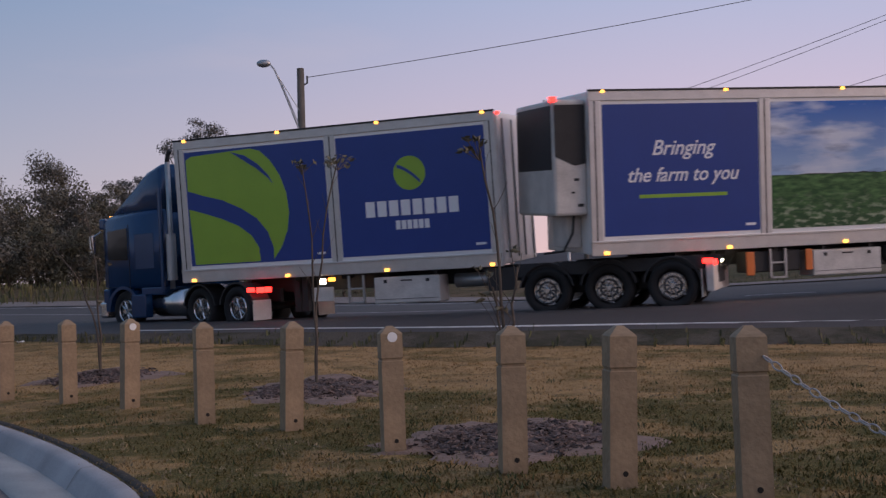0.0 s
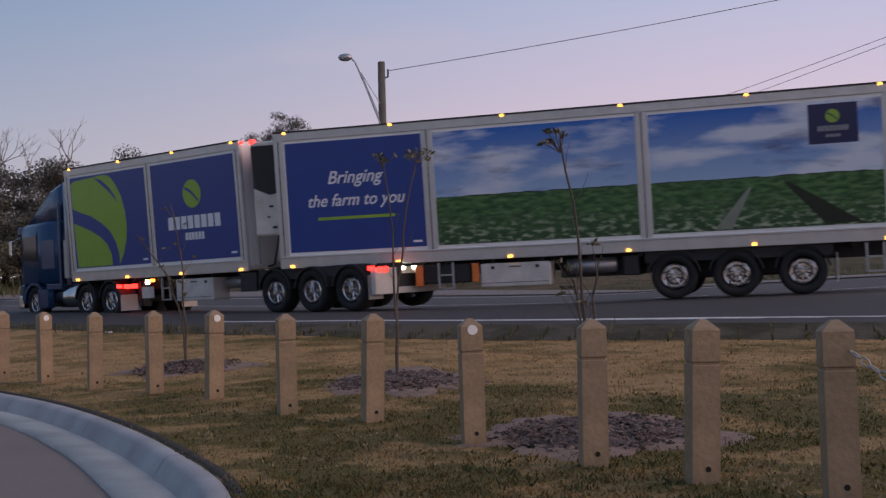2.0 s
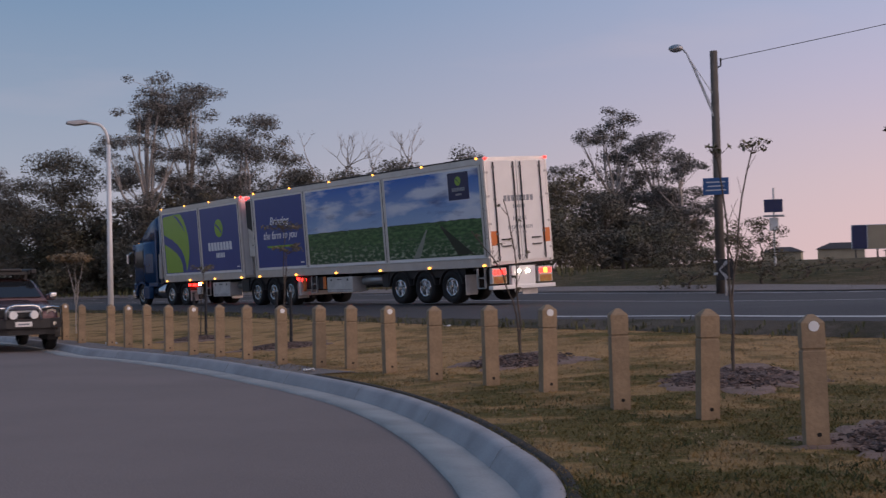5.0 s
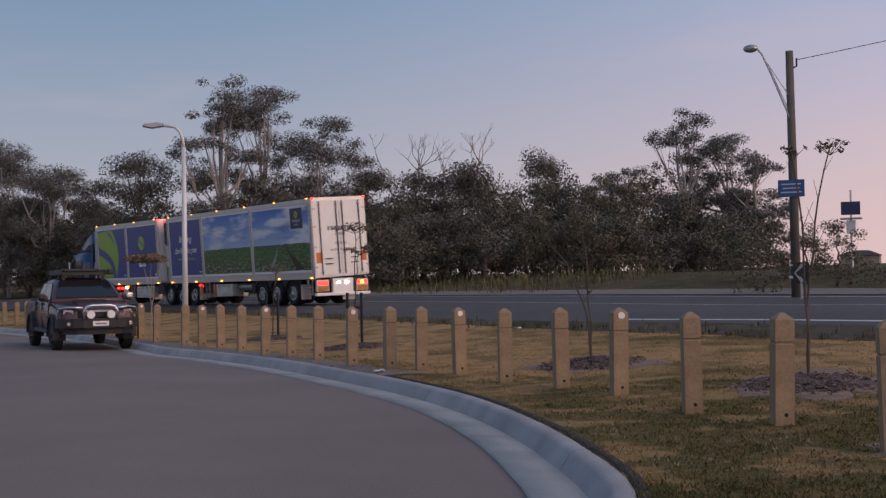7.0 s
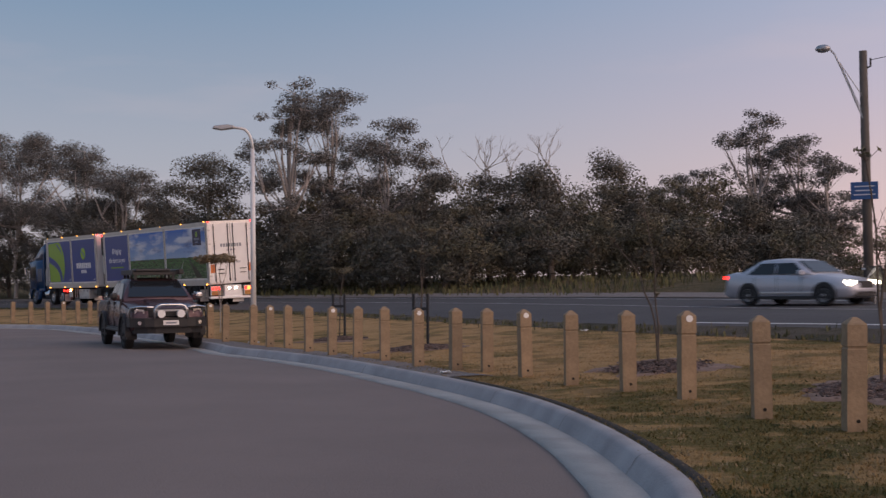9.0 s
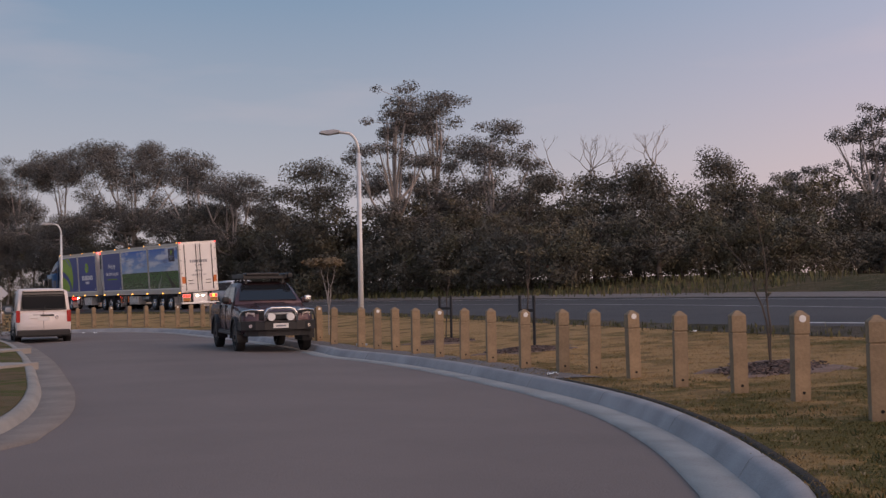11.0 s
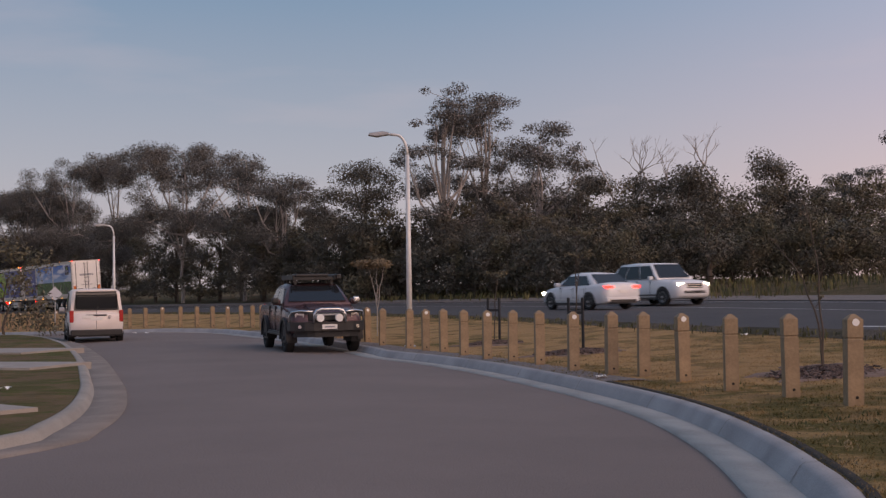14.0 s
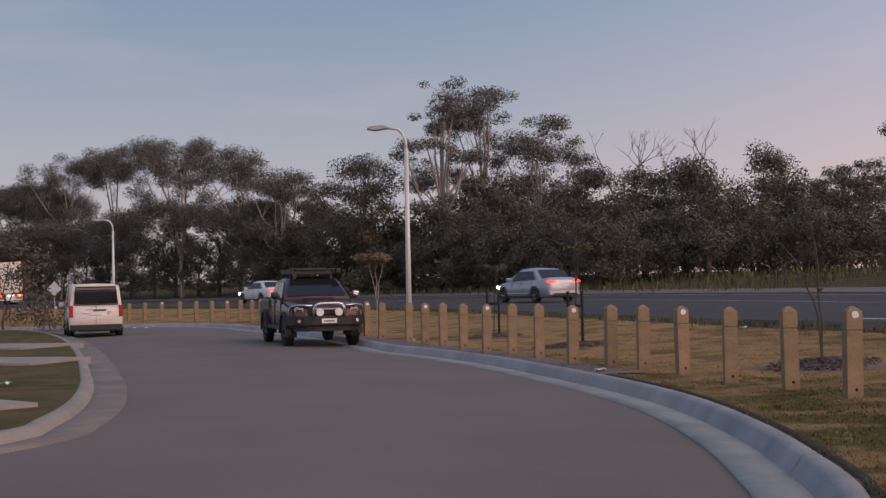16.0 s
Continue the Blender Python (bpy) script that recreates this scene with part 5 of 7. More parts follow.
    for cz, w, h, n in ((3.02, 1.2, .17, 8), (2.78, .5, .1, 6), (2.42, .55, .12, 8), (2.16, 1.0, .1, 14)):
        for i in range(n):
            yy = 1.25 - w / 2 + i * w / n
            part("word_block", box(13.462, 13.466, yy + .02, yy + w / n - .02, cz - h / 2, cz + h / 2), M_GREYTEXT, body)
    part("rear_frame", box(13.40, 13.45, 0, 2.5, 4.14, 4.25), M_ALU, body)
    for y in (.06, 2.44):
        lamp_dot(body, 13.47, y, 4.21, M_RED, .05, "top_tail_lamp")
        part("corner_post", box(13.38, 13.46, y - .055, y + .055, 1.1, 4.2, .01), M_ALU, body)
        for z in (1.9, 2.7, 3.4):
            lamp_dot(body, 13.40, y + (-.07 if y < 1 else .07), z, M_GALV, .03, "corner_lamp")
    # bumper with tail lamps
    part("rear_plate", box(13.3, 13.42, .05, .62, .55, 1.02, .01), M_WHITEDIRT, th)
    part("rear_plate", box(13.3, 13.42, 1.88, 2.45, .55, 1.02, .01), M_WHITEDIRT, th)
    part("dock_plate", box(13.32, 13.46, .78, 1.72, .45, 1.06, .01), M_WHITE, th, "white centre plate with lamps")
    part("bumper", box(13.3, 13.5, 0, 2.5, .38, .5, .02), M_WHITE, th)
    part("mud_plate", box(13.3, 13.33, 1.3, 1.9, .2, .4), M_WHITEDIRT, th)
    for y in (.1, 1.93):
        for k in range(3):
            part("tail_lamp", box(13.42, 13.45, y + k * .16, y + k * .16 + .13, .82, .96, .01), M_RED if k != 1 or y < 1 else M_AMBERHOT, th, "red tail lamp")
        part("warning_plate", box(13.42, 13.43, y, y + .48, .56, .76), mat("yellow_red_plate", (.45, .28, .05), .5, color2=(.3, .05, .02), scale=6), th)
    for y in (.98, 1.35):
        part("plate_lamp", box(13.46, 13.49, y, y + .12, .86, .93, .01), M_LAMPWHITE, th)
    wheels = running_gear(th, (8.85, 10.15, 11.5), (1.2, 13.3))
    for x in (8.85, 10.15, 11.5):
        for y in (.02, 1.98):
            mudguard(th, x, y, y + .5)
    part("mud_flap", box(12.18, 12.2, .05, .5, .25, .85), M_WHITEDIRT, th, "white mud flap")
    part("mud_flap", box(12.18, 12.2, 2.0, 2.45, .25, .85), M_WHITEDIRT, th)
    tool_box(th, 4.55, 6.15, .42, .95)
    part("air_tank", rod((6.5, .35, .8), (7.6, .35, .8), .17, seg=16), M_GALV, th, smooth=True)
    part("pallet_rack", box(6.3, 8.1, .5, 2.0, .55, .9, .02), M_CHASSIS, th)
    part("side_step", box(3.1, 4.3, .1, .6, .55, .98, .03), M_CHASSIS, th)
    part("side_lamp", box(3.02, 3.2, .0, .05, .5, .98, .02), M_ORANGE, th, "amber reflector plate")
    part("side_lamp", box(4.36, 4.52, .0, .05, .55, .98, .02), M_ORANGE, th, "amber reflector plate")
    part("valve_box", box(7.75, 8.1, .15, .6, .55, 1.0, .03), M_CHASSIS, th)
    for x in (2.2, 2.45):
        part("hose", tube([(x, .3, 1.05), (x + .05, .28, .8), (x + .3, .3, .72), (x + .5, .35, .95)], .022, 6), M_CHASSIS, th)
    ladder(th, 3.55)
    ladder(th, 12.75)
    part("landing_leg", box(2.55, 2.7, .6, .75, .25, 1.05), M_CHASSIS, th)
    return th, wheels


def build_trailer_a():
    th = empty("trailer", "short blue refrigerated lead trailer with lime leaf emblem", "trailer", "trailers of the truck")
    x0, x1 = -.3, 7.28
    body = trailer_body(th, x0, x1, ((-.3, -.06), (3.44, 3.68), (7.06, 7.28)), [i * 2.349 for i in range(4)], False)
    pa = part("leaf_panel", box(-.04, 3.42, -.008, 0, 1.42, 3.98), M_BLUE, body, "dark blue vinyl panel")

    def pp(u, v):                     # panel units: u to the rear, v up, both 0 to 1
        return (-.04 + 3.46 * u, 1.42 + 2.56 * v)
    low = [(.01, .50), (.12, .455), (.24, .40), (.36, .33), (.45, .24), (.50, .13), (.505, .01), (.03, .01)]
    up = [(.01, .66), (.12, .61), (.26, .56), (.40, .47), (.50, .38), (.57, .26), (.605, .12), (.60, .02), (.66, .12), (.71, .26), (.73, .42), (.72, .58), (.68, .74), (.62, .87), (.55, .96), (.48, .985), (.05, .96), (.01, .93)]
    outline(pa, "leaf", [pp(*q) for q in low], -.008, M_LIME)
    outline(pa, "leaf", [pp(*q) for q in up], -.008, M_LIME)
    outline(pa, "leaf_vein", [pp(*q) for q in [(.34, .97), (.44, .93), (.53, .85), (.60, .75), (.635, .66), (.60, .72), (.52, .81), (.43, .89)]], -.013, M_BLUE)
    pb = part("brand_panel", box(3.70, 7.04, -.008, 0, 1.42, 3.98), M_BLUE, body, "dark blue vinyl panel")
    logo(pb, 5.35, 3.12, .36, -.009, M_BLUE)
    word_blocks(pb, 5.35, 2.40, 2.15, .33, 8, -.012, M_TEXT)
    word_blocks(pb, 5.35, 2.04, .78, .19, 6, -.012, M_TEXT)
    part("corner_label", box(6.72, 6.94, -.012, -.008, 1.52, 1.57), M_TEXT, pb)
    part("corner_label", box(3.1, 3.3, -.012, -.008, 1.52, 1.57), M_TEXT, pa)
    for y0, y1 in ((.06, 1.24), (1.26, 2.44)):
        d = part("rear_door", box(7.28, 7.32, y0, y1, 1.16, 4.14, .008), M_WHITE, body, "white rear door")
        for y in (y0 + .3, y1 - .2):
            part("lock_rod", rod((7.34, y, 1.2), (7.34, y, 4.1), .02, seg=8), M_GALV, d)
    for y in (.06, 2.44):
        part("corner_post", box(7.22, 7.31, y - .055, y + .055, 1.1, 4.2, .01), M_ALU, body)
        lamp_dot(body, 7.34, y, 4.2, M_RED, .045, "top_tail_lamp")
    # long rear frame carrying the coupling and three axles
    wheels = running_gear(th, (8.15, 9.42, 10.69), (1.0, 11.55))
    for x in (8.15, 9.42, 10.69):
        for y in (.02, 1.98):
            mudguard(th, x, y, y + .5)
    part("coupling_plate", box(8.6, 9.9, .8, 1.7, 1.02, 1.1, .02), M_CHASSIS, th)
    part("rear_plate", box(11.35, 11.5, .03, 2.47, .35, .95, .02), M_WHITEDIRT, th, "white rear bumper plate")
    # dark slab laid on the plate, its colour standing for a shaded recess
    part("rear_shade_plate", box(11.49, 11.51, .75, 1.75, .5, .8), M_CHASSIS, th)
    for y in (.08, 2.02):
        for k in range(2):
            part("tail_lamp", box(11.5, 11.53, y + k * .2, y + k * .2 + .16, .86, .98, .01), M_AMBERHOT if y > 1 and k == 1 else M_RED, th, "red tail lamp")
    part("tail_lamp", box(11.3, 11.5, -.005, .03, .9, 1.0, .01), M_RED, th, "red tail lamp")
    part("plate_lamp", box(11.5, 11.53, .9, 1.0, .9, .96), M_LAMPWHITE, th)
    part("plate_lamp", box(11.5, 11.53, 1.3, 1.4, .9, .96), M_LAMPWHITE, th)
    part("mud_flap", box(11.25, 11.27, .05, .5, .25, .8), M_WHITEDIRT, th)
    tool_box(th, 4.35, 5.85, .38, .95)
    for x in (2.3, 2.5):
        part("landing_leg", box(x, x + .13, .35, .5, .28, 1.06), M_CHASSIS, th)
    part("wing_plate", box(6.9, 7.5, .05, .12, .55, 1.02, .01), M_CHASSIS, th)
    part("side_lamp", box(3.1, 3.22, .0, .05, .86, .98, .02), M_LAMPWHITE, th, "lit work lamp")
    ladder(th, 3.75)
    part("air_tank", rod((6.1, .4, .8), (7.2, .4, .8), .15, seg=16), M_GALV, th, smooth=True)
    part("indicator", box(3.3, 3.45, .0, .05, .92, 1.0, .01), M_AMBERHOT, th, "amber indicator")
    part("warning_plate", box(2.9, 3.4, .02, .05, .5, .8), M_WHITEDIRT, th)
    return th, wheels


def loft(stations, name, material, parent, label="", smooth=True):
    """A skin over cross-sections; each is (x, [(y, z), ...]) for one half, mirrored."""
    bm = bmesh.new()
    rings = []
    for x, half in stations:
        pts = half + [(-y, z) for y, z in half[::-1]]
        rings.append([bm.verts.new((x, y, z)) for y, z in pts])
    n = len(rings[0])
    for a, b in zip(rings, rings[1:]):
        for i in range(n):
            bm.faces.new((a[i], a[(i + 1) % n], b[(i + 1) % n], b[i]))
    bm.faces.new(rings[0])
    bm.faces.new(rings[-1])
    bmesh.ops.remove_doubles(bm, verts=bm.verts, dist=.004)
    return part(name, bm, material, parent, label, smooth)


def build_tractor():
    th = empty("truck_tractor", "dark blue cab-over prime mover with roof fairing and chrome stacks", "truck")
    cy = 1.25

    def sec(hw, z0, z1, r=.12):
        return [(.001, z0), (hw - r, z0), (hw, z0 + r), (hw, z1 - r), (hw - r, z1), (.001, z1)]
    st = [(.0, sec(1.02, 1.0, 2.6)), (.08, sec(1.17, 1.0, 2.78)), (.3, sec(1.22, 1.0, 2.86)), (1.2, sec(1.24, 1.02, 2.9)), (2.4, sec(1.24, 1.02, 2.9))]
    cab = loft(st, "cab", M_CAB, th, "dark blue cab shell")
    cab.location.y = cy
    fs = [(.28, sec(1.0, 2.82, 2.95, .05)), (.9, sec(1.05, 2.82, 3.32, .1)), (1.7, sec(1.08, 2.82, 3.82, .12)), (2.25, sec(1.08, 2.82, 3.98, .12)), (2.4, sec(1.05, 2.82, 3.98, .12))]
    fa = loft(fs, "roof_fairing", M_CAB, th, "sloping blue roof fairing")
    fa.location.y = cy
    part("lower_front", box(-.02, .26, cy - 1.2, cy + 1.2, .5, 1.06, .05), M_CAB, th, "blue lower front panel")
    part("sleeper_skirt", box(1.6, 2.42, cy - 1.22, cy + 1.22, .86, 1.06, .03), M_CAB, th)
    part("sun_visor", box(-.16, .1, cy - 1.15, cy + 1.15, 2.55, 2.82, .05), M_CAB, th)
    part("windscreen", box(-.012, .05, cy - 1.0, cy + 1.0, 1.75, 2.5, .03), M_GLASS, th)
    for s in (-1, 1):
        y = cy + s * 1.245
        part("door_window", extrude([(.32, 1.78), (.36, 2.48), (1.15, 2.52), (1.15, 1.74)], y - .006, y + .006), M_GLASS, th, "dark side window")
        part("door_seam", box(1.2, 1.215, y - .006, y + .006, .8, 2.6), M_CHASSIS, th)
        part("bunk_panel", box(1.45, 2.2, y - .005, y + .005, 1.5, 2.35, .01), M_CAB, th)
        part("mirror", box(-.12, .02, cy + s * 1.42 - .05, cy + s * 1.42 + .05, 1.95, 2.4, .03), M_CHROME, th)
        part("mirror_arm", tube([(.1, y, 2.5), (-.05, cy + s * 1.42, 2.35)], .02, 6), M_CHROME, th)
        part("stack", rod((2.62, cy + s * 1.05, 1.0), (2.62, cy + s * 1.05, 4.0), .062, seg=14), M_GALV, th, "chrome exhaust stack", True)
        part("stack_tip", tube([(2.62, cy + s * 1.05, 4.0), (2.66, cy + s * 1.05, 4.16), (2.76, cy + s * 1.05, 4.27)], .055, 12), M_CHASSIS, th)
        part("stack_guard", rod((2.62, cy + s * 1.05, 1.2), (2.62, cy + s * 1.05, 2.3), .12, seg=14), M_GALV, th)
        part("side_fairing", box(2.4, 2.5, cy + s * 1.2 - .03, cy + s * 1.2 + .03, .9, 3.4, .02), M_CAB, th)
        part("fuel_tank", rod((2.0, cy + s * .88, .66), (3.1, cy + s * .88, .66), .32, seg=20), M_CHROME, th, "polished round fuel tank", True)
        part("step_box", box(1.45, 2.0, cy + s * 1.2 - .22, cy + s * 1.2 + .02, .34, .9, .03), M_CAB, th)
        part("arch", extrude([(.9 + .66 * math.cos(a), .5 + .62 * math.sin(a)) for a in np.linspace(0, math.pi, 14)] + [(.9 + .56 * math.cos(a), .5 + .54 * math.sin(a)) for a in np.linspace(math.pi, 0, 14)], cy + s * 1.0, cy + s * 1.25), M_CAB, th)
        part("headlamp", box(-.06, .04, cy + s * .82 - .2, cy + s * .82 + .2, .78, .98, .03), M_LAMPWHITE, th)
        for k in range(2):
            part("tail_lamp", box(5.72, 5.76, cy + s * .95 - .22 + k * .22, cy + s * .95 - .02 + k * .22, .82, .94, .01), M_RED, th, "red tail lamp")
        part("mud_flap", box(5.66, 5.68, cy + s * .98 - .26, cy + s * .98 + .26, .22, .66), M_WHITEDIRT, th, "white mud flap")
    part("tail_lamp", box(5.5, 5.74, -.01, .03, .84, .94, .01), M_RED, th, "red tail lamp")
    part("bumper", box(-.14, .12, cy - 1.22, cy + 1.22, .34, .74, .05), M_CHROME, th, "polished bumper")
    part("air_cleaner", rod((2.5, cy, 1.2), (2.5, cy, 2.6), .2, seg=14), M_CHROME, th)
    for y in (cy - .45, cy + .35):
        part("chassis_rail", box(.5, 5.7, y, y + .1, .6, .88), M_CHASSIS, th)
    for k in (-.8, -.4, 0, .4, .8):
        lamp_dot(th, -.1, cy + k, 2.87, M_AMBER, .04)
    wheels = []
    for y, o in ((.2, -1), (2.3, 1)):
        wheels.append(wheel(th, .9, y, .5, .3, o, M_CHROME, 10, .55))
    for x in (3.8, 5.1):
        for y, o in ((.26, -1), (2.24, 1)):
            wheels.append(wheel(th, x, y, .5, .46, o, M_CHROME, 10, .52))
            mudguard(th, x, y - .25, y + .25)
        part("axle", rod((x, .4, .5), (x, 2.1, .5), .09, seg=8), M_CHASSIS, th)
    return th, wheels


def car(name, label, category, L, W, H, paint, style, lights=True, group=""):
    """A car with lofted body, glasshouse, windows, lamps and four wheels; front at x = 0, middle at y = 0."""
    th = empty(name, label, category, group)
    hw = W / 2
    belt, roof0, roof1, base0, base1, zb, r = {
        "sedan": (.92, .45, .70, .27, .88, .20, .31), "suv": (1.12, .40, .83, .26, .975, .27, .37),
        "ute": (1.25, .375, .60, .235, .665, .42, .40), "van": (1.05, .27, .955, .10, .985, .24, .32)}[style]

    def low(f, wf, z0, z1):
        w = hw * wf
        return (L * f, [(.001, z0), (w * .9, z0), (w * .97, z0 + .06), (w, (z0 + z1) / 2 - .02), (w * .985, z1 - .14), (w * .93, z1 - .02), (w * .6, z1 + .015), (.001, z1 + .03)])
    if style == "sedan":
        st = [low(0, .70, .34, .62), low(.03, .86, .24, .70), low(.10, .95, .2, .80), low(.26, 1, .2, .92), low(.5, 1, .2, .95), low(.78, 1, .2, .98), low(.93, .95, .22, 1.02), low(.985, .86, .28, .98), low(1, .76, .36, .86)]
    elif style == "suv":
        st = [low(0, .74, .42, .84), low(.025, .9, .32, .98), low(.08, .97, .27, 1.05), low(.26, 1, .27, 1.12), low(.5, 1, .27, 1.13), low(.8, 1, .27, 1.15), low(.95, .97, .3, 1.15), low(.985, .92, .38, 1.1), low(1, .84, .44, 1.0)]
    elif style == "ute":
        st = [low(0, .80, .58, .98), low(.02, .92, .52, 1.06), low(.06, .98, .47, 1.11), low(.14, 1, .45, 1.15), low(.25, 1, .45, 1.23), low(.5, 1, .45, 1.25), low(.655, 1, .45, 1.25), low(.665, .985, .46, 1.22), low(.98, .985, .5, 1.22), low(1, .95, .55, 1.17)]
    else:
        st = [low(0, .74, .36, .78), low(.03, .9, .28, .88), low(.10, .97, .24, .98), low(.26, 1, .24, 1.06), low(.5, 1, .24, 1.06), low(.8, 1, .24, 1.06), low(.97, .98, .26, 1.06), low(1, .93, .34, 1.02)]
    body = loft(st, "body", paint, th)
    # glasshouse
    rw = hw * {"sedan": .72, "suv": .80, "ute": .74, "van": .86}[style]
    bw = hw * .94

    def gh(x, z):
        k = max(0.0, min(1.0, (z - belt + .06) / (H - belt + .06)))
        w = bw + (rw - bw) * k
        return (x, [(.001, belt - .06), (bw, belt - .06), (bw - (bw - w) * .5, (belt + z) / 2), (w + .0, z - .07 * k), (w - .10 * k, z - .005), (.001, z + .012)])
    xs0, xs1, xr0, xr1 = L * base0, L * base1, L * roof0, L * roof1
    roof = loft([gh(xs0, belt), gh(xs0 + (xr0 - xs0) * .55, belt + (H - belt) * .54), gh(xr0, H - .035), gh((xr0 + xr1) / 2, H), gh(xr1, H - .04), gh(xr1 + (xs1 - xr1) * .55, belt + (H - belt) * .44), gh(xs1, belt)], "roof", paint, th)

    def yat(z):
        k = (z - belt + .06) / (H - belt + .06)
        return bw + (rw - bw) * k
    zt, zl = H - .14, belt + .03
    xf = lambda z: xs0 + (xr0 - xs0) * (z - belt) / (H - belt)
    xb = lambda z: xs1 + (xr1 - xs1) * (z - belt) / (H - belt)
    spans = {"sedan": ((.10, .47), (.50, .86)), "suv": ((.05, .34), (.365, .66), (.685, .93)), "ute": ((.08, .5), (.53, .9)), "van": ((.1, .36),)}[style]
    for s in (-1, 1):
        for a, b in spans:
            bm = bmesh.new()
            q = []
            for z, o in ((zl, a), (zl, b), (zt, b), (zt, a)):
                x = xf(z) + (xb(z) - xf(z)) * o
                q.append(bm.verts.new((x, s * (yat(z) + .014 + .02 * (z < zt)), z)))
            bm.faces.new(q)
            r_ = bmesh.ops.extrude_face_region(bm, geom=bm.faces[:])
            bmesh.ops.translate(bm, verts=[v for v in r_["geom"] if isinstance(v, bmesh.types.BMVert)], vec=(0, -s * .03, 0))
            part("side_window", bm, M_GLASS, th, "dark side window")
    for nm, f0, f1, off in (("windscreen", xf, 0, -1), ("rear_window", xb, 1, 1)):
        bm = bmesh.new()
        q = [(f0(zl + .02) + off * .03, y, zl + .02 + .03) for y in (-yat(zl) * .88, yat(zl) * .88)] + [(f0(zt + .03) + off * .03, y, zt + .06) for y in (yat(zt) * .84, -yat(zt) * .84)]
        bm.faces.new([bm.verts.new(v) for v in q])
        r_ = bmesh.ops.extrude_face_region(bm, geom=bm.faces[:])
        bmesh.ops.translate(bm, verts=[v for v in r_["geom"] if isinstance(v, bmesh.types.BMVert)], vec=(-off * .05, 0, -.02))
        part(nm, bm, M_GLASS, th, "dark glass")
    wx = {"sedan": (.19, .78), "suv": (.19, .79), "ute": (.17, .77), "van": (.19, .82)}[style]
    wheels = []
    for f in wx:
        for s in (-1, 1):
            wheels.append(wheel(th, L * f, s * (hw - .10), r, .23, s, M_GALV if style in ("sedan", "suv") else M_PLASTIC, 7))
            part("wheel_arch", extrude([(L * f + (r + .085) * math.cos(a), r + (r + .085) * math.sin(a)) for a in np.linspace(-.25, math.pi + .25, 18)], s * (hw - .25), s * (hw + .004)), M_CHASSIS, th, "dark wheel arch")
    hz = {"sedan": .66, "suv": .88, "ute": .98, "van": .80}[style]
    for s in (-1, 1):
        part("headlamp", box(L * .012, L * .06, min(s * hw * .52, s * hw * .84), max(s * hw * .52, s * hw * .84), hz - .07, hz + .07, .03), M_LAMPWHITE if lights else M_CHROME, th, "headlamp")
        tz = hz + (.2 if style != "van" else .05)
        if style == "van":
            part("tail_lamp", box(L - .06, L + .012, min(s * hw * .82, s * hw * .97), max(s * hw * .82, s * hw * .97), .72, 1.12, .02), M_REDDIM, th, "red tail lamp")
        else:
            part("tail_lamp", box(L * .962, L * 1.003, min(s * hw * .48, s * hw * .86), max(s * hw * .48, s * hw * .86), tz - .04, tz + .05, .02), M_RED if lights else M_REDDIM, th, "red tail lamp")
        part("door_mirror", box(xs0 + .25, xs0 + .42, min(s * hw * .98, s * (hw + .19)), max(s * hw * .98, s * (hw + .19)), belt - .02, belt + .14, .04), paint, th)
        part("sill", box(L * wx[0] + r + .1, L * wx[1] - r - .1, min(s * (hw - .06), s * (hw + .006)), max(s * (hw - .06), s * (hw + .006)), st[3][1][0][1] - .02, st[3][1][0][1] + .09, .02), M_PLASTIC, th)
    if style in ("sedan", "suv", "van"):
        for s in (-1, 1):
            for f in ((.36, .55, .73) if style != "van" else (.31, .52)):
                part("door_seam", box(L * f - .006, L * f + .006, min(s * hw * .96, s * (hw + .003)), max(s * hw * .96, s * (hw + .003)), zb + .18, belt - .05), M_CHASSIS, th)
            for f in ((.50, .68) if style != "van" else (.48,)):
                part("door_handle", box(L * f, L * f + .17, min(s * hw * .97, s * (hw + .012)), max(s * hw * .97, s * (hw + .012)), belt - .13, belt - .09, .01), paint, th)
            part("lower_trim", box(L * .27, L * .69, min(s * hw * .97, s * (hw + .012)), max(s * hw * .97, s * (hw + .012)), zb + .16, zb + .21, .008), M_ALU if style == "sedan" else M_PLASTIC, th, "bright sill strip" if style == "sedan" else "")
        part("rear_diffuser", box(L - .10, L + .012, -hw * .66, hw * .66, st[-1][1][0][1] - .1, st[-1][1][0][1] + .03, .02), M_PLASTIC, th, "black rear diffuser")
    if style == "suv":
        for z in (hz - .12, hz - .03):
            part("grille_bar", box(-.03, .02, -hw * .44, hw * .44, z, z + .035, .01), M_CHROME, th, "chrome grille bar")
    part("front_grille", box(-.01, .08, -hw * .42, hw * .42, hz - .16, hz + .05, .02), M_PLASTIC, th)
    part("lower_grille", box(.0, .12, -hw * .6, hw * .6, hz - .40, hz - .24, .02), M_PLASTIC, th)
    part("rear_bumper", box(L - .14, L + .006, -hw * .82, hw * .82, st[-1][1][0][1] - .06, st[-1][1][0][1] + .14, .04), M_PLASTIC if style != "sedan" else paint, th)
    part("number_plate", box(L + .004, L + .02, -.19, .19, hz - .02, hz + .09), M_WHITE, th)
    return th, wheels


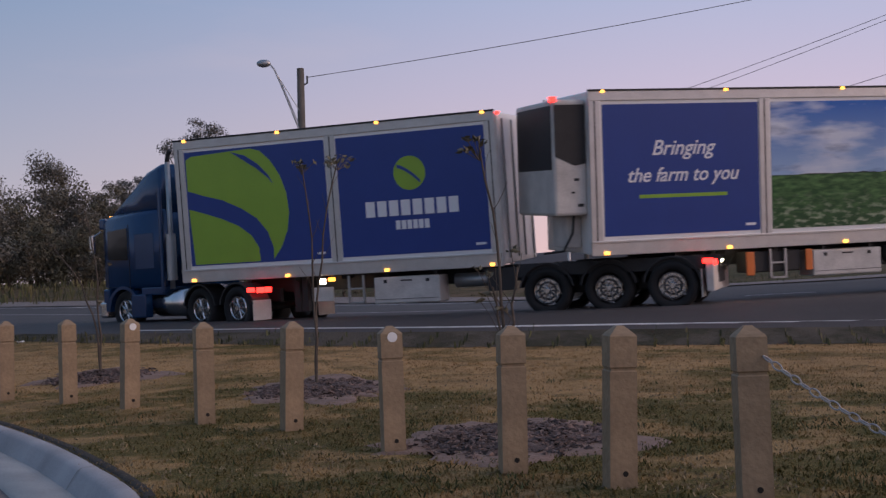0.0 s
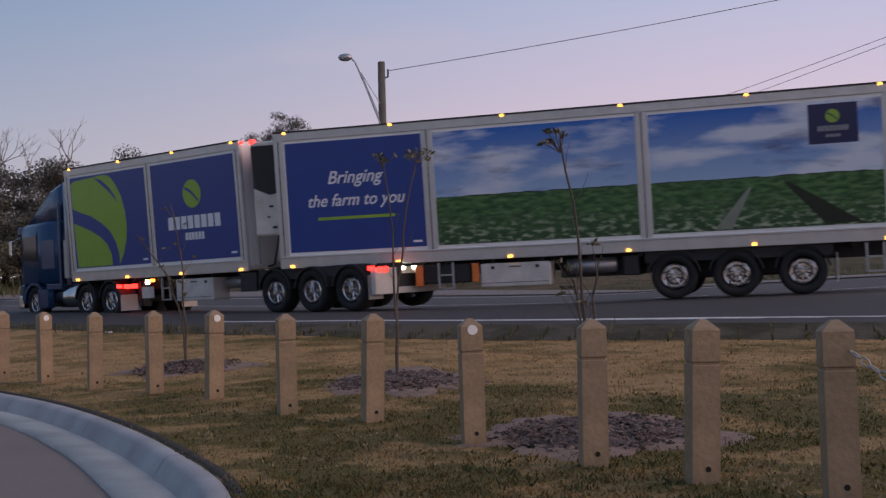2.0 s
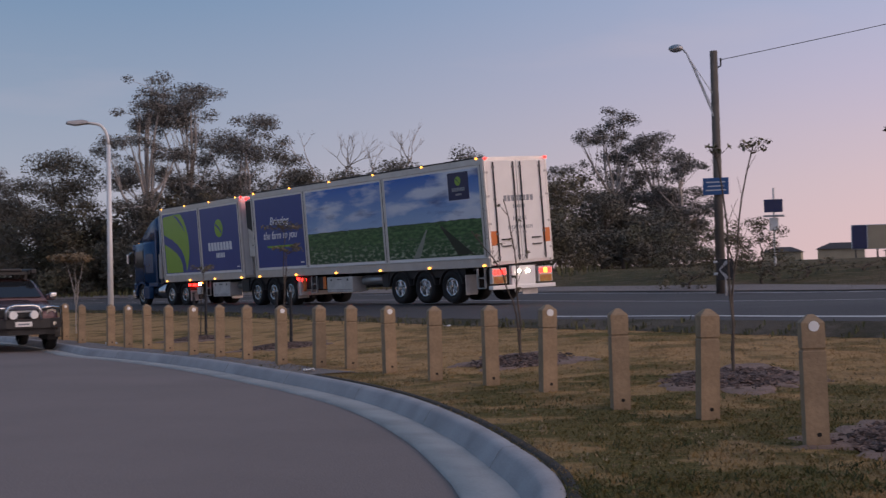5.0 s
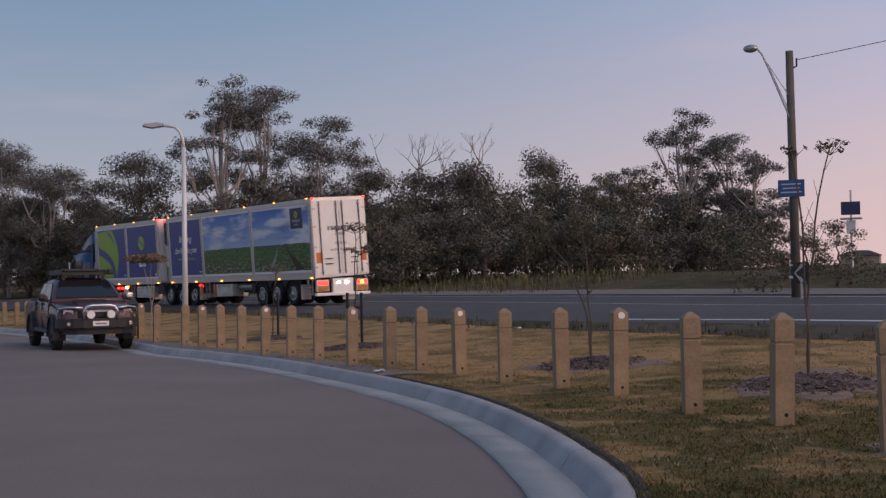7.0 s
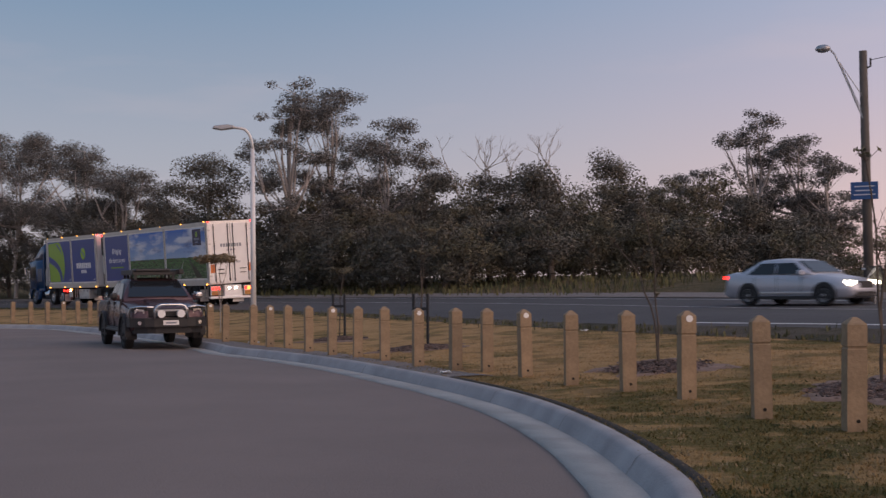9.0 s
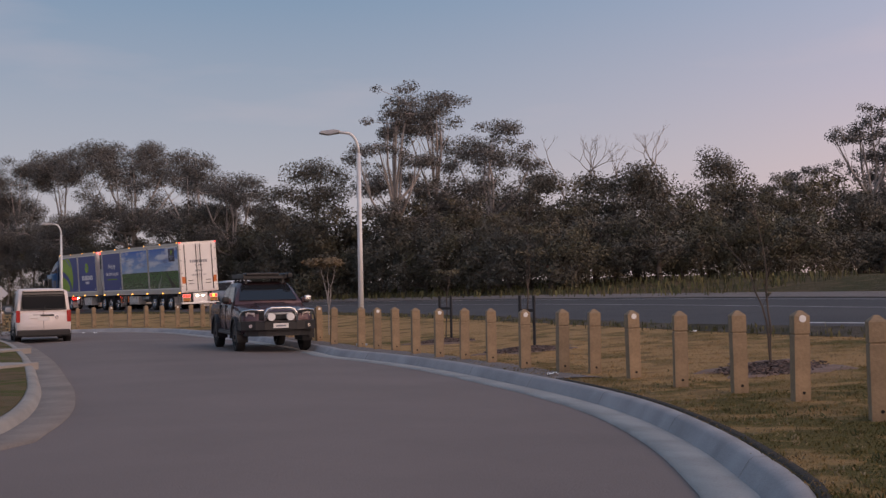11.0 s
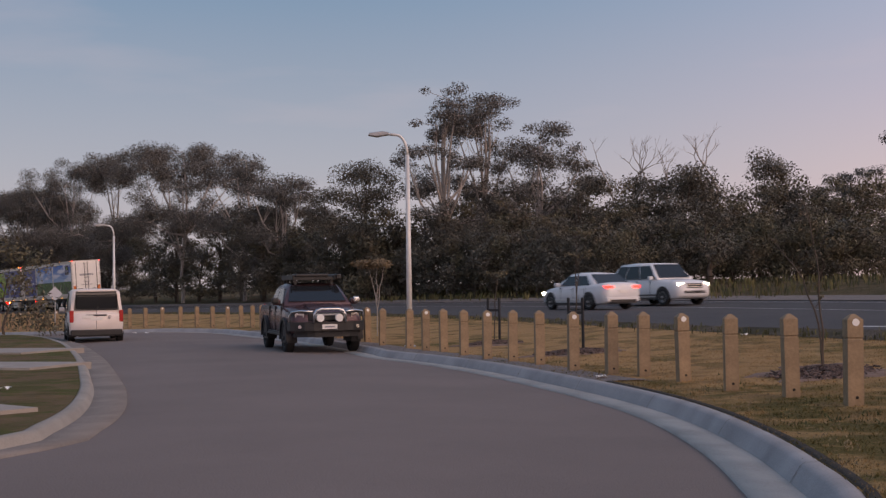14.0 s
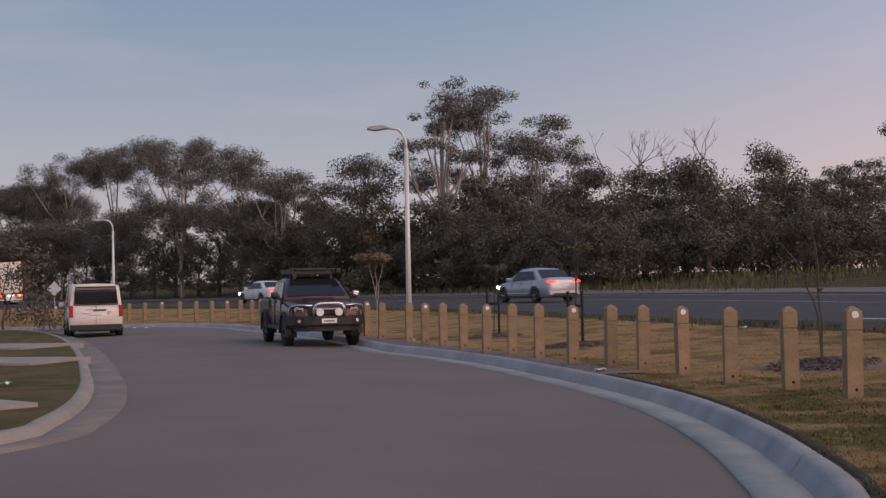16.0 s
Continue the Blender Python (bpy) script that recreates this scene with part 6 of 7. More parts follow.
def build_parked():
    # utility with bull bar and roof rack
    th, _ = car("utility_vehicle", "dark maroon dual-cab utility with bull bar, parked at the kerb", "utility vehicle", 5.35, 1.9, 1.81, M_UTE, "ute", False)
    z = float(street_z(-21, 25.5))
    th.matrix_basis = pose(-19.38, 23.5, z + .01, 0, 0, 141.0)
    plan = [(.30, -.98), (.02, -.95), (-.20, -.62), (-.26, -.40), (-.26, .40), (-.20, .62), (.02, .95), (.30, .98), (.30, .80), (.0, .70), (.0, -.70), (.30, -.80)]

    def prism(pts, z0, z1):
        bm = bmesh.new()
        lo, hi = [bm.verts.new((x, y, z0)) for x, y in pts], [bm.verts.new((x, y, z1)) for x, y in pts]
        bm.faces.new(lo)
        bm.faces.new(hi)
        for i in range(len(pts)):
            j = (i + 1) % len(pts)
            bm.faces.new((lo[i], lo[j], hi[j], hi[i]))
        return bm
    part("bull_bar", prism(plan, .60, .82), M_PLASTIC, th, "black steel bull bar")
    part("bash_plate", prism([(x * .8 + .06, y * .86) for x, y in plan], .44, .60), M_CHASSIS, th, "black sloping under-tray")
    for pts, r in (([(-.27, -.40, .80), (-.29, -.39, 1.02), (-.29, -.33, 1.11), (-.29, -.22, 1.14), (-.29, .22, 1.14), (-.29, .33, 1.11), (-.29, .39, 1.02), (-.27, .40, .80)], .036),
                   ([(-.24, -.42, 1.08), (-.10, -.70, 1.10), (.06, -.90, 1.07), (.12, -.95, .98), (.10, -.95, .80)], .028), ([(-.24, .42, 1.08), (-.10, .70, 1.10), (.06, .90, 1.07), (.12, .95, .98), (.10, .95, .80)], .028)):
        part("bar_hoop", tube(pts, r, 10), M_CHROME, th, "bright steel hoop", True)
    for s in (-1, 1):
        part("spot_lamp", rod((-.33, s * .24, .92), (-.23, s * .24, .92), .095, seg=20), M_DISC, th, "round white driving lamp cover")
        part("lamp_housing", prism([(.06, s * .50), (.0, s * .52), (.10, s * .84), (.34, s * .93), (.40, s * .80)], .88, 1.07), M_PLASTIC, th, "dark headlamp housing")
        part("lamp_lens", prism([(.0, s * .60), (-.012, s * .60), (.075, s * .82), (.10, s * .82)], .93, 1.03), M_CHROME, th, "clear headlamp lens")
        part("fog_lamp", rod((-.16, s * .74, .70), (-.08, s * .72, .70), .045, seg=14), M_CHROME, th)
        part("side_step", box(1.35, 3.45, min(s * .84, s * 1.0), max(s * .84, s * 1.0), .44, .50, .02), M_PLASTIC, th, "black side step")
        for x in (1.42, 2.42, 3.38):
            part("door_seam", box(x - .006, x + .006, min(s * .90, s * .954), max(s * .90, s * .954), .56, 1.2), M_CHASSIS, th)
        for x in (2.22, 3.18):
            part("door_handle", box(x, x + .16, min(s * .93, s * .965), max(s * .93, s * .965), 1.04, 1.075, .01), M_PLASTIC, th)
        part("mirror_cap", box(1.42, 1.58, min(s * .99, s * 1.18), max(s * .99, s * 1.18), 1.27, 1.43, .05), M_PLASTIC if s > 0 else M_CHROME, th, "door mirror cap")
        for f in (.17, .77):
            cx = 5.35 * f
            arc = np.linspace(-.1, math.pi + .1, 16)
            part("wheel_flare", extrude([(cx + .56 * math.cos(a), .40 + .53 * math.sin(a)) for a in arc] + [(cx + .47 * math.cos(a), .40 + .46 * math.sin(a)) for a in arc[::-1]], min(s * .86, s * 1.0), max(s * .86, s * 1.0)), M_PLASTIC, th, "black wheel flare")
    part("grille_mesh", box(-.03, .06, -.50, .50, .84, 1.05, .02), M_PLASTIC, th, "black grille")
    part("grille_bar", box(-.045, .0, -.34, .34, .97, 1.02, .01), M_GALV, th, "grey grille bar")
    part("bonnet_bulge", extrude([(.30, 1.14), (.5, 1.19), (1.2, 1.27), (1.25, 1.2), (.4, 1.1)], -.40, .40, bevel=.02), M_UTE, th)
    part("front_plate", box(-.29, -.265, -.19, .19, .645, .76), M_WHITE, th, "white number plate")
    part("plate_bars", box(-.295, -.29, -.13, .13, .68, .72), M_GREYTEXT, th)
    rk = part("roof_rack", box(1.75, 3.45, -.56, .56, 1.89, 1.92), M_PLASTIC, th, "black flat roof rack")
    for y in (-.58, .54):
        part("rack_rail", box(1.72, 3.48, y, y + .04, 1.90, 2.02, .01), M_PLASTIC, rk)
    for x in (1.8, 2.35, 2.9, 3.4):
        part("rack_bar", box(x, x + .05, -.56, .56, 1.92, 1.97), M_PLASTIC, rk)
        for y in (-.52, .46):
            part("rack_foot", box(x, x + .05, y, y + .06, 1.76, 1.9), M_PLASTIC, rk)
    part("awning_box", box(1.7, 3.5, -.74, -.60, 1.90, 2.04, .03), M_PLASTIC, th, "rolled awning")
    part("rack_load", box(1.76, 2.3, -.4, .5, 1.97, 2.05, .03), M_PLASTIC, th)
    part("tub_liner", box(3.6, 5.28, -.78, .78, 1.1, 1.262, .01), M_PLASTIC, th, "black tub cover")
    # small van
    th, _ = car("panel_van", "small white panel van with dark rear window, parked", "van", 4.4, 1.79, 1.84, M_VAN, "van", False)
    th.matrix_basis = pose(-35.75, 29.55, float(street_z(-34.2, 28.3)) + .01, 0, 0, -36.5)
    part("rear_glass", box(4.345, 4.365, -.68, .68, 1.14, 1.64, .05), M_GLASS, th, "dark rear window")
    part("door_split", box(4.36, 4.412, -.006, .006, .5, 1.12), M_CHASSIS, th)
    part("rear_plate", box(4.40, 4.43, -.45, -.1, .86, .96), M_WHITE, th, "white number plate")
    part("spoiler", box(4.18, 4.36, -.62, .62, 1.74, 1.80, .02), M_VAN, th)
    part("handle_bar", box(4.40, 4.425, -.33, .33, .93, .98, .01), M_PLASTIC, th)
    part("badge", rod((4.40, .42, .88), (4.42, .42, .88), .06, seg=16), M_CHROME, th)
    part("rear_skirt", box(4.25, 4.43, -.84, .84, .26, .48, .04), M_PLASTIC, th, "black rear bumper")
    part("wiper", tube([(4.37, .0, 1.12), (4.375, .06, 1.26)], .012, 6), M_CHASSIS, th)
    # litter
    th = empty("plastic_bag", "crumpled blue plastic bag on the nature strip", "bag", "", pose(-11.3, 7.35, float(street_z(-11.3, 7.35)) + .17))
    bm = ball((0, 0, .05), .16, seg=14, squash=(1.2, .8, .55))
    for v in bm.verts:
        v.co += Vector((noise.noise(v.co * 14), noise.noise(v.co * 14 + Vector((5, 0, 0))), noise.noise(v.co * 14 + Vector((0, 9, 0))))) * .05
    part("bag", bm, mat("blue_plastic", (.05, .16, .42), .35, var=.2, scale=12), th)
    rng = random.Random(2)
    for x, y in ((-39.2, 34.8), (-38.7, 35.0), (-14.6, 10.6), (-8.0, 16.0), (-8.9, 24.5)):
        zz = lawn_z(x, y) if x > -9 else float(street_z(x, y)) + (.17 if x > -15 else .015)
        bm = bmesh.new()
        bmesh.ops.create_grid(bm, x_segments=4, y_segments=3, size=.07)
        for v in bm.verts:
            v.co.z += .05 * rng.random() + .01
        tagged(part("paper_scrap", bm, M_DISC), "crumpled white paper scrap on the ground", "paper", "litter").matrix_basis = pose(x, y, zz, 0, 0, rng.uniform(0, 180))


TRAILER_B_ROWS = [
    (0, 2.99, 23.40, 0.77, 1.57, -2.00, 15.50),
    (0.25, 1.96, 23.63, 0.73, 1.56, -2.00, 12.90),
    (0.5, 0.93, 23.98, 0.70, 1.54, -2.00, 9.68),
    (0.75, -0.11, 24.43, 0.67, 1.53, -2.00, 6.09),
    (1, -1.17, 24.98, 0.64, 1.51, -1.94, 2.28),
    (1.25, -2.25, 25.62, 0.61, 1.50, -1.84, -1.60),
    (1.5, -3.35, 26.34, 0.59, 1.48, -1.75, -5.42),
    (1.75, -4.48, 27.13, 0.56, 1.47, -1.66, -9.10),
    (2, -5.65, 27.97, 0.54, 1.45, -1.57, -12.57),
    (2.25, -6.85, 28.88, 0.52, 1.44, -1.48, -15.78),
    (2.5, -8.08, 29.83, 0.50, 1.43, -1.40, -18.70),
    (2.75, -9.35, 30.81, 0.49, 1.41, -1.32, -21.30),
    (3, -10.65, 31.83, 0.47, 1.40, -1.24, -23.58),
    (3.25, -11.98, 32.87, 0.46, 1.38, -1.17, -25.54),
    (3.5, -13.34, 33.92, 0.44, 1.37, -1.10, -27.19),
    (3.75, -14.73, 34.99, 0.43, 1.35, -1.03, -28.55),
    (4, -16.16, 36.06, 0.42, 1.34, -0.97, -29.64),
    (4.25, -17.61, 37.14, 0.40, 1.32, -0.91, -30.47),
    (4.5, -19.08, 38.20, 0.39, 1.31, -0.85, -31.07),
    (4.75, -20.58, 39.26, 0.38, 1.29, -0.80, -31.48),
    (5, -22.10, 40.30, 0.37, 1.28, -0.75, -31.71),
    (5.5, -25.21, 42.34, 0.34, 1.25, -0.66, -31.74),
    (6, -28.39, 44.29, 0.32, 1.22, -0.58, -31.36),
    (6.5, -31.65, 46.15, 0.29, 1.20, -0.51, -30.71),
    (7, -34.97, 47.90, 0.26, 1.17, -0.45, -29.91),
    (7.5, -38.38, 49.57, 0.22, 1.14, -0.41, -29.05),
    (8, -41.87, 51.16, 0.19, 1.11, -0.38, -28.16),
    (8.5, -45.46, 52.69, 0.15, 1.08, -0.36, -27.26),
    (9, -49.17, 54.18, 0.10, 1.06, -0.36, -26.35),
    (9.5, -53.02, 55.66, 0.05, 1.03, -0.37, -25.42),
    (10, -57.03, 57.16, -0.00, 1.00, -0.39, -24.47),
    (10.5, -61.22, 58.71, -0.06, 0.97, -0.42, -23.51),
    (11, -65.63, 60.34, -0.12, 0.95, -0.47, -22.55),
    (11.5, -70.25, 62.07, -0.18, 0.92, -0.53, -21.66),
    (12, -75.10, 63.91, -0.24, 0.89, -0.60, -20.88),
    (12.5, -80.17, 65.87, -0.31, 0.87, -0.68, -20.31),
    (13, -85.45, 67.95, -0.38, 0.84, -0.78, -20.00),
    (13.5, -90.91, 70.12, -0.45, 0.81, -0.89, -20.01),
    (14, -96.48, 72.34, -0.51, 0.79, -1.01, -20.32),
    (14.5, -102.08, 74.53, -0.58, 0.76, -1.14, -20.80),
    (15, -107.60, 76.62, -0.64, 0.73, -1.29, -21.19),
    (15.5, -112.87, 78.48, -0.70, 0.71, -1.45, -20.98),
    (16, -117.72, 79.93, -0.75, 0.68, -1.62, -19.36),
]
TRAILER_A_ROWS = [
    (0, -5.82, 27.06, 0.40, 1.57, -1.72, -19.20),
    (0.25, -6.59, 27.66, 0.38, 1.56, -1.72, -22.78),
    (0.5, -7.38, 28.31, 0.37, 1.54, -1.72, -25.83),
    (0.75, -8.18, 29.01, 0.35, 1.53, -1.72, -28.41),
    (1, -9.03, 29.77, 0.34, 1.51, -1.72, -30.55),
    (1.25, -9.91, 30.57, 0.32, 1.50, -1.72, -32.31),
    (1.5, -10.85, 31.41, 0.31, 1.48, -1.72, -33.72),
    (1.75, -11.84, 32.29, 0.30, 1.47, -1.66, -34.82),
    (2, -12.88, 33.21, 0.30, 1.45, -1.57, -35.64),
    (2.25, -13.99, 34.15, 0.29, 1.44, -1.48, -36.23),
    (2.5, -15.14, 35.12, 0.29, 1.43, -1.40, -36.59),
    (2.75, -16.36, 36.10, 0.28, 1.41, -1.32, -36.77),
    (3, -17.62, 37.10, 0.28, 1.40, -1.24, -36.78),
    (3.25, -18.94, 38.11, 0.28, 1.38, -1.17, -36.66),
    (3.5, -20.30, 39.12, 0.27, 1.37, -1.10, -36.41),
    (3.75, -21.71, 40.13, 0.27, 1.35, -1.03, -36.06),
    (4, -23.15, 41.14, 0.27, 1.34, -0.97, -35.63),
    (4.25, -24.64, 42.15, 0.26, 1.32, -0.91, -35.12),
    (4.5, -26.16, 43.14, 0.26, 1.31, -0.85, -34.56),
    (4.75, -27.71, 44.12, 0.26, 1.29, -0.80, -33.95),
    (5, -29.29, 45.08, 0.25, 1.28, -0.75, -33.31),
    (5.5, -32.52, 46.95, 0.24, 1.25, -0.66, -31.96),
    (6, -35.83, 48.73, 0.23, 1.22, -0.58, -30.58),
    (6.5, -39.21, 50.43, 0.21, 1.20, -0.51, -29.22),
    (7, -42.66, 52.03, 0.19, 1.17, -0.45, -27.90),
    (7.5, -46.18, 53.56, 0.16, 1.14, -0.41, -26.66),
    (8, -49.77, 55.02, 0.13, 1.11, -0.38, -25.52),
    (8.5, -53.45, 56.43, 0.09, 1.08, -0.36, -24.48),
    (9, -57.24, 57.82, 0.05, 1.06, -0.36, -23.55),
    (9.5, -61.16, 59.21, -0.00, 1.03, -0.37, -22.73),
    (10, -65.23, 60.63, -0.06, 1.00, -0.39, -22.02),
    (10.5, -69.47, 62.11, -0.12, 0.97, -0.42, -21.43),
    (11, -73.91, 63.68, -0.19, 0.95, -0.47, -20.94),
    (11.5, -78.56, 65.35, -0.26, 0.92, -0.53, -20.55),
    (12, -83.42, 67.15, -0.34, 0.89, -0.60, -20.27),
    (12.5, -88.51, 69.07, -0.42, 0.87, -0.68, -20.07),
    (13, -93.79, 71.12, -0.50, 0.84, -0.78, -19.95),
    (13.5, -99.24, 73.26, -0.58, 0.81, -0.89, -19.91),
    (14, -104.81, 75.46, -0.67, 0.79, -1.01, -19.92),
    (14.5, -110.41, 77.64, -0.76, 0.76, -1.14, -19.96),
    (15, -115.93, 79.70, -0.84, 0.73, -1.29, -20.01),
    (15.5, -121.22, 81.50, -0.93, 0.71, -1.45, -20.03),
    (16, -126.10, 82.87, -1.00, 0.68, -1.62, -19.97),
]
TRACTOR_ROWS = [
    (0, -8.77, 29.85, 0.26, 1.57, -1.15, -39.74),
    (0.25, -9.49, 30.37, 0.25, 1.56, -1.15, -39.90),
    (0.5, -10.23, 30.96, 0.23, 1.54, -1.15, -40.00),
    (0.75, -11.00, 31.60, 0.22, 1.53, -1.15, -40.03),
    (1, -11.83, 32.30, 0.22, 1.51, -1.15, -39.98),
    (1.25, -12.70, 33.04, 0.21, 1.50, -1.15, -39.84),
    (1.5, -13.63, 33.83, 0.21, 1.48, -1.15, -39.62),
    (1.75, -14.62, 34.66, 0.20, 1.47, -1.15, -39.32),
    (2, -15.67, 35.53, 0.20, 1.45, -1.15, -38.94),
    (2.25, -16.78, 36.42, 0.20, 1.44, -1.15, -38.50),
    (2.5, -17.95, 37.34, 0.20, 1.43, -1.15, -37.98),
    (2.75, -19.18, 38.27, 0.20, 1.41, -1.15, -37.42),
    (3, -20.46, 39.23, 0.20, 1.40, -1.15, -36.80),
    (3.25, -21.80, 40.19, 0.20, 1.38, -1.15, -36.15),
    (3.5, -23.18, 41.16, 0.20, 1.37, -1.10, -35.47),
    (3.75, -24.61, 42.12, 0.21, 1.35, -1.03, -34.76),
    (4, -26.08, 43.09, 0.21, 1.34, -0.97, -34.03),
    (4.25, -27.59, 44.05, 0.21, 1.32, -0.91, -33.29),
    (4.5, -29.13, 45.00, 0.21, 1.31, -0.85, -32.55),
    (4.75, -30.71, 45.93, 0.21, 1.29, -0.80, -31.81),
    (5, -32.31, 46.86, 0.21, 1.28, -0.75, -31.07),
    (5.5, -35.58, 48.65, 0.20, 1.25, -0.66, -29.63),
    (6, -38.93, 50.36, 0.19, 1.22, -0.58, -28.26),
    (6.5, -42.35, 51.98, 0.18, 1.20, -0.51, -26.97),
    (7, -45.83, 53.53, 0.16, 1.17, -0.45, -25.79),
    (7.5, -49.38, 55.00, 0.14, 1.14, -0.41, -24.71),
    (8, -53.00, 56.41, 0.10, 1.11, -0.38, -23.74),
    (8.5, -56.70, 57.78, 0.07, 1.08, -0.36, -22.90),
    (9, -60.51, 59.13, 0.02, 1.06, -0.36, -22.16),
    (9.5, -64.45, 60.49, -0.03, 1.03, -0.37, -21.54),
    (10, -68.53, 61.88, -0.08, 1.00, -0.39, -21.03),
    (10.5, -72.78, 63.35, -0.15, 0.97, -0.42, -20.63),
    (11, -77.23, 64.90, -0.22, 0.95, -0.47, -20.32),
    (11.5, -81.88, 66.56, -0.29, 0.92, -0.53, -20.10),
    (12, -86.75, 68.36, -0.37, 0.89, -0.60, -19.97),
    (12.5, -91.84, 70.28, -0.46, 0.87, -0.68, -19.91),
    (13, -97.13, 72.33, -0.55, 0.84, -0.78, -19.91),
    (13.5, -102.58, 74.48, -0.64, 0.81, -0.89, -19.95),
    (14, -108.15, 76.68, -0.73, 0.79, -1.01, -20.00),
    (14.5, -113.74, 78.85, -0.83, 0.76, -1.14, -20.02),
    (15, -119.26, 80.91, -0.92, 0.73, -1.15, -20.02),
    (15.5, -124.56, 82.72, -1.01, 0.71, -1.15, -20.02),
    (16, -129.44, 84.09, -1.10, 0.68, -1.15, -20.02),
]
SEDAN_ROWS = [(0, -136.70), (0.5, -129.56), (1, -122.41), (1.5, -115.26), (2, -108.11), (2.5, -100.96), (3, -93.80), (3.5, -86.65), (4, -79.50), (4.5, -72.38), (5, -65.25), (5.5, -58.14), (6, -51.09), (6.5, -44.07), (7, -37.13), (7.5, -30.45), (8, -24.13), (8.5, -18.38), (9, -13.04), (9.5, -7.72), (10, -1.87), (10.5, 4.78), (11, 11.67), (11.5, 18.57), (12, 25.47), (12.5, 32.35), (13, 39.22), (13.5, 46.05), (14, 52.88), (14.5, 59.69), (15, 66.44), (15.5, 73.18), (16, 79.91)]
SUV_ROWS = [(0, -231.57), (0.5, -223.76), (1, -215.95), (1.5, -208.14), (2, -200.33), (2.5, -192.52), (3, -184.71), (3.5, -176.90), (4, -169.09), (4.5, -161.28), (5, -153.49), (5.5, -145.70), (6, -137.91), (6.5, -130.12), (7, -122.34), (7.5, -114.54), (8, -106.75), (8.5, -98.95), (9, -91.16), (9.5, -83.36), (10, -75.73), (10.5, -68.41), (11, -61.39), (11.5, -54.70), (12, -48.37), (12.5, -42.32), (13, -36.67), (13.5, -31.47), (14, -26.69), (14.5, -22.34), (15, -18.44), (15.5, -14.79), (16, -11.13)]
WHITE_SEDAN_ROWS = [(0, 115.10), (0.5, 115.10), (1, 115.10), (1.5, 115.10), (2, 115.10), (2.5, 115.10), (3, 115.10), (3.5, 115.10), (4, 115.10), (4.5, 115.10), (5, 115.10), (5.5, 115.10), (6, 115.10), (6.5, 107.40), (7, 98.39), (7.5, 89.37), (8, 80.35), (8.5, 71.29), (9, 62.23), (9.5, 53.08), (10, 43.90), (10.5, 34.68), (11, 25.42), (11.5, 16.14), (12, 6.86), (12.5, -2.14), (13, -9.80), (13.5, -16.83), (14, -23.96), (14.5, -31.51), (15, -39.29), (15.5, -47.24), (16, -55.09)]
LAST_SEDAN_ROWS = [(0, 115.10), (0.5, 115.10), (1, 115.10), (1.5, 115.10), (2, 115.10), (2.5, 115.10), (3, 115.10), (3.5, 115.10), (4, 115.10), (4.5, 115.10), (5, 115.10), (5.5, 115.10), (6, 115.10), (6.5, 115.10), (7, 115.10), (7.5, 115.10), (8, 110.68), (8.5, 101.79), (9, 92.89), (9.5, 84.00), (10, 75.08), (10.5, 66.13), (11, 57.15), (11.5, 48.10), (12, 39.03), (12.5, 29.90), (13, 20.76), (13.5, 11.60), (14, 2.48), (14.5, -5.86), (15, -13.00), (15.5, -20.00), (16, -27.50)]



def car_pose(x, n, left):
    p = on_highway(x, n)
    k = int(np.argmin(abs(_ex - x)))
    tx, ty = (-_tx[k], -_ty[k]) if left else (_tx[k], _ty[k])
    e = 2.0
    g = (float(level(x - e)) - float(level(x + e))) / (2 * e) * (1 if tx < 0 else -1)
    return p, math.degrees(math.atan2(ty, tx)), -math.degrees(math.atan(g))


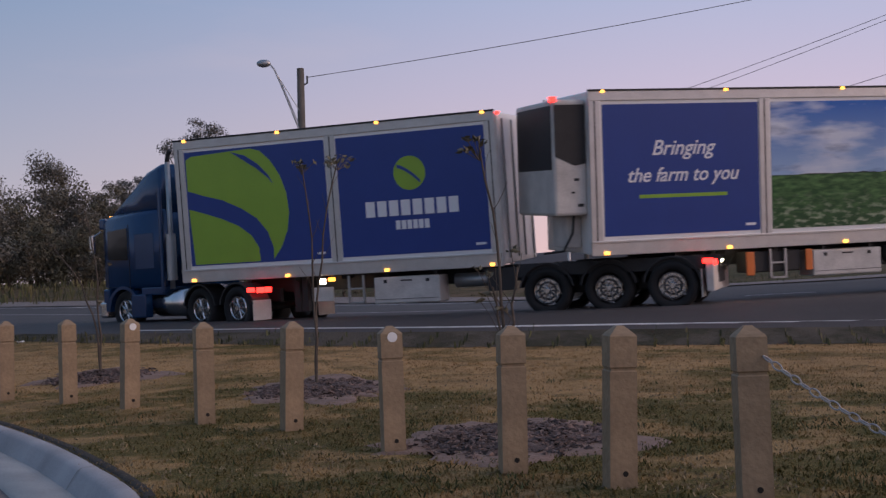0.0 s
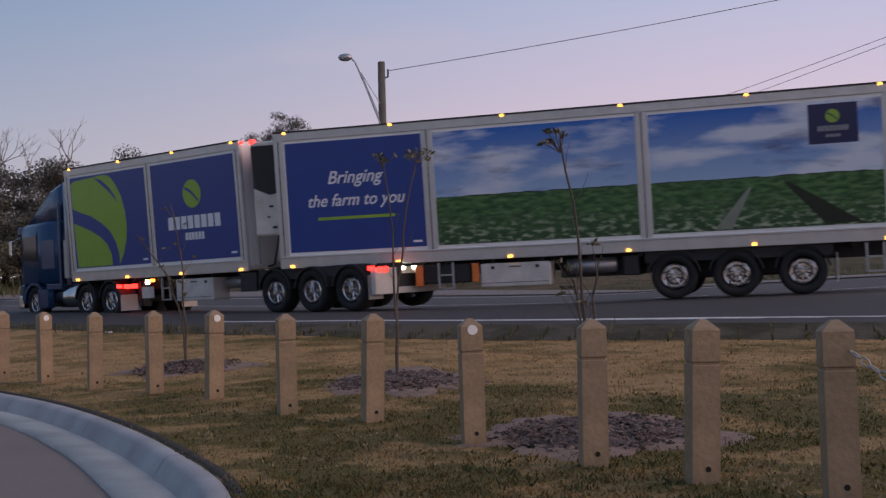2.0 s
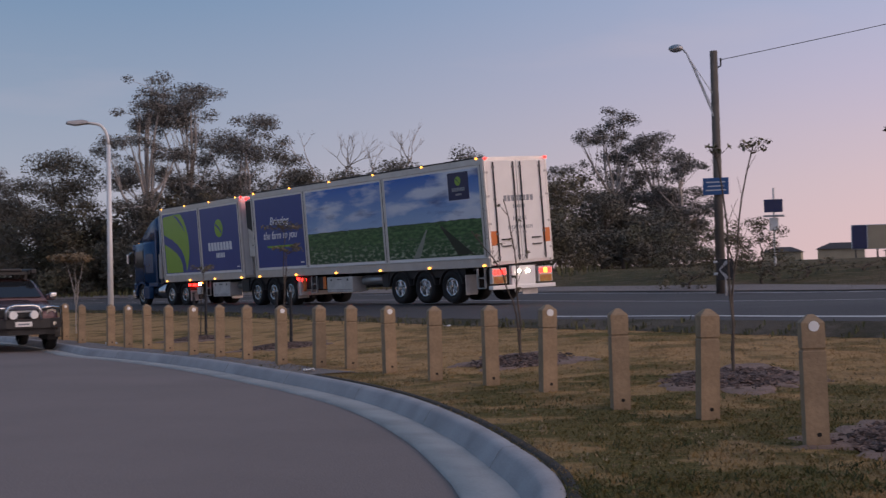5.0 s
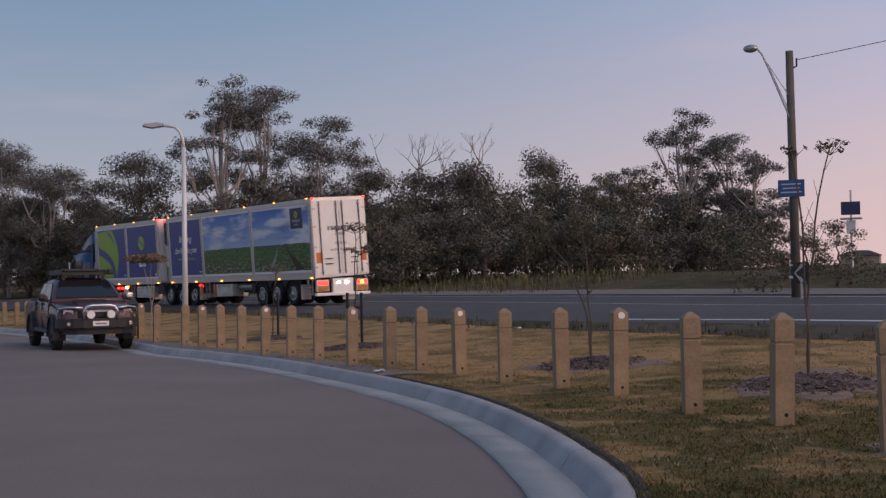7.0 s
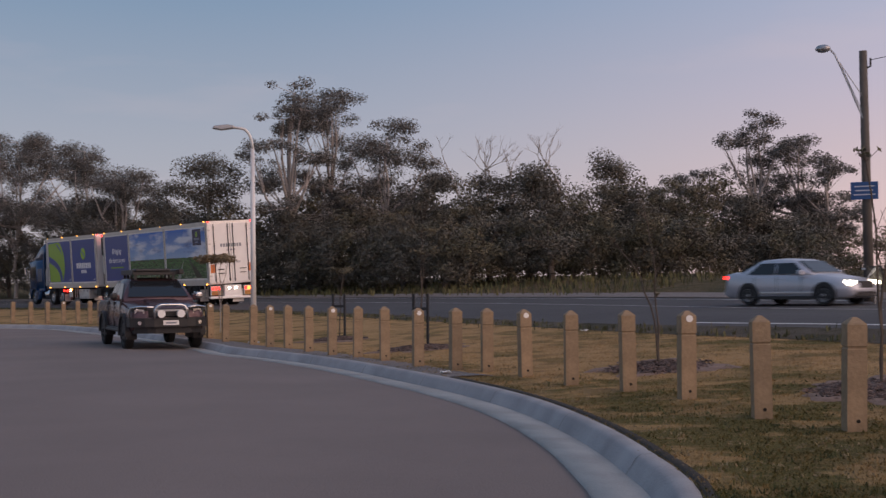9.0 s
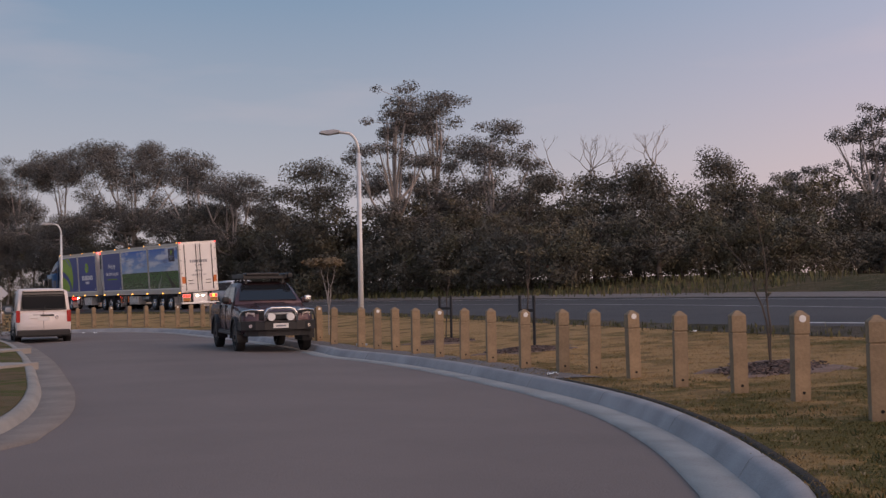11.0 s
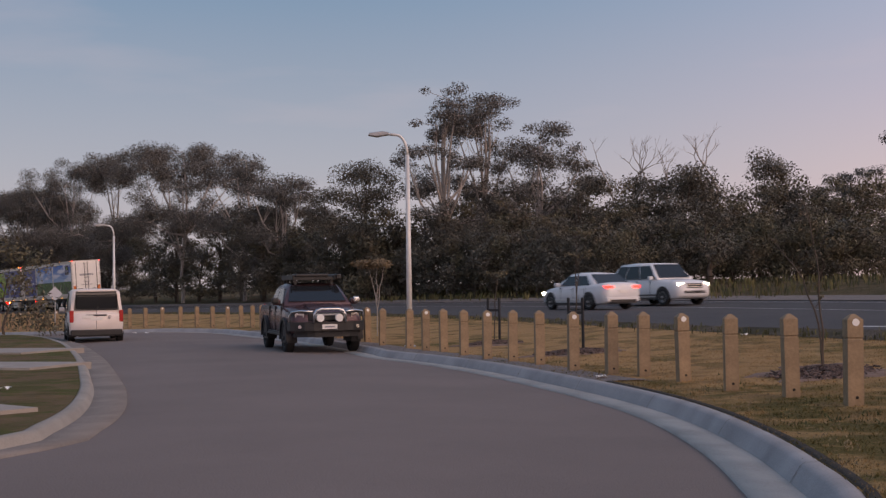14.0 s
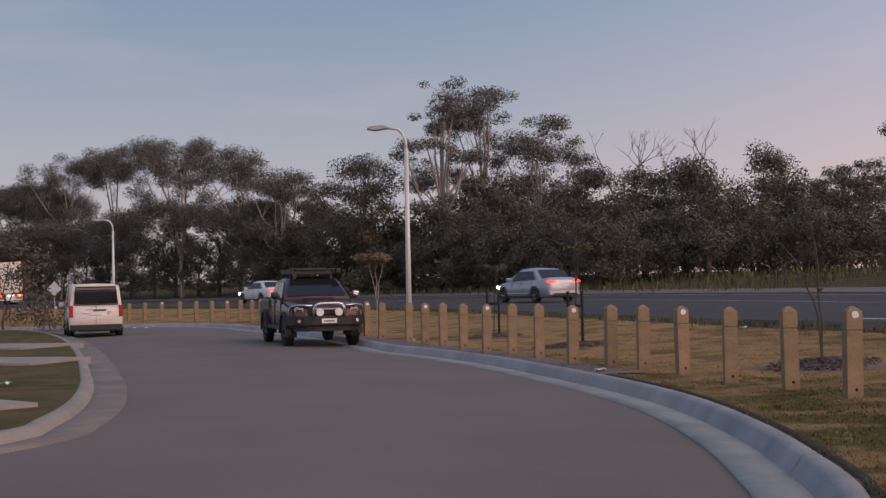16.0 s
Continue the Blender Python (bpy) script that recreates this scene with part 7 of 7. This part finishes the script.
def spin(wheels, rows, r, step):
    """Turn the wheels as far as their vehicle has rolled."""
    ts = np.array([q[0] for q in rows])
    d = np.concatenate([[0], np.cumsum([math.dist(a[1:3], b[1:3]) for a, b in zip(rows, rows[1:])])])
    tt = np.arange(0, 16 + step / 2, step)
    ang = -np.degrees(np.interp(tt, ts, d) / r)
    for w in wheels:
        x, y, z = w.matrix_basis.translation
        walk(w, [(float(t), pose(x, y, z, 0, float(a), 0)) for t, a in zip(tt, ang)])


def motions():
    for (th, wheels), rows in ((TRAILER_B, TRAILER_B_ROWS), (TRAILER_A, TRAILER_A_ROWS), (TRACTOR, TRACTOR_ROWS)):
        walk(th, [(q[0], pose(*q[1:])) for q in rows])
        spin(wheels, rows, .5, 1 / 15)
    for (th, wheels), rows, n, left, turn in CARS:
        out = []
        for t, x in rows:
            p, yaw, pitch = car_pose(x, n, left)
            yaw += turn * math.exp(-((x + 15) / 22) ** 2)        # cutting the bend
            c, sn = math.cos(radians(yaw)), math.sin(radians(yaw))
            out.append((t, p.x - 2.35 * c, p.y - 2.35 * sn, p.z + .03 + 2.35 * math.sin(radians(pitch)), 0, pitch, yaw))
        walk(th, [(q[0], pose(*q[1:])) for q in out])
        spin(wheels, out, .42, 1 / 30)


build_ground()
build_highway()
build_lawn()
build_street()
place_bollards()
build_grass_blades()
build_saplings()
build_poles()
build_distance()
build_trees()
build_parked()
TRAILER_B, TRAILER_A, TRACTOR = build_trailer_b(), build_trailer_a(), build_tractor()
CARS = [
    (car("sedan", "silver sedan with headlamps on, driving on the highway", "car", 4.6, 1.75, 1.43, M_SILVER, "sedan", True, "cars on the highway"), SEDAN_ROWS, 9.6, False, 15),
    (car("sport_utility_vehicle", "white sport utility vehicle with headlamps on, driving on the highway", "car", 5.0, 1.95, 1.86, M_SUV, "suv", True, "cars on the highway"), SUV_ROWS, 9.2, False, 5),
    (car("sedan", "white sedan with tail lamps lit, driving away on the highway", "car", 4.75, 1.8, 1.45, M_SUV, "sedan", True, "cars on the highway"), WHITE_SEDAN_ROWS, 3.8, True, 6),
    (car("sedan", "silver-blue sedan with tail lamps lit, driving away on the highway", "car", 4.55, 1.75, 1.46, M_SILVER, "sedan", True, "cars on the highway"), LAST_SEDAN_ROWS, 3.8, True, 3)]
motions()
